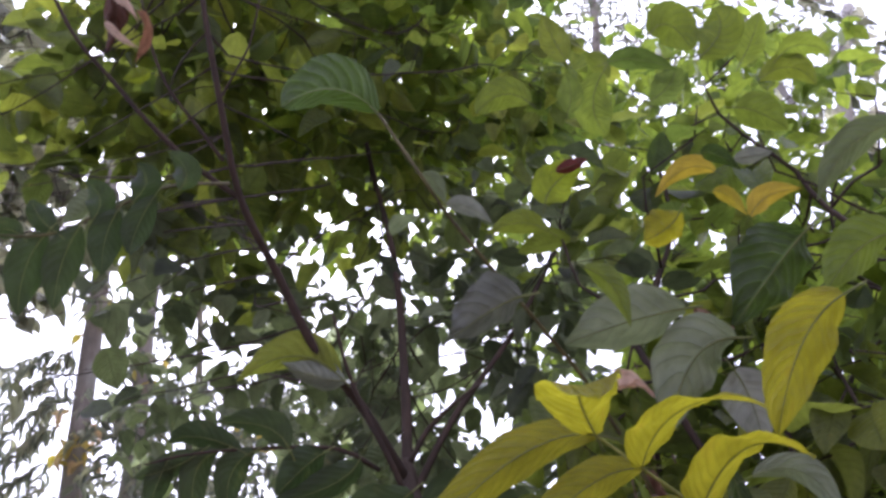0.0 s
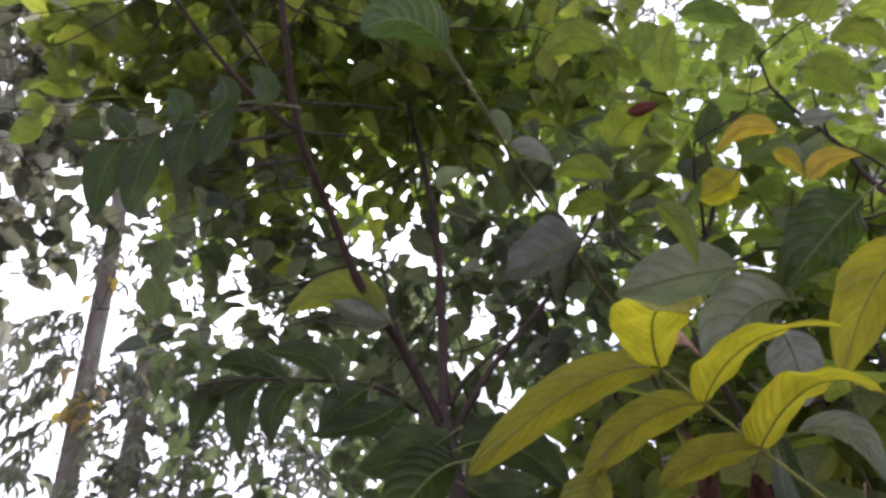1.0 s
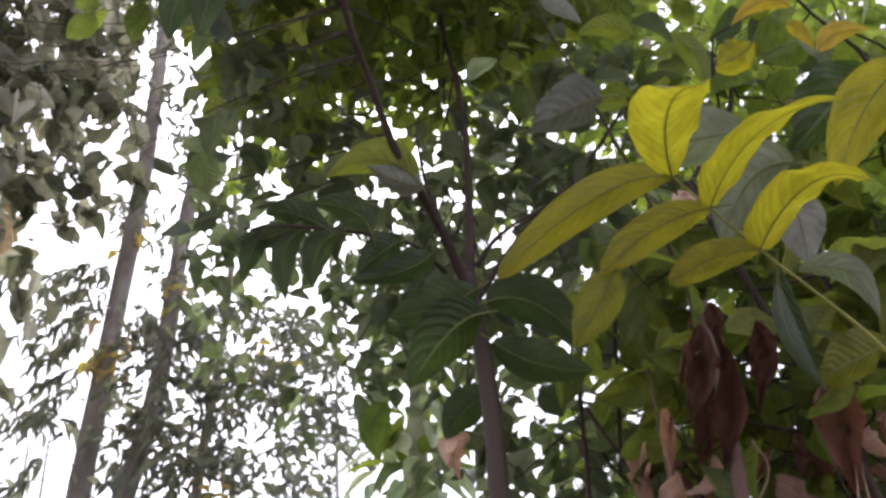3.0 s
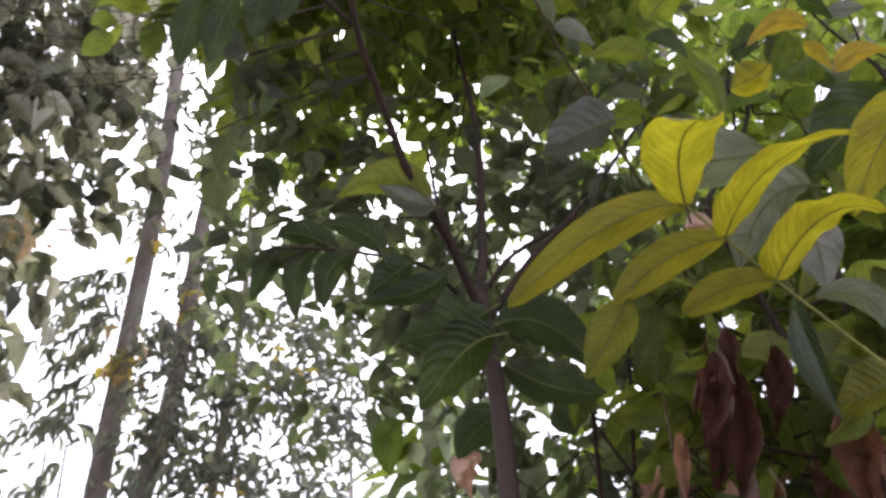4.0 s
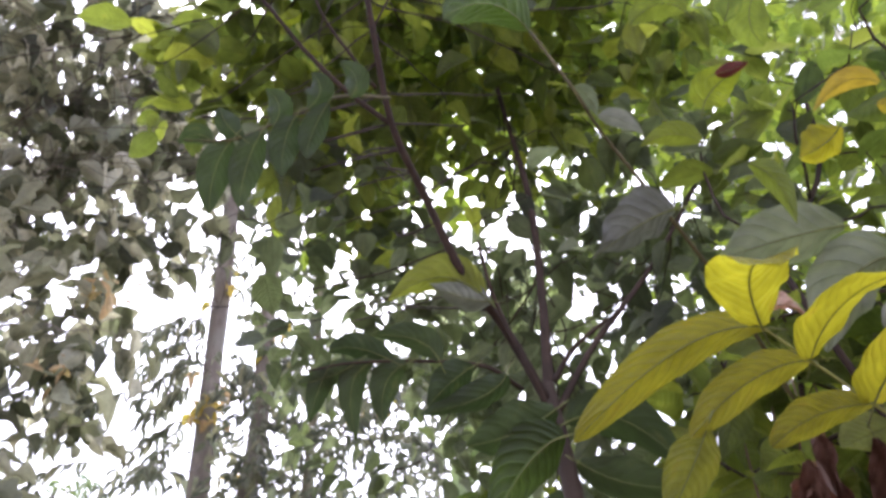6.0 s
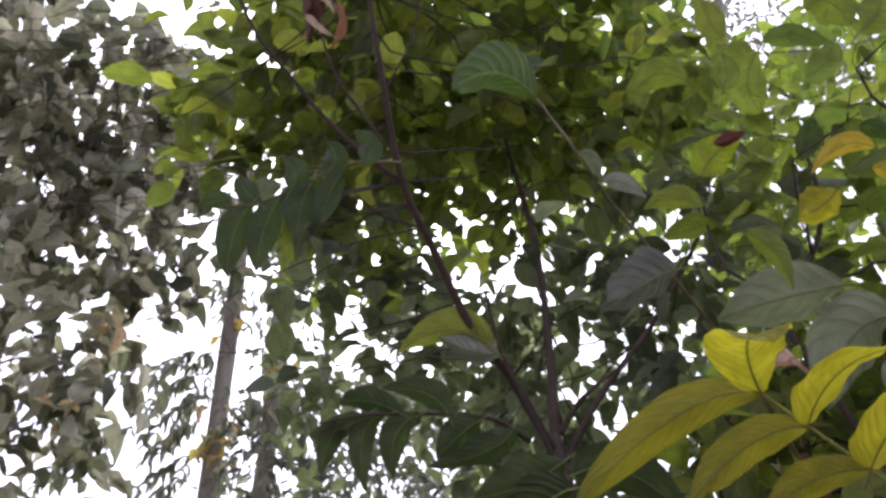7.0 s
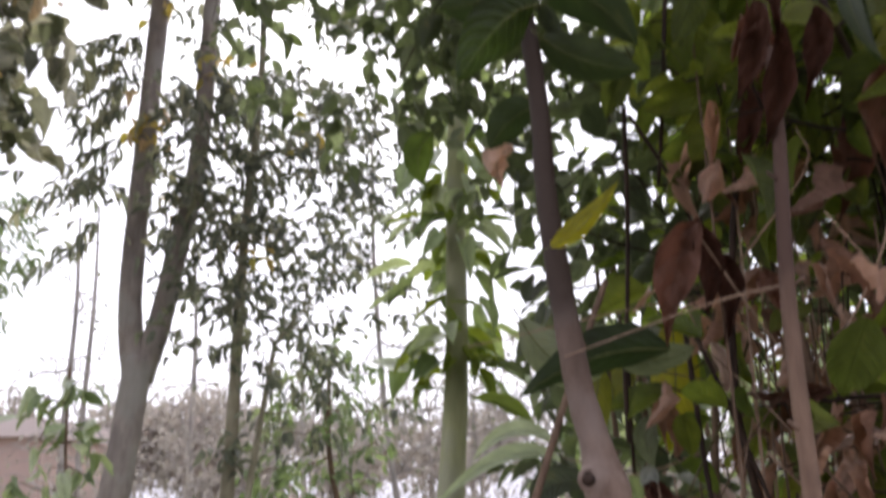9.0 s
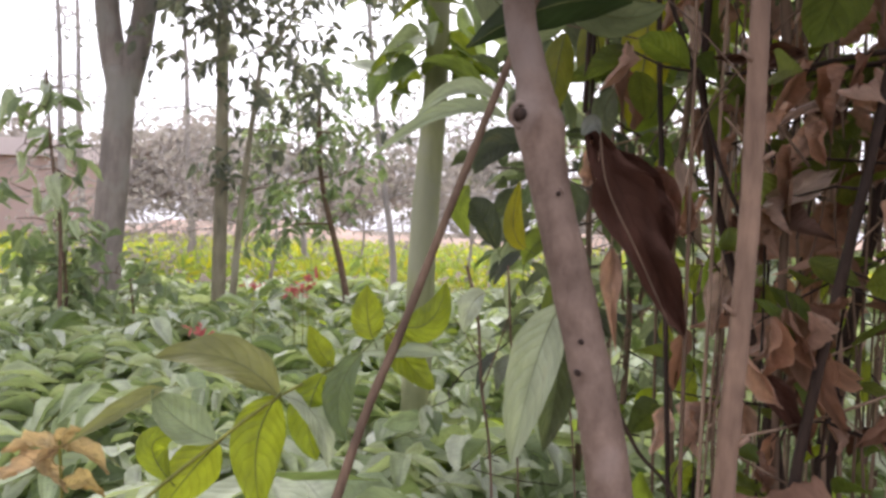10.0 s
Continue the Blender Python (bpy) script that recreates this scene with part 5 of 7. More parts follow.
bent_leaf("leaf", (0.214, 0.549, 1.980), (0.188, 0.542, 1.990), (0.158, 0.551, 1.977), 0.035, (0.07, 0.44, 0.89), M["bright"], hedge, "round", 0.15, 0.03, 20)
bent_leaf("leaf", (0.216, 0.641, 1.884), (0.186, 0.634, 1.894), (0.153, 0.639, 1.888), 0.028, (0.07, 0.53, 0.85), M["bright"], hedge, "lance", 0.15, 0.03, 21)
bent_leaf("leaf", (0.350, 0.594, 2.001), (0.374, 0.585, 2.013), (0.383, 0.573, 2.030), 0.037, (0.19, 0.44, 0.88), M["green"], hedge, "round", 0.15, 0.03, 22)
bent_leaf("leaf", (0.397, 0.630, 1.950), (0.415, 0.634, 1.946), (0.437, 0.644, 1.930), 0.021, (0.23, 0.48, 0.85), M["grey2"], hedge, "lance", 0.15, 0.03, 23)
bent_leaf("leaf", (0.436, 0.645, 1.947), (0.458, 0.645, 1.947), (0.479, 0.644, 1.948), 0.021, (0.25, 0.48, 0.84), M["pale"], hedge, "lance", 0.15, 0.03, 24)
bent_leaf("leaf", (0.306, 0.552, 2.026), (0.339, 0.553, 2.025), (0.379, 0.563, 2.010), 0.026, (0.17, 0.42, 0.89), M["green"], hedge, "lance", 0.15, 0.03, 25)
bent_leaf("leaf", (0.355, 0.538, 2.045), (0.377, 0.535, 2.050), (0.397, 0.552, 2.025), 0.048, (0.20, 0.40, 0.90), M["bright"], hedge, "round", 0.15, 0.03, 26)
bent_leaf("leaf", (0.405, 0.556, 2.019), (0.429, 0.542, 2.039), (0.424, 0.528, 2.059), 0.054, (0.23, 0.40, 0.89), M["bright"], hedge, "round", 0.15, 0.03, 27)
bent_leaf("leaf", (0.441, 0.605, 1.985), (0.467, 0.611, 1.977), (0.495, 0.624, 1.959), 0.043, (0.26, 0.45, 0.86), M["bright"], hedge, "oval", 0.15, 0.03, 28)
bent_leaf("leaf", (0.472, 0.590, 2.007), (0.507, 0.585, 2.013), (0.532, 0.598, 1.994), 0.032, (0.28, 0.42, 0.87), M["bright"], hedge, "oval", 0.15, 0.03, 29)
bent_leaf("leaf", (0.454, 0.577, 2.024), (0.469, 0.564, 2.042), (0.483, 0.547, 2.066), 0.037, (0.25, 0.40, 0.88), M["green"], hedge, "oval", 0.15, 0.03, 30)
bent_leaf("leaf", (0.492, 0.570, 2.017), (0.518, 0.565, 2.024), (0.547, 0.573, 2.013), 0.028, (0.28, 0.40, 0.87), M["green"], hedge, "oval", 0.15, 0.03, 31)
bent_leaf("leaf", (0.251, 0.558, 1.967), (0.257, 0.546, 1.983), (0.254, 0.534, 2.000), 0.028, (0.12, 0.44, 0.89), M["green"], hedge, "oval", 0.15, 0.03, 32)
bent_leaf("leaf", (0.306, 0.579, 2.039), (0.291, 0.600, 2.011), (0.302, 0.619, 1.984), 0.043, (0.14, 0.45, 0.88), M["green"], hedge, "round", 0.15, 0.03, 33)
bent_leaf("dry_leaf", (0.281, 0.846, 1.787), (0.306, 0.844, 1.789), (0.330, 0.855, 1.773), 0.030, (0.15, 0.63, 0.76), M["brown"], hedge, "oval", 0.4, 0.1, 34, curl=1.72)
bent_leaf("dry_leaf", (0.413, 0.859, 1.887), (0.432, 0.873, 1.867), (0.460, 0.878, 1.861), 0.022, (0.22, 0.59, 0.78), M["brown"], hedge, "lance", 0.4, 0.1, 35, curl=1.45)
bent_leaf("leaf", (0.383, 0.780, 1.644), (0.437, 0.780, 1.637), (0.453, 0.785, 1.580), 0.034, (0.25, 0.55, 0.80), M["grey"], hedge, "lance", 0.2, 0.03, 174, label="arching leaf with a pale rim")
bent_leaf("leaf", (0.455, 0.790, 1.556), (0.414, 0.790, 1.536), (0.372, 0.790, 1.520), 0.062, (0.25, 0.58, 0.78), M["sprig2"], hedge, "round", 0.15, 0.04, 175)
bent_leaf("leaf", (0.355, 0.780, 1.627), (0.352, 0.780, 1.560), (0.376, 0.785, 1.500), 0.022, (0.20, 0.60, 0.77), M["deep"], hedge, "lance", 0.2, 0.03, 176)
bent_leaf("leaf", (0.153, 0.647, 1.579), (0.135, 0.665, 1.550), (0.110, 0.686, 1.516), 0.044, (0.12, 0.61, 0.78), M["sprig2"], hedge, "oval", 0.1, 0.04, 36)
bent_leaf("leaf", (0.038, 0.907, 1.351), (0.077, 0.903, 1.376), (0.118, 0.892, 1.424), 0.028, (0.07, 0.68, 0.73), M["sprig"], hedge, "lance", 0.25, 0.03, 37)
bent_leaf("leaf", (0.203, 1.122, 1.269), (0.101, 1.116, 1.259), (-0.000, 1.123, 1.208), 0.074, (0.08, 0.76, 0.64), M["deep"], hedge, "lance", 0.2, 0.03, 38)
bent_leaf("dry_leaf", (0.239, 1.039, 1.425), (0.207, 1.055, 1.360), (0.193, 1.083, 1.265), 0.065, (-0.21, -0.96, -0.17), M["russet"], hedge, "oval", 0.35, 0.12, 39, label="large curled brown leaf", curl=1.27, ragged=0.15)
bent_leaf("dry_leaf", (0.235, 1.040, 1.421), (0.252, 1.057, 1.367), (0.246, 1.076, 1.304), 0.041, (-0.25, -0.95, -0.17), M["brown2"], hedge, "oval", 0.35, 0.12, 40, curl=1.0, ragged=0.15)
bent_leaf("dry_leaf", (0.268, 1.061, 1.385), (0.280, 1.079, 1.329), (0.270, 1.097, 1.268), 0.048, (-0.27, -0.96, -0.11), M["brown2"], hedge, "oval", 0.35, 0.12, 41, curl=1.63, ragged=0.15)
bent_leaf("dry_leaf", (0.325, 1.073, 1.365), (0.334, 1.081, 1.340), (0.351, 1.090, 1.316), 0.041, (-0.32, -0.94, -0.12), M["russet"], hedge, "round", 0.35, 0.12, 42, curl=1.36, ragged=0.15)
bent_leaf("dry_leaf", (0.341, 1.029, 1.649), (0.327, 1.051, 1.577), (0.311, 1.070, 1.515), 0.042, (-0.30, -0.89, -0.35), M["brown2"], hedge, "oval", 0.2, 0.06, 43, curl=1.09)
bent_leaf("dry_leaf", (0.334, 1.000, 1.735), (0.339, 1.017, 1.687), (0.351, 1.035, 1.636), 0.058, (-0.30, -0.84, -0.44), M["russet"], hedge, "oval", 0.4, 0.15, 44, curl=1.72, ragged=0.2)
bent_leaf("dry_leaf", (0.500, 1.156, 1.630), (0.513, 1.179, 1.562), (0.486, 1.206, 1.472), 0.071, (-0.41, -0.87, -0.27), M["russet"], hedge, "oval", 0.4, 0.15, 45, curl=1.45, ragged=0.2)
bent_leaf("dry_leaf", (0.317, 0.926, 1.598), (0.299, 0.921, 1.604), (0.283, 0.927, 1.589), 0.030, (-0.30, -0.88, -0.37), M["russet"], hedge, "oval", 0.4, 0.15, 46, curl=1.18, ragged=0.2)
bent_leaf("dry_leaf", (0.318, 0.926, 1.600), (0.308, 0.931, 1.586), (0.302, 0.940, 1.568), 0.027, (-0.31, -0.88, -0.35), M["brown"], hedge, "oval", 0.4, 0.15, 47, curl=1.81, ragged=0.2)
bent_leaf("dry_leaf", (0.319, 0.926, 1.600), (0.332, 0.932, 1.589), (0.341, 0.942, 1.571), 0.023, (-0.33, -0.88, -0.35), M["russet"], hedge, "oval", 0.4, 0.15, 48, curl=1.54, ragged=0.2)
bent_leaf("dry_leaf", (0.317, 0.924, 1.603), (0.303, 0.914, 1.619), (0.290, 0.910, 1.625), 0.023, (-0.31, -0.87, -0.38), M["brown"], hedge, "oval", 0.4, 0.15, 49, curl=1.27, ragged=0.2)
bent_leaf("dry_leaf", (0.265, 0.804, 1.594), (0.267, 0.830, 1.552), (0.251, 0.861, 1.502), 0.038, (-0.29, -0.92, -0.26), M["brown2"], hedge, "oval", 0.3, 0.1, 50, curl=1.0, ragged=0.15)
bent_leaf("dry_leaf", (0.293, 0.817, 1.573), (0.297, 0.852, 1.517), (0.284, 0.893, 1.452), 0.045, (-0.32, -0.92, -0.21), M["brown2"], hedge, "oval", 0.3, 0.1, 51, curl=1.63, ragged=0.15)
bent_leaf("dry_leaf", (0.363, 0.884, 1.637), (0.369, 0.910, 1.596), (0.358, 0.946, 1.538), 0.041, (-0.36, -0.90, -0.26), M["brown2"], hedge, "oval", 0.3, 0.1, 52, curl=1.36, ragged=0.15)
bent_leaf("dry_leaf", (0.447, 0.923, 1.576), (0.456, 0.956, 1.524), (0.473, 1.000, 1.453), 0.063, (-0.42, -0.89, -0.18), M["russet"], hedge, "oval", 0.3, 0.1, 53, curl=1.09, ragged=0.15)
bent_leaf("dry_leaf", (0.281, 0.791, 1.615), (0.286, 0.807, 1.589), (0.292, 0.824, 1.562), 0.031, (-0.31, -0.90, -0.30), M["brown2"], hedge, "oval", 0.3, 0.1, 54, curl=1.72, ragged=0.15)
bent_leaf("leaf", (0.374, 0.807, 1.667), (0.387, 0.843, 1.609), (0.423, 0.880, 1.550), 0.025, (0.27, 0.59, 0.76), M["grey2"], hedge, "lance", 0.2, 0.03, 55)
bent_leaf("leaf", (0.250, 1.147, 1.748), (0.273, 1.158, 1.720), (0.300, 1.176, 1.673), 0.050, (0.14, 0.57, 0.81), M["bright"], hedge, "oval", 0.15, 0.03, 56)
bent_leaf("leaf", (0.376, 1.207, 1.762), (0.365, 1.219, 1.721), (0.350, 1.235, 1.668), 0.026, (0.18, 0.58, 0.80), M["bright"], hedge, "lance", 0.15, 0.03, 57)
bent_leaf("leaf", (0.221, 1.152, 1.562), (0.277, 1.153, 1.576), (0.332, 1.160, 1.568), 0.044, (0.16, 0.62, 0.77), M["dark"], hedge, "lance", 0.15, 0.03, 58)
bent_leaf("leaf", (0.067, 1.185, 1.411), (0.084, 1.189, 1.402), (0.033, 1.184, 1.403), 0.032, (0.06, 0.70, 0.71), M["grey"], hedge, "lance", 0.15, 0.03, 59)
bent_leaf("dry_leaf", (0.146, 1.051, 1.104), (0.201, 1.054, 0.999), (0.264, 1.056, 0.866), 0.072, (-0.14, -0.99, 0.08), M["brown2"], hedge, "oval", 0.15, 0.18, 60, label="long dark withered leaf", curl=0.8, ragged=0.3)
bent_leaf("dry_leaf", (0.181, 1.074, 1.078), (0.223, 1.076, 1.020), (0.242, 1.076, 0.948), 0.050, (-0.16, -0.98, 0.06), M["brown2"], hedge, "oval", 0.2, 0.1, 61, curl=0.6, ragged=0.2)
bent_leaf("dry_leaf", (0.154, 1.062, 1.089), (0.149, 1.060, 1.049), (0.145, 1.060, 1.043), 0.031, (-0.09, -1.00, 0.03), M["brown"], hedge, "oval", 0.3, 0.15, 62, curl=1.36, ragged=0.2)
bent_leaf("dry_leaf", (0.223, 1.087, 1.060), (0.244, 1.088, 1.034), (0.259, 1.088, 0.981), 0.038, (-0.18, -0.98, 0.04), M["russet"], hedge, "oval", 0.3, 0.15, 63, curl=1.09, ragged=0.25)
bent_leaf("dry_leaf", (0.272, 1.111, 1.043), (0.274, 1.110, 0.995), (0.253, 1.108, 0.988), 0.029, (-0.21, -0.97, 0.09), M["brown"], hedge, "oval", 0.3, 0.15, 64, curl=1.72, ragged=0.25)
bent_leaf("dry_leaf", (0.138, 1.030, 1.091), (0.150, 1.032, 1.105), (0.158, 1.032, 1.092), 0.019, (-0.09, -0.99, -0.04), M["pale"], hedge, "lance", 0.3, 0.1, 65)
bent_leaf("dry_leaf", (0.186, 1.102, 0.965), (0.185, 1.100, 0.911), (0.194, 1.100, 0.840), 0.029, (-0.12, -0.98, 0.17), M["brown"], hedge, "lance", 0.4, 0.15, 66, curl=1.18)
bent_leaf("dry_leaf", (0.483, 1.182, 1.157), (0.441, 1.178, 1.152), (0.377, 1.172, 1.118), 0.038, (-0.34, -0.94, -0.05), M["brownpale"], hedge, "oval", 0.3, 0.12, 67, curl=1.81, ragged=0.1)
bent_leaf("dry_leaf", (0.453, 1.189, 1.140), (0.432, 1.186, 1.102), (0.383, 1.181, 1.050), 0.055, (-0.33, -0.94, -0.01), M["brown"], hedge, "oval", 0.4, 0.15, 68, curl=1.54, ragged=0.1)
bent_leaf("dry_leaf", (0.377, 1.170, 1.025), (0.423, 1.174, 1.044), (0.476, 1.180, 1.074), 0.045, (-0.32, -0.94, 0.04), M["brownpale"], hedge, "oval", 0.2, 0.1, 69, curl=1.27)
bent_leaf("dry_leaf", (0.510, 1.232, 1.027), (0.481, 1.228, 0.989), (0.453, 1.225, 0.931), 0.058, (-0.35, -0.93, 0.09), M["brown"], hedge, "oval", 0.3, 0.12, 70, curl=1.0)
bent_leaf("dry_leaf", (0.402, 1.119, 0.897), (0.387, 1.117, 0.856), (0.357, 1.114, 0.835), 0.043, (-0.30, -0.93, 0.22), M["brown"], hedge, "oval", 0.3, 0.12, 71, curl=1.63)
bent_leaf("dry_leaf", (0.410, 1.140, 0.894), (0.440, 1.141, 0.821), (0.484, 1.143, 0.745), 0.063, (-0.34, -0.91, 0.25), M["brown"], hedge, "oval", 0.35, 0.14, 72, curl=1.36, ragged=0.15)
bent_leaf("dry_leaf", (0.378, 1.145, 0.816), (0.408, 1.147, 0.776), (0.448, 1.149, 0.713), 0.040, (-0.31, -0.91, 0.28), M["brown2"], hedge, "lance", 0.4, 0.14, 73, curl=1.09)
bent_leaf("dry_leaf", (0.297, 1.270, 1.306), (0.311, 1.270, 1.259), (0.296, 1.268, 1.219), 0.038, (-0.21, -0.97, -0.14), M["brownpale"], hedge, "oval", 0.4, 0.15, 74, curl=1.72)
bent_leaf("dry_leaf", (0.330, 1.320, 1.173), (0.331, 1.319, 1.132), (0.336, 1.318, 1.086), 0.027, (-0.22, -0.98, -0.02), M["brown"], hedge, "lance", 0.4, 0.15, 75, curl=1.45)
bent_leaf("dry_leaf", (0.300, 1.315, 1.098), (0.317, 1.316, 1.040), (0.303, 1.313, 0.999), 0.040, (-0.21, -0.98, 0.05), M["brownpale"], hedge, "oval", 0.4, 0.15, 76, curl=1.18)
bent_leaf("dry_leaf", (0.415, 1.323, 0.977), (0.382, 1.319, 0.951), (0.350, 1.316, 0.934), 0.032, (-0.25, -0.96, 0.12), M["brownpale"], hedge, "lance", 0.4, 0.15, 77, curl=1.81)
bent_leaf("dry_leaf", (0.391, 1.320, 0.944), (0.364, 1.316, 0.885), (0.362, 1.315, 0.836), 0.048, (-0.24, -0.95, 0.18), M["brownpale"], hedge, "oval", 0.4, 0.15, 78, curl=1.54)
bent_leaf("leaf", (0.270, 1.420, 1.385), (0.266, 1.417, 1.259), (0.246, 1.412, 1.152), 0.082, (0.15, 0.97, 0.21), M["sprig"], hedge, "oval", 0.1, 0.03, 79)
bent_leaf("leaf", (0.309, 1.473, 1.356), (0.311, 1.471, 1.281), (0.321, 1.471, 1.234), 0.041, (0.17, 0.96, 0.22), M["bright"], hedge, "oval", 0.1, 0.03, 80)
bent_leaf("leaf", (0.182, 1.411, 1.337), (0.180, 1.410, 1.283), (0.163, 1.407, 1.229), 0.043, (0.08, 0.97, 0.23), M["sprig2"], hedge, "oval", 0.1, 0.03, 81)
bent_leaf("leaf", (0.123, 1.075, 0.894), (0.096, 1.071, 0.822), (0.072, 1.066, 0.705), 0.060, (-0.02, -0.71, 0.70), M["cover"], hedge, "oval", 0.25, 0.06, 82)
bent_leaf("leaf", (0.122, 1.094, 0.854), (0.124, 1.092, 0.793), (0.110, 1.090, 0.718), 0.045, (-0.04, -0.70, 0.71), M["dark"], hedge, "oval", 0.25, 0.06, 83)
bent_leaf("leaf", (0.082, 1.143, 0.961), (0.066, 1.142, 0.989), (0.073, 1.144, 1.047), 0.027, (-0.00, 1.00, 0.01), M["sprig"], hedge, "oval", 0.15, 0.03, 84)
bent_leaf("leaf", (0.046, 1.190, 0.959), (0.022, 1.189, 1.003), (0.006, 1.188, 1.017), 0.043, (0.04, -0.79, 0.61), M["dark"], hedge, "round", 0.15, 0.03, 85)
bent_leaf("leaf", (0.094, 1.197, 1.096), (0.042, 1.193, 1.095), (0.012, 1.189, 1.056), 0.051, (0.02, -0.82, 0.57), M["dark"], hedge, "oval", 0.15, 0.03, 86)
bent_leaf("leaf", (0.051, 1.144, 1.125), (-0.024, 1.138, 1.129), (-0.118, 1.128, 1.067), 0.027, (0.08, -0.83, 0.55), M["cover"], hedge, "lance", 0.3, 0.03, 87)
bent_leaf("leaf", (0.047, 1.194, 1.151), (-0.014, 1.189, 1.167), (-0.072, 1.183, 1.124), 0.029, (0.07, -0.84, 0.54), M["cover"], hedge, "lance", 0.3, 0.03, 88)
bent_leaf("leaf", (0.020, 1.293, 1.187), (-0.031, 1.290, 1.219), (-0.079, 1.285, 1.225), 0.032, (0.07, -0.85, 0.52), M["green"], hedge, "lance", 0.3, 0.03, 89)
bent_leaf("leaf", (0.699, 1.555, 1.242), (0.653, 1.550, 1.236), (0.614, 1.546, 1.206), 0.066, (-0.32, -0.78, 0.54), M["dark"], hedge, "oval", 0.15, 0.03, 90)
bent_leaf("leaf", (0.004, 1.175, 1.327), (0.065, 1.178, 1.256), (0.132, 1.184, 1.265), 0.078, (-0.00, 0.72, 0.70), M["dark"], hedge, "oval", 0.1, 0.03, 91)
bent_leaf("leaf", (0.109, 1.204, 1.322), (0.185, 1.209, 1.273), (0.259, 1.216, 1.290), 0.072, (0.08, 0.71, 0.70), M["dark"], hedge, "oval", 0.1, 0.03, 92)
bent_leaf("leaf", (0.136, 1.356, 1.287), (0.125, 1.353, 1.226), (0.119, 1.351, 1.153), 0.050, (0.05, 0.98, 0.20), M["sprig2"], hedge, "oval", 0.1, 0.03, 93)
bent_leaf("leaf", (0.103, 1.403, 1.290), (0.078, 1.400, 1.252), (0.098, 1.400, 1.190), 0.052, (-0.01, -0.86, 0.52), M["dark"], hedge, "oval", 0.1, 0.03, 94)
bent_leaf("leaf", (0.232, 1.412, 1.204), (0.210, 1.410, 1.185), (0.174, 1.407, 1.188), 0.043, (-0.09, -0.83, 0.55), M["green"], hedge, "oval", 0.1, 0.03, 95)
bent_leaf("leaf", (0.292, 1.317, 1.196), (0.259, 1.314, 1.191), (0.235, 1.312, 1.179), 0.032, (-0.14, -0.83, 0.54), M["green"], hedge, "oval", 0.1, 0.03, 96)
bent_leaf("leaf", (0.389, 1.375, 1.183), (0.406, 1.377, 1.201), (0.418, 1.378, 1.193), 0.033, (-0.22, -0.81, 0.54), M["green"], hedge, "oval", 0.1, 0.03, 97)
bent_leaf("leaf", (0.655, 1.399, 1.209), (0.604, 1.394, 1.194), (0.569, 1.392, 1.200), 0.046, (-0.33, -0.77, 0.55), M["green"], hedge, "oval", 0.1, 0.03, 98)
bent_leaf("leaf", (0.627, 1.450, 1.317), (0.639, 1.451, 1.354), (0.666, 1.454, 1.372), 0.078, (-0.35, -0.80, 0.49), M["green"], hedge, "oval", 0.1, 0.03, 99)
bent_leaf("leaf", (-0.002, 1.338, 1.050), (-0.014, 1.336, 1.014), (0.001, 1.337, 0.972), 0.033, (0.06, -0.79, 0.61), M["green"], hedge, "oval", 0.15, 0.05, 100)
bent_leaf("leaf", (0.110, 1.348, 1.053), (0.089, 1.346, 1.035), (0.063, 1.344, 1.039), 0.037, (-0.01, -0.80, 0.60), M["cover"], hedge, "oval", 0.15, 0.05, 101)
bent_leaf("leaf", (0.134, 1.348, 0.977), (0.104, 1.346, 0.967), (0.084, 1.343, 0.932), 0.041, (-0.02, -0.78, 0.63), M["green"], hedge, "oval", 0.15, 0.05, 102)
bent_leaf("leaf", (0.144, 1.351, 1.054), (0.162, 1.352, 1.029), (0.154, 1.350, 0.986), 0.037, (-0.06, -0.79, 0.61), M["dark"], hedge, "oval", 0.15, 0.05, 103)
bent_leaf("leaf", (0.029, 1.337, 0.887), (0.008, 1.335, 0.869), (-0.003, 1.333, 0.826), 0.038, (0.04, -0.74, 0.67), M["cover"], hedge, "oval", 0.15, 0.05, 104)
bent_leaf("leaf", (0.158, 1.349, 0.908), (0.136, 1.347, 0.890), (0.116, 1.344, 0.855), 0.033, (-0.04, -0.75, 0.66), M["bright"], hedge, "oval", 0.15, 0.05, 105)
bent_leaf("leaf", (0.216, 1.361, 1.203), (0.200, 1.359, 1.168), (0.210, 1.359, 1.125), 0.040, (-0.09, -0.83, 0.55), M["dark"], hedge, "oval", 0.15, 0.05, 106)
bent_leaf("leaf", (0.253, 1.362, 1.126), (0.283, 1.365, 1.119), (0.306, 1.366, 1.085), 0.037, (-0.14, -0.81, 0.57), M["green"], hedge, "oval", 0.15, 0.05, 107)
bent_leaf("leaf", (0.411, 1.532, 1.335), (0.393, 1.530, 1.320), (0.400, 1.530, 1.286), 0.032, (0.22, 0.95, 0.23), M["lime"], hedge, "oval", 0.15, 0.05, 108)
bent_leaf("leaf", (0.434, 1.535, 1.375), (0.426, 1.533, 1.346), (0.442, 1.534, 1.317), 0.028, (0.24, 0.94, 0.24), M["lime"], hedge, "oval", 0.15, 0.05, 109)
bent_leaf("leaf", (0.345, 1.524, 1.275), (0.365, 1.526, 1.284), (0.379, 1.527, 1.266), 0.028, (0.20, 0.96, 0.21), M["lime"], hedge, "oval", 0.15, 0.05, 110)
bent_leaf("leaf", (0.391, 1.521, 0.936), (0.377, 1.519, 0.916), (0.385, 1.519, 0.887), 0.021, (0.22, 0.98, -0.05), M["lime"], hedge, "oval", 0.15, 0.05, 111)
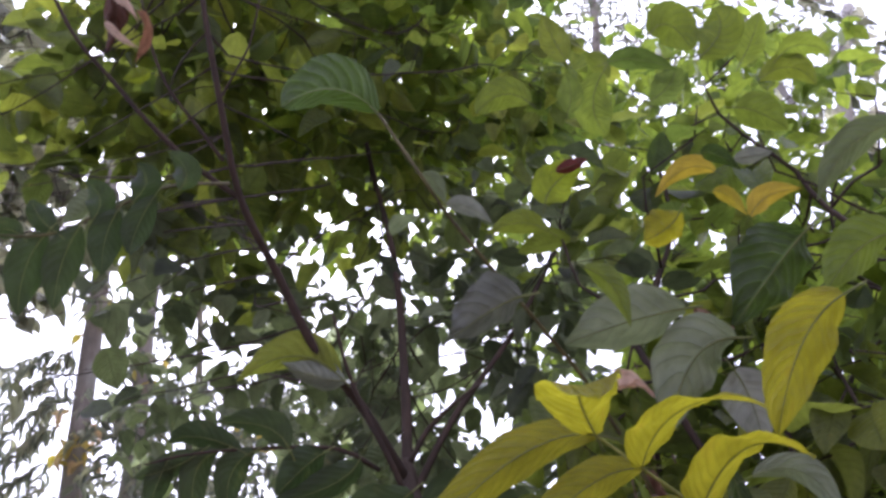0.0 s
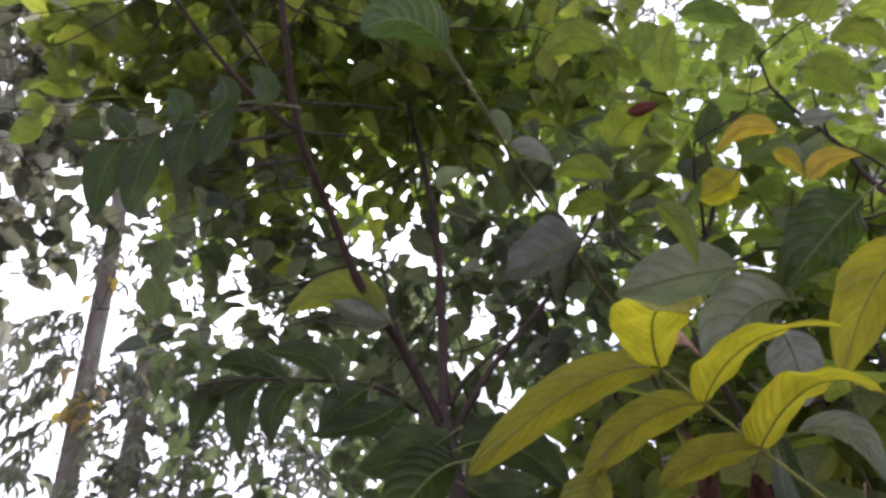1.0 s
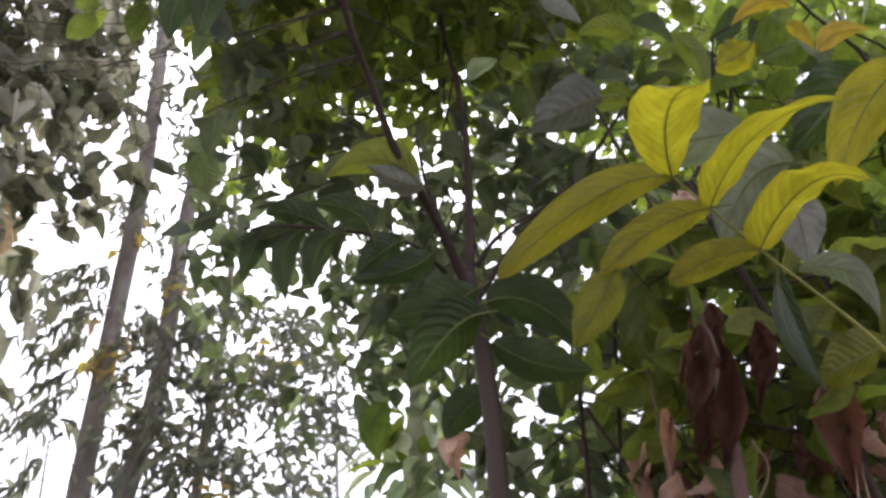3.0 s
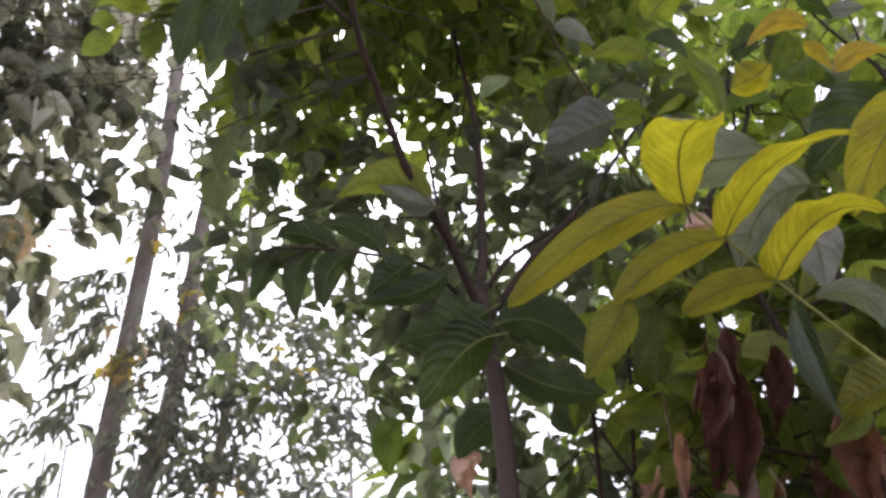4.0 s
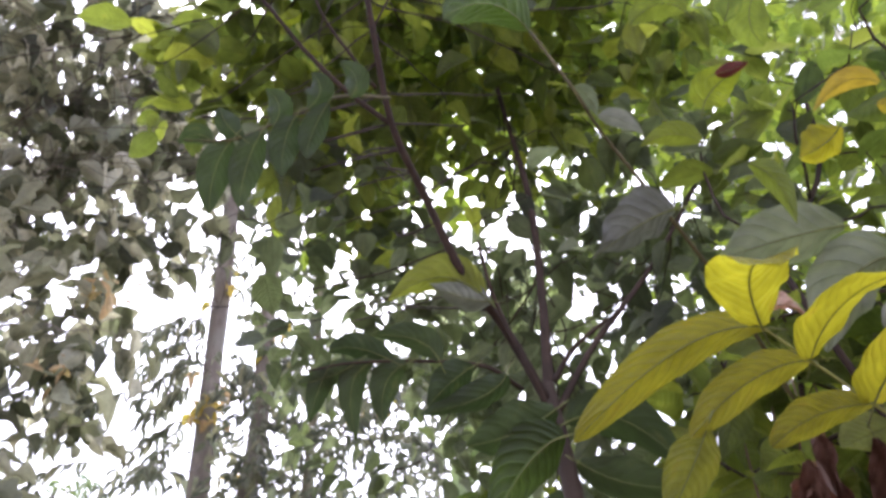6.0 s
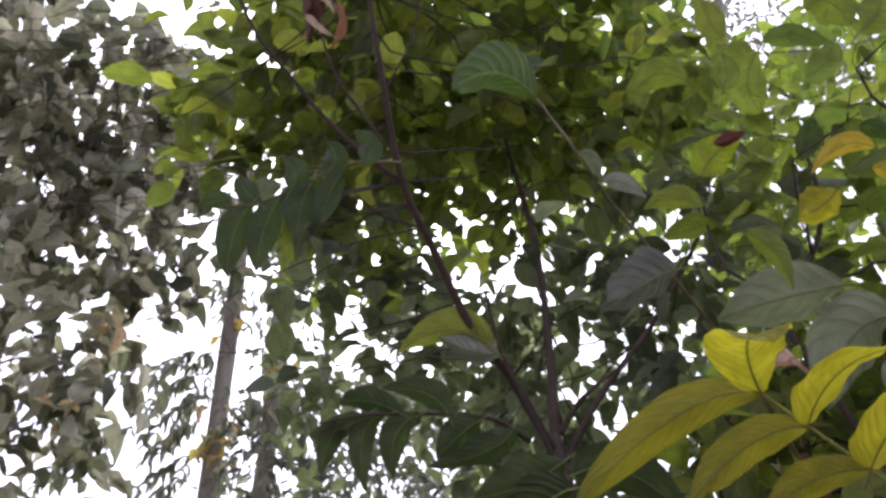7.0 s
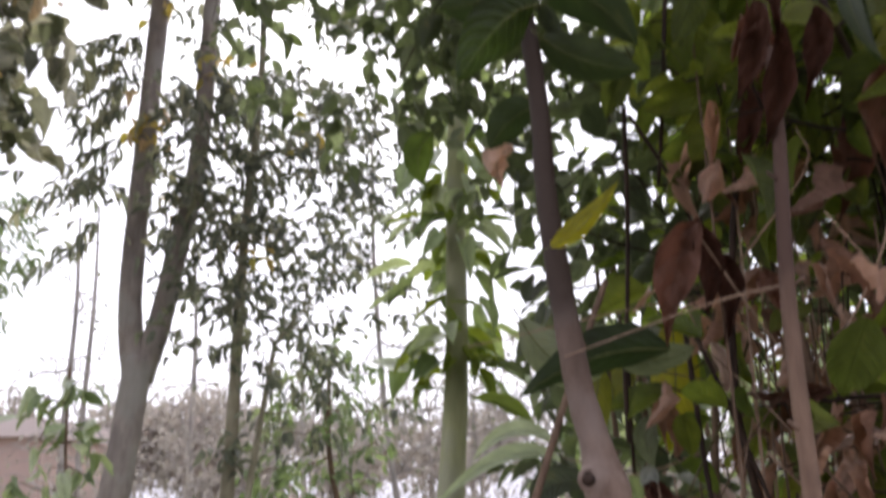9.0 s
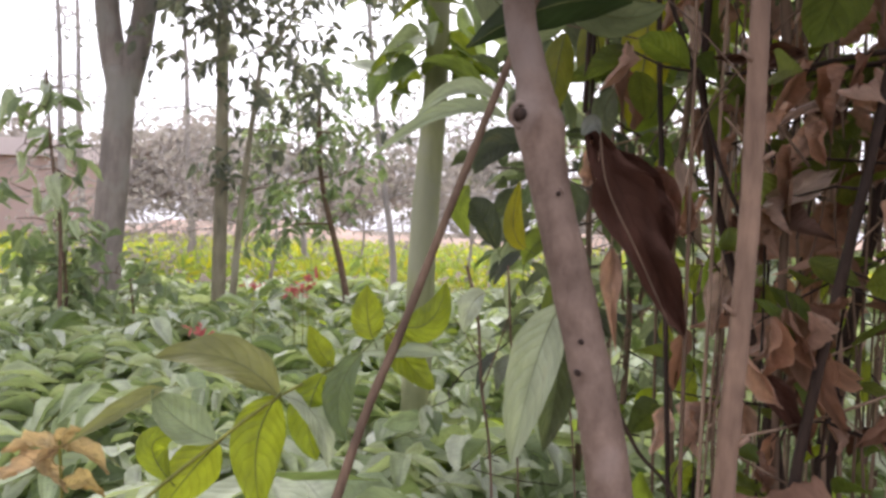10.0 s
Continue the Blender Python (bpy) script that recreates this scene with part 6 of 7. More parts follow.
bent_leaf("leaf", (0.614, 1.540, 0.944), (0.600, 1.538, 0.913), (0.609, 1.538, 0.875), 0.024, (0.35, 0.93, -0.05), M["lime"], hedge, "oval", 0.15, 0.05, 112)
bent_leaf("leaf", (0.553, 1.534, 0.883), (0.544, 1.532, 0.864), (0.552, 1.532, 0.839), 0.019, (0.32, 0.94, -0.08), M["lime"], hedge, "oval", 0.15, 0.05, 113)
bent_leaf("leaf", (0.388, 1.516, 0.751), (0.375, 1.514, 0.721), (0.399, 1.516, 0.694), 0.038, (0.21, 0.96, -0.18), M["lime"], hedge, "oval", 0.15, 0.05, 114)
bent_leaf("leaf", (0.688, 1.543, 0.780), (0.673, 1.541, 0.751), (0.685, 1.541, 0.703), 0.028, (0.39, 0.91, -0.15), M["lime"], hedge, "oval", 0.15, 0.05, 115)
bent_leaf("leaf", (0.388, 1.513, 0.597), (0.370, 1.510, 0.577), (0.380, 1.511, 0.548), 0.041, (0.20, 0.94, -0.28), M["lime"], hedge, "oval", 0.15, 0.05, 116)
stem("shoot", [(-0.009, 1.485, 0.923), (0.013, 1.485, 0.836), (0.023, 1.483, 0.721), (0.041, 1.482, 0.605), (0.053, 1.479, 0.431)], 0.0032, 0.00224, M["stick"], hedge, 6, 6, 0.04)
stem("shoot", [(0.024, 1.483, 0.710), (0.048, 1.467, 0.782), (0.066, 1.450, 0.842)], 0.0016, 0.00112, M["stick"], hedge, 6, 6, 0.04)
stem("shoot", [(0.020, 1.484, 0.759), (-0.008, 1.483, 0.806), (-0.031, 1.481, 0.835)], 0.0014, 0.00098, M["stick"], hedge, 6, 6, 0.04)
stem("shoot", [(0.062, 1.441, 0.927), (0.072, 1.439, 0.787), (0.087, 1.436, 0.620), (0.097, 1.433, 0.434)], 0.0022, 0.00154, M["stick"], hedge, 6, 6, 0.04)
stem("shoot", [(0.153, 1.298, 0.894), (0.148, 1.295, 0.796), (0.162, 1.294, 0.697), (0.174, 1.292, 0.540)], 0.002, 0.0014, M["stick"], hedge, 6, 6, 0.04)
bent_leaf("dry_leaf", (0.268, 0.819, 1.581), (0.252, 0.829, 1.564), (0.245, 0.844, 1.539), 0.028, (-0.25, -0.94, -0.25), M["russet"], hedge, "oval", 0.3, 0.12, 117, curl=1.81, ragged=0.2)
bent_leaf("dry_leaf", (0.269, 0.820, 1.580), (0.282, 0.831, 1.566), (0.299, 0.842, 1.552), 0.024, (-0.28, -0.93, -0.25), M["russet"], hedge, "oval", 0.3, 0.12, 118, curl=1.54, ragged=0.2)
bent_leaf("dry_leaf", (0.268, 0.821, 1.579), (0.270, 0.833, 1.561), (0.272, 0.848, 1.538), 0.020, (-0.27, -0.93, -0.24), M["russet"], hedge, "oval", 0.3, 0.12, 119, curl=1.27, ragged=0.2)
stem("shoot", [(0.568, 1.181, 0.797), (0.446, 1.150, 0.759), (0.353, 1.131, 0.738)], 0.0022, 0.0017600000000000003, M["brownstem"], hedge, 6, 6, 0.04)
stem("shoot", [(0.587, 1.237, 0.976), (0.482, 1.207, 0.929), (0.379, 1.167, 0.877)], 0.0018, 0.00144, M["darkstem"], hedge, 6, 6, 0.04)
stem("shoot", [(0.259, 1.216, 1.313), (0.300, 1.218, 1.201), (0.338, 1.218, 1.081), (0.367, 1.219, 1.014)], 0.0035, 0.0028000000000000004, M["darkstem"], hedge, 6, 6, 0.04)
stem("shoot", [(0.258, 1.267, 1.336), (0.265, 1.264, 1.170), (0.276, 1.261, 0.998), (0.290, 1.256, 0.713), (0.298, 1.252, 0.524)], 0.0042, 0.00336, M["darkstem"], hedge, 6, 6, 0.04)
stem("shoot", [(0.171, 1.310, 1.342), (0.167, 1.307, 1.242), (0.165, 1.305, 1.159)], 0.0045, 0.0036, M["darkstem"], hedge, 6, 6, 0.04)
stem("shoot", [(0.363, 1.276, 1.332), (0.312, 1.269, 1.211), (0.238, 1.260, 1.083)], 0.0022, 0.0017600000000000003, M["twig"], hedge, 6, 6, 0.04)
stem("shoot", [(0.416, 1.230, 1.326), (0.422, 1.228, 1.212), (0.420, 1.226, 1.107), (0.427, 1.224, 0.986), (0.424, 1.217, 0.700), (0.433, 1.214, 0.550)], 0.0065, 0.0052, M["stick"], hedge, 6, 6, 0.04)
stem("shoot", [(0.505, 1.289, 1.345), (0.501, 1.286, 1.226), (0.512, 1.282, 1.021), (0.532, 1.278, 0.769)], 0.005, 0.004, M["brownstem"], hedge, 6, 6, 0.04)
stem("shoot", [(0.515, 1.239, 1.329), (0.465, 1.232, 1.229), (0.415, 1.226, 1.160)], 0.0025, 0.002, M["darkstem"], hedge, 6, 6, 0.04)
stem("shoot", [(0.158, 1.042, 1.103), (0.168, 1.032, 1.035), (0.203, 1.023, 0.961), (0.244, 1.024, 0.875)], 0.0012, 0.0008, M["stick"], hedge, 6, 6, 0.04)
stem("shoot", [(0.203, 1.149, 0.764), (0.234, 1.150, 0.707), (0.271, 1.153, 0.666), (0.317, 1.155, 0.581)], 0.003, 0.0024000000000000002, M["darkstem"], hedge, 6, 6, 0.04)
stem("shoot", [(0.332, 1.318, 1.090), (0.327, 1.316, 1.000), (0.322, 1.313, 0.917)], 0.0018, 0.00144, M["darkstem"], hedge, 6, 6, 0.04)
stem("shoot", [(0.391, 1.117, 0.850), (0.358, 1.113, 0.808), (0.306, 1.107, 0.751)], 0.0016, 0.00128, M["brownstem"], hedge, 6, 6, 0.04)
stem("shoot", [(0.572, 1.230, 0.720), (0.535, 1.227, 0.734), (0.476, 1.221, 0.680)], 0.0022, 0.0017600000000000003, M["darkstem"], hedge, 6, 6, 0.04)
stem("shoot", [(0.255, 1.163, 1.863), (0.245, 1.224, 1.673), (0.236, 1.258, 1.566)], 0.004, 0.0032, M["darkstem"], hedge, 6, 6, 0.04)
stem("shoot", [(0.183, 1.212, 1.690), (0.184, 1.271, 1.509), (0.179, 1.336, 1.312), (0.184, 1.401, 1.114)], 0.004, 0.0032, M["darkstem"], hedge, 6, 6, 0.04)
stem("shoot", [(0.235, 1.032, 1.401), (0.288, 1.060, 1.325), (0.334, 1.083, 1.264)], 0.0016, 0.00128, M["brownstem"], hedge, 6, 6, 0.04)
stem("shoot", [(0.183, 1.172, 1.650), (0.245, 1.209, 1.555), (0.306, 1.257, 1.428)], 0.003, 0.0024000000000000002, M["darkstem"], hedge, 6, 6, 0.04)

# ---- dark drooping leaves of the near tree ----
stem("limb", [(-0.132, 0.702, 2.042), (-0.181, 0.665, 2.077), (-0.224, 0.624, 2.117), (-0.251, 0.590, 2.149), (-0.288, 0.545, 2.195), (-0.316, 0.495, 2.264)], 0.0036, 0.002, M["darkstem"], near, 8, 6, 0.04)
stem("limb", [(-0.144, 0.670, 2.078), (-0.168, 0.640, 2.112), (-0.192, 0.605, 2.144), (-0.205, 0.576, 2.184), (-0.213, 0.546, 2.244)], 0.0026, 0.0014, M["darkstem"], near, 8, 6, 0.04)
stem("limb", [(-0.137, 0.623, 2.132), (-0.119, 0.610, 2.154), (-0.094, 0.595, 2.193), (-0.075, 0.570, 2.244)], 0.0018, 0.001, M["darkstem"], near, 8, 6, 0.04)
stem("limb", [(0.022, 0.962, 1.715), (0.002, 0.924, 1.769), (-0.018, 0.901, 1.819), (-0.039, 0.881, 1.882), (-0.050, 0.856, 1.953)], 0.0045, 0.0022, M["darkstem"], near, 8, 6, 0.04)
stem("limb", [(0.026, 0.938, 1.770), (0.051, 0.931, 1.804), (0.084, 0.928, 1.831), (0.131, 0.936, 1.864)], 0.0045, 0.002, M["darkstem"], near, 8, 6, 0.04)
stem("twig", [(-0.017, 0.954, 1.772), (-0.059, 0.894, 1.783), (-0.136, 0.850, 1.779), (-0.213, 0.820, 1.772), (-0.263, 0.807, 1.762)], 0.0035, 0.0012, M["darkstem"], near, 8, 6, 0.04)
bent_leaf("leaf", (-0.029, 0.868, 1.755), (-0.065, 0.877, 1.733), (-0.140, 0.874, 1.719), 0.041, (-0.06, 0.59, 0.81), M["deep"], near, "oval", 0.2, 0.04, 120)
bent_leaf("leaf", (-0.148, 0.840, 1.773), (-0.177, 0.849, 1.751), (-0.185, 0.873, 1.711), 0.039, (-0.14, 0.56, 0.81), M["deep"], near, "oval", 0.2, 0.04, 121)
bent_leaf("leaf", (-0.188, 0.833, 1.776), (-0.218, 0.843, 1.752), (-0.220, 0.877, 1.696), 0.035, (-0.17, 0.56, 0.81), M["deep"], near, "oval", 0.2, 0.04, 122)
bent_leaf("leaf", (-0.242, 0.826, 1.774), (-0.258, 0.838, 1.752), (-0.275, 0.856, 1.717), 0.031, (-0.20, 0.55, 0.81), M["deep"], near, "oval", 0.2, 0.04, 123)
bent_leaf("leaf", (-0.108, 0.845, 1.774), (-0.133, 0.828, 1.797), (-0.186, 0.816, 1.804), 0.041, (-0.11, 0.54, 0.83), M["deep"], near, "oval", 0.2, 0.04, 124)
bent_leaf("leaf", (-0.068, 0.856, 1.766), (-0.097, 0.861, 1.750), (-0.129, 0.871, 1.727), 0.047, (-0.08, 0.57, 0.81), M["deep"], near, "oval", 0.2, 0.04, 125)
bent_leaf("leaf", (-0.208, 0.829, 1.777), (-0.243, 0.833, 1.764), (-0.284, 0.830, 1.758), 0.034, (-0.19, 0.54, 0.82), M["deep"], near, "oval", 0.2, 0.04, 126)
bent_leaf("leaf", (-0.162, 0.837, 1.775), (-0.207, 0.820, 1.792), (-0.241, 0.817, 1.790), 0.037, (-0.16, 0.53, 0.83), M["deep"], near, "oval", 0.2, 0.04, 127)
bent_leaf("leaf", (0.030, 0.936, 1.695), (-0.016, 0.945, 1.671), (-0.072, 0.974, 1.609), 0.083, (-0.02, 0.63, 0.77), M["grey2"], near, "oval", 0.2, 0.03, 128)
bent_leaf("leaf", (0.024, 0.927, 1.728), (-0.030, 0.933, 1.705), (-0.094, 0.931, 1.694), 0.073, (-0.03, 0.62, 0.79), M["deep"], near, "oval", 0.15, 0.03, 129)
bent_leaf("leaf", (0.037, 0.947, 1.718), (0.103, 0.957, 1.717), (0.172, 0.998, 1.665), 0.074, (0.06, 0.61, 0.79), M["deep"], near, "oval", 0.15, 0.04, 130)
bent_leaf("leaf", (0.043, 0.985, 1.677), (0.104, 1.009, 1.651), (0.181, 1.024, 1.644), 0.064, (0.06, 0.65, 0.75), M["deep"], near, "oval", 0.15, 0.04, 131)
bent_leaf("leaf", (0.042, 1.220, 1.697), (-0.003, 1.226, 1.675), (-0.037, 1.246, 1.635), 0.069, (-0.01, 0.68, 0.73), M["deep"], near, "oval", 0.15, 0.04, 132)
bent_leaf("leaf", (0.002, 1.250, 1.638), (-0.026, 1.259, 1.616), (-0.017, 1.283, 1.579), 0.052, (-0.03, 0.70, 0.71), M["brown"], near, "oval", 0.35, 0.1, 133, curl=1.09)
bent_leaf("leaf", (-0.168, 1.578, 1.834), (-0.201, 1.598, 1.794), (-0.195, 1.635, 1.735), 0.069, (-0.10, 0.68, 0.73), M["green"], near, "oval", 0.15, 0.03, 134)
bent_leaf("leaf", (-0.048, 0.865, 1.868), (-0.103, 0.846, 1.895), (-0.177, 0.858, 1.876), 0.058, (-0.10, 0.57, 0.82), M["crown"], near, "lance", 0.25, 0.03, 135)
bent_leaf("leaf", (-0.041, 0.869, 1.862), (-0.077, 0.863, 1.870), (-0.118, 0.849, 1.890), 0.044, (-0.08, 0.58, 0.81), M["pale"], near, "lance", 0.25, 0.03, 136)
bent_leaf("leaf", (-0.283, 0.729, 2.339), (-0.300, 0.731, 2.332), (-0.323, 0.730, 2.328), 0.025, (-0.16, 0.37, 0.92), M["lime"], near, "oval", 0.2, 0.06, 137)
bent_leaf("leaf", (-0.180, 0.754, 2.328), (-0.163, 0.752, 2.335), (-0.140, 0.753, 2.338), 0.025, (-0.10, 0.38, 0.92), M["lime"], near, "oval", 0.2, 0.06, 138)
bent_leaf("leaf", (-0.067, 0.771, 2.330), (-0.070, 0.760, 2.344), (-0.068, 0.747, 2.363), 0.025, (-0.05, 0.38, 0.92), M["lime"], near, "oval", 0.2, 0.06, 139)
bent_leaf("leaf", (-0.257, 0.770, 2.289), (-0.273, 0.763, 2.295), (-0.289, 0.752, 2.307), 0.025, (-0.15, 0.39, 0.91), M["lime"], near, "oval", 0.2, 0.06, 140)
bent_leaf("dry_leaf", (-0.130, 0.345, 1.992), (-0.133, 0.366, 1.962), (-0.145, 0.383, 1.938), 0.030, (-0.21, 0.34, 0.92), M["brown2"], near, "oval", 0.4, 0.15, 141, label="withered dark brown leaf curled on itself", curl=1.63, ragged=0.25)
bent_leaf("dry_leaf", (-0.132, 0.347, 1.972), (-0.118, 0.356, 1.958), (-0.112, 0.365, 1.946), 0.011, (0.34, -0.58, -0.74), M["brownpale"], near, "lance", 0.3, 0.1, 142, curl=1.36, ragged=0.2)
bent_leaf("dry_leaf", (-0.138, 0.362, 1.951), (-0.128, 0.370, 1.939), (-0.113, 0.377, 1.930), 0.009, (0.35, -0.61, -0.71), M["brownpale"], near, "lance", 0.3, 0.1, 143, curl=1.09, ragged=0.2)
bent_leaf("dry_leaf", (-0.112, 0.362, 1.959), (-0.107, 0.373, 1.943), (-0.122, 0.386, 1.925), 0.016, (0.32, -0.61, -0.72), M["brown"], near, "oval", 0.3, 0.1, 144, curl=1.72, ragged=0.2)

# ---- the yellow-green compound leaf ----
sprig = thing("compound_leaf", "bright yellow-green compound leaf with ribbed leaflets", "leaf spray")
stem("stalk", [(0.205, 0.588, 1.637), (0.237, 0.604, 1.611), (0.280, 0.626, 1.577), (0.327, 0.641, 1.534), (0.383, 0.664, 1.481), (0.5, 0.74, 1.35), (0.6, 0.9, 1.2)], 0.0011, 0.002, M["rachis"], sprig, 8, 6, 0.02)
bent_leaf("leaflet", (0.205, 0.588, 1.637), (0.188, 0.516, 1.641), (0.188, 0.440, 1.605), 0.064, (0, 0.25, 0.97), M["sprig"], sprig, "oblong", 0.1, 0.045, 1, 28, 8, ragged=0.03, nod=0.004)
bent_leaf("leaflet", (0.205, 0.588, 1.637), (0.137, 0.614, 1.636), (0.042, 0.672, 1.588), 0.042, (0.1, 0.75, 0.66), M["sprig3"], sprig, "oblong", 0.15, 0.045, 2, 28, 8, ragged=0.03, nod=0.0)
bent_leaf("leaflet", (0.238, 0.604, 1.611), (0.254, 0.525, 1.617), (0.286, 0.438, 1.583), 0.04, (-0.1, 0.25, 0.97), M["sprig"], sprig, "heart", 0.15, 0.045, 3, 28, 8, ragged=0.03, nod=0.005)
bent_leaf("leaflet", (0.238, 0.604, 1.611), (0.193, 0.630, 1.609), (0.138, 0.643, 1.571), 0.038, (0.1, 0.75, 0.66), M["sprig3"], sprig, "oblong", 0.15, 0.045, 4, 28, 8, ragged=0.03, nod=0.0)
bent_leaf("leaflet", (0.280, 0.626, 1.577), (0.307, 0.570, 1.598), (0.340, 0.526, 1.574), 0.052, (-0.1, 0.25, 0.97), M["sprig"], sprig, "heart", 0.15, 0.045, 5, 28, 8, ragged=0.03, nod=0.005)
bent_leaf("leaflet", (0.280, 0.626, 1.577), (0.240, 0.637, 1.577), (0.200, 0.648, 1.558), 0.034, (0.1, 0.75, 0.66), M["sprig3"], sprig, "oblong", 0.15, 0.045, 6, 28, 8, ragged=0.03, nod=0.0)

# ---- drooping compound leaf ----
frond = thing("drooping_compound_leaf", "dark green compound leaf with broad hanging leaflets", "leaf spray")
stem("stalk", [(-0.276, 0.482, 1.849), (-0.230, 0.491, 1.848), (-0.180, 0.496, 1.871), (-0.135, 0.509, 1.900), (-0.096, 0.554, 1.934)], 0.001, 0.002, M["twig"], frond, 8, 6, 0.04)
bent_leaf("leaflet", (-0.233, 0.491, 1.848), (-0.252, 0.503, 1.824), (-0.263, 0.524, 1.790), 0.034, (-0.25, 0.43, 0.87), M["deep"], frond, "oval", 0.15, 0.03, 145)
bent_leaf("leaflet", (-0.204, 0.492, 1.853), (-0.223, 0.507, 1.826), (-0.234, 0.526, 1.793), 0.032, (-0.23, 0.44, 0.87), M["deep"], frond, "oval", 0.15, 0.03, 146)
bent_leaf("leaflet", (-0.171, 0.490, 1.863), (-0.185, 0.502, 1.842), (-0.191, 0.518, 1.816), 0.030, (-0.19, 0.43, 0.88), M["deep"], frond, "oval", 0.15, 0.03, 147)
bent_leaf("leaflet", (-0.222, 0.492, 1.848), (-0.236, 0.481, 1.861), (-0.239, 0.472, 1.874), 0.024, (-0.23, 0.40, 0.88), M["deep"], frond, "oval", 0.15, 0.03, 148)
bent_leaf("leaflet", (-0.193, 0.491, 1.857), (-0.185, 0.482, 1.873), (-0.196, 0.471, 1.886), 0.026, (-0.19, 0.41, 0.89), M["deep"], frond, "oval", 0.15, 0.03, 149)
bent_leaf("leaflet", (-0.158, 0.489, 1.870), (-0.145, 0.481, 1.884), (-0.151, 0.471, 1.898), 0.027, (-0.16, 0.41, 0.90), M["deep"], frond, "oval", 0.15, 0.03, 150)
bent_leaf("leaflet", (-0.251, 0.488, 1.847), (-0.265, 0.482, 1.853), (-0.283, 0.483, 1.847), 0.021, (-0.26, 0.40, 0.88), M["deep"], frond, "oval", 0.15, 0.03, 151)
bent_leaf("leaflet", (-0.139, 0.489, 1.873), (-0.158, 0.502, 1.850), (-0.166, 0.513, 1.830), 0.026, (-0.17, 0.43, 0.89), M["deep"], frond, "oval", 0.15, 0.03, 152)
bent_leaf("leaflet", (-0.118, 0.490, 1.877), (-0.111, 0.482, 1.892), (-0.124, 0.471, 1.906), 0.026, (-0.13, 0.41, 0.91), M["deep"], frond, "oval", 0.15, 0.03, 153)

# ---- low compound leaf in front of the ground cover ----
spray = thing("low_compound_leaf", "green compound leaf arching over the ground cover", "leaf spray")
stem("stalk", [(-0.070, 1.178, 0.865), (-0.124, 1.142, 0.819), (-0.225, 1.112, 0.761), (-0.297, 1.094, 0.704), (-0.381, 1.075, 0.631), (-0.443, 1.058, 0.557)], 0.0016, 0.0026, M["rachis"], spray, 8, 6, 0.04)
bent_leaf("leaflet", (-0.225, 1.112, 0.766), (-0.290, 1.107, 0.809), (-0.379, 1.099, 0.808), 0.062, (0.25, -0.67, 0.70), M["coverolive"], spray, "oval", 0.15, 0.04, 154)
bent_leaf("leaflet", (-0.225, 1.112, 0.761), (-0.248, 1.108, 0.699), (-0.239, 1.107, 0.614), 0.069, (-0.30, 0.92, -0.27), M["lime"], spray, "oval", 0.15, 0.04, 155)
bent_leaf("leaflet", (-0.168, 1.117, 0.793), (-0.184, 1.115, 0.737), (-0.171, 1.115, 0.684), 0.055, (-0.25, 0.94, -0.24), M["lime"], spray, "oval", 0.15, 0.04, 156)
bent_leaf("leaflet", (-0.297, 1.104, 0.701), (-0.331, 1.100, 0.662), (-0.368, 1.096, 0.610), 0.062, (-0.37, 0.88, -0.29), M["lime"], spray, "oval", 0.15, 0.04, 157)
bent_leaf("leaflet", (-0.301, 1.104, 0.705), (-0.345, 1.100, 0.728), (-0.382, 1.098, 0.767), 0.060, (0.27, -0.63, 0.73), M["cover"], spray, "oval", 0.15, 0.04, 158)
bent_leaf("leaflet", (-0.367, 1.099, 0.768), (-0.412, 1.095, 0.745), (-0.485, 1.087, 0.696), 0.029, (0.31, -0.62, 0.72), M["coverolive"], spray, "oval", 0.15, 0.04, 159)
bent_leaf("leaflet", (-0.155, 1.119, 0.804), (-0.173, 1.118, 0.823), (-0.187, 1.117, 0.854), 0.033, (0.17, -0.70, 0.69), M["lime"], spray, "oval", 0.15, 0.04, 160)
bent_leaf("leaflet", (-0.218, 1.112, 0.765), (-0.174, 1.115, 0.738), (-0.157, 1.115, 0.674), 0.034, (0.17, -0.66, 0.73), M["cover"], spray, "oval", 0.15, 0.04, 161)
bent_leaf("leaflet", (-0.120, 1.122, 0.822), (-0.147, 1.119, 0.767), (-0.137, 1.118, 0.710), 0.041, (0.15, -0.68, 0.72), M["cover"], spray, "oval", 0.15, 0.04, 162)
bent_leaf("leaflet", (-0.106, 1.124, 0.840), (-0.114, 1.124, 0.868), (-0.116, 1.124, 0.908), 0.043, (-0.18, 0.98, -0.11), M["lime"], spray, "oval", 0.15, 0.04, 163)
bent_leaf("leaflet", (-0.078, 1.127, 0.859), (-0.036, 1.130, 0.864), (-0.016, 1.133, 0.915), 0.045, (-0.10, 0.99, -0.12), M["lime"], spray, "oval", 0.15, 0.04, 164)
bent_leaf("leaflet", (-0.086, 1.126, 0.848), (-0.063, 1.127, 0.813), (-0.026, 1.129, 0.778), 0.048, (0.09, -0.71, 0.70), M["lime"], spray, "oval", 0.15, 0.04, 165)
bent_leaf("leaflet", (-0.120, 1.122, 0.822), (-0.077, 1.126, 0.827), (-0.012, 1.131, 0.822), 0.030, (0.11, -0.71, 0.69), M["cover"], spray, "oval", 0.15, 0.04, 166)
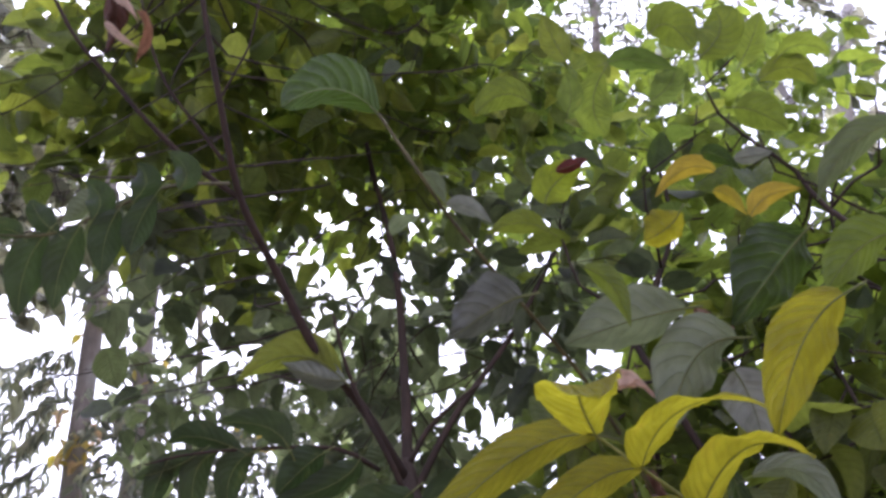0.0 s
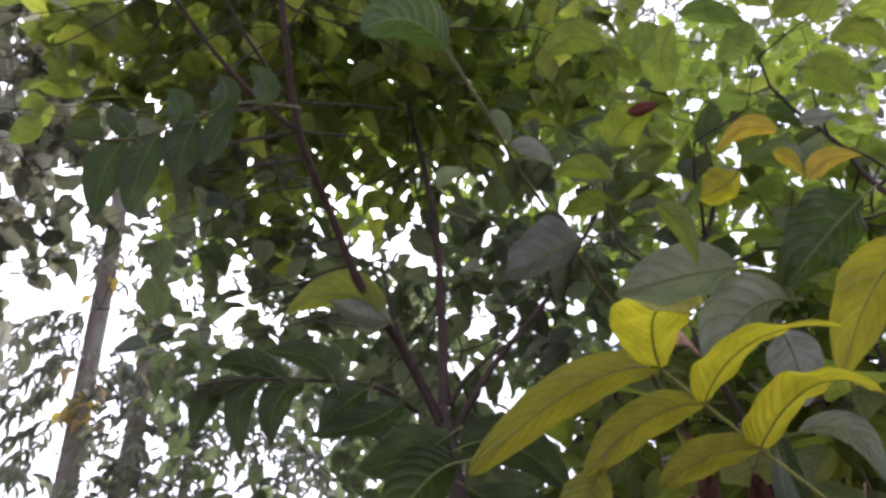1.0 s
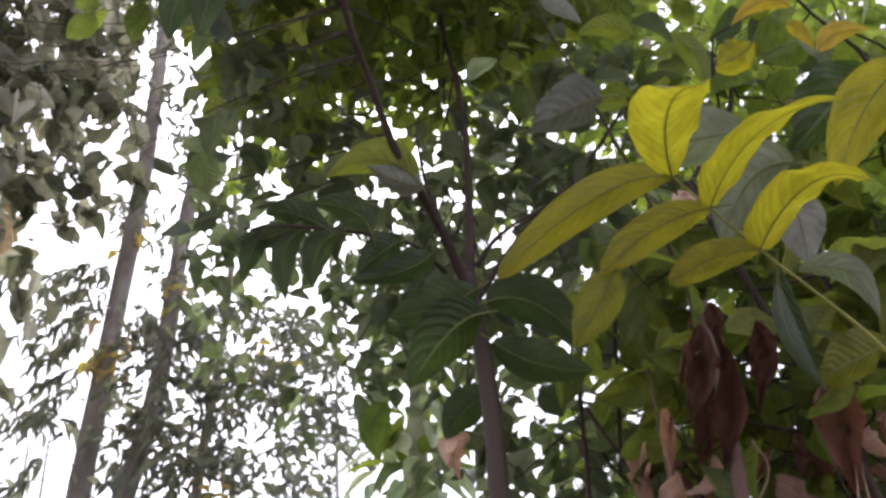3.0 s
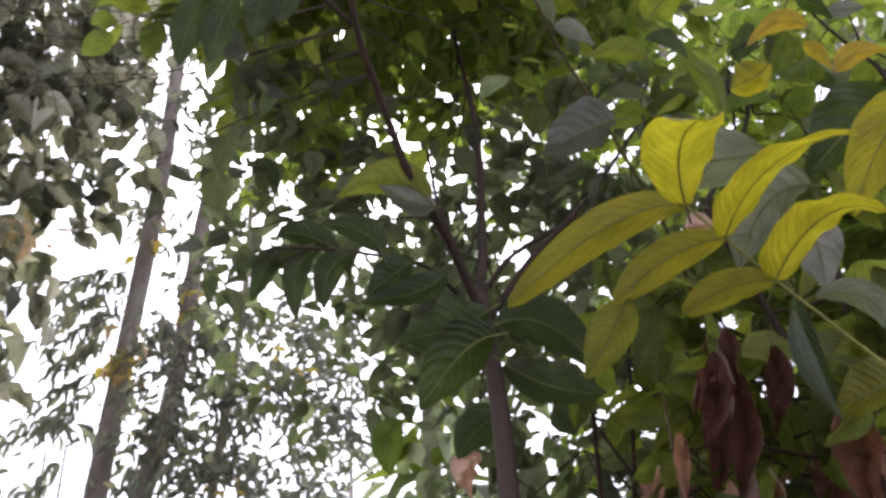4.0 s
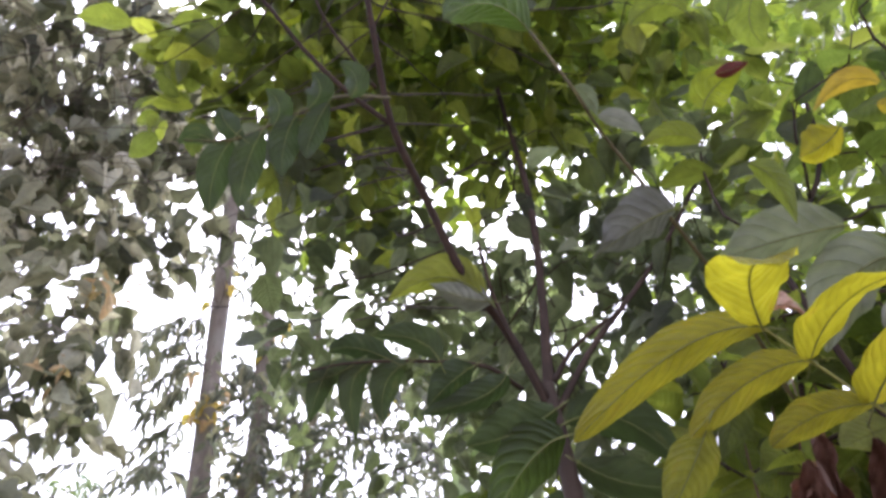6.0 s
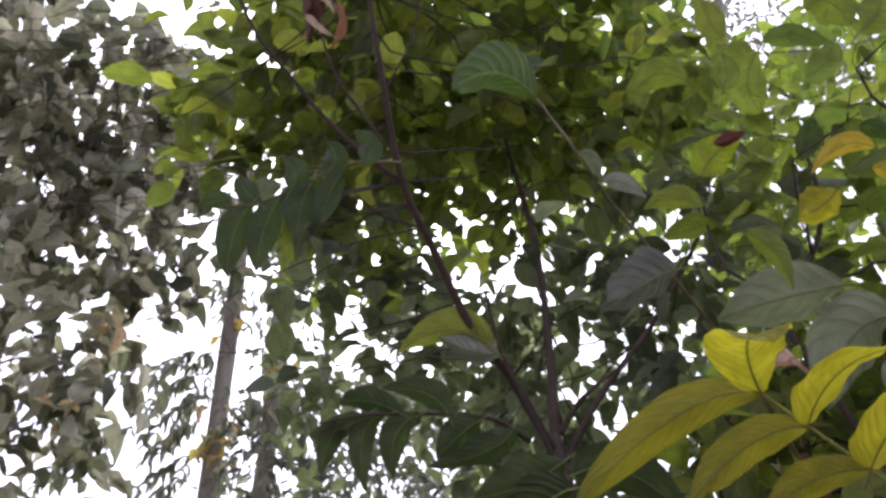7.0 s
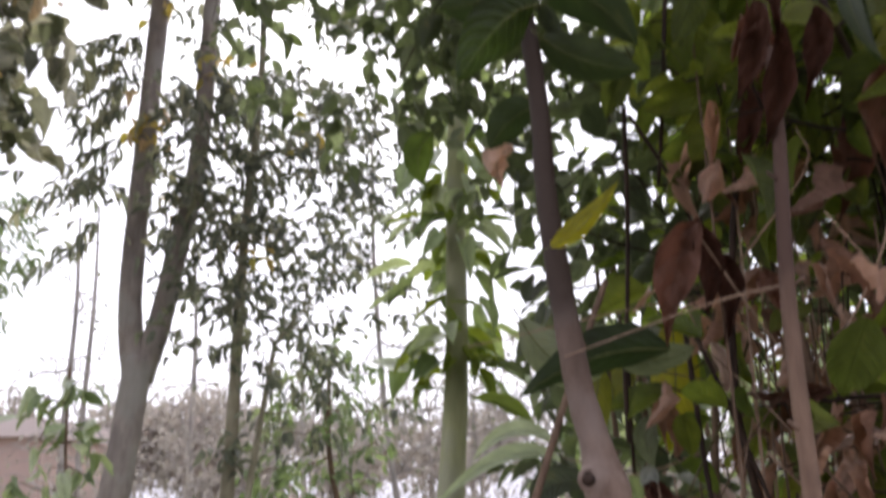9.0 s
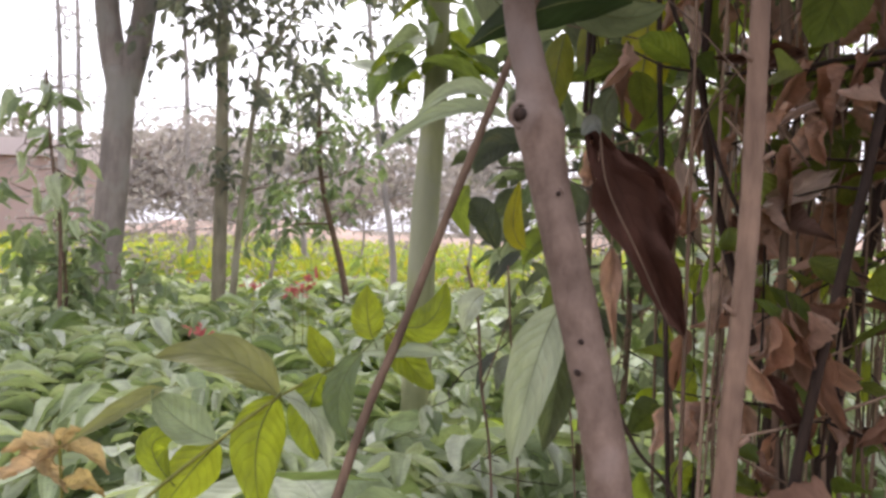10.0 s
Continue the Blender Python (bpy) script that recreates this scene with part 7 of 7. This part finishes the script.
bent_leaf("leaflet", (-0.356, 1.098, 0.653), (-0.379, 1.097, 0.696), (-0.344, 1.100, 0.711), 0.041, (-0.41, 0.87, -0.26), M["lime"], spray, "oval", 0.15, 0.04, 167)

# ---- dry orange seedling and red flowers ----
seedling = thing("dry_seedling", "small plant with dry orange-tan leaves in the ground cover", "plant")
stem("stalk", [(-0.524, 1.134, 0.685), (-0.517, 1.132, 0.596), (-0.510, 1.129, 0.445), (-0.496, 1.123, 0.110)], 0.002, 0.003, M["rachis"], seedling, 8, 6, 0.04)
bent_leaf("leaf", (-0.524, 1.134, 0.678), (-0.557, 1.131, 0.676), (-0.601, 1.127, 0.667), 0.036, (0.36, -0.57, 0.74), M["orange"], seedling, "lance", 0.25, 0.08, 168, curl=1.54)
bent_leaf("leaf", (-0.524, 1.134, 0.676), (-0.489, 1.136, 0.671), (-0.457, 1.139, 0.642), 0.033, (0.33, -0.59, 0.74), M["orange"], seedling, "lance", 0.25, 0.08, 169, curl=1.27)
bent_leaf("leaf", (-0.524, 1.134, 0.673), (-0.571, 1.129, 0.646), (-0.615, 1.125, 0.630), 0.032, (0.37, -0.56, 0.74), M["orange"], seedling, "lance", 0.25, 0.08, 170, curl=1.0)
bent_leaf("leaf", (-0.524, 1.134, 0.673), (-0.534, 1.132, 0.647), (-0.510, 1.133, 0.617), 0.036, (0.35, -0.57, 0.75), M["orange"], seedling, "lance", 0.25, 0.08, 171, curl=1.63)
bent_leaf("leaf", (-0.518, 1.133, 0.625), (-0.488, 1.136, 0.626), (-0.461, 1.138, 0.612), 0.032, (0.32, -0.57, 0.75), M["orange"], seedling, "lance", 0.25, 0.08, 172, curl=1.36)
bent_leaf("leaf", (-0.524, 1.134, 0.678), (-0.513, 1.135, 0.693), (-0.491, 1.137, 0.700), 0.022, (0.35, -0.59, 0.73), M["orange"], seedling, "lance", 0.25, 0.08, 173, curl=1.09)
red_flower((-0.960, 4.003, 0.675), 0.06)
red_flower((-0.933, 4.006, 0.710), 0.06)
red_flower((-1.001, 3.998, 0.646), 0.06)
red_flower((-1.173, 3.883, 0.687), 0.05)
red_flower((-1.072, 2.986, 0.570), 0.05)
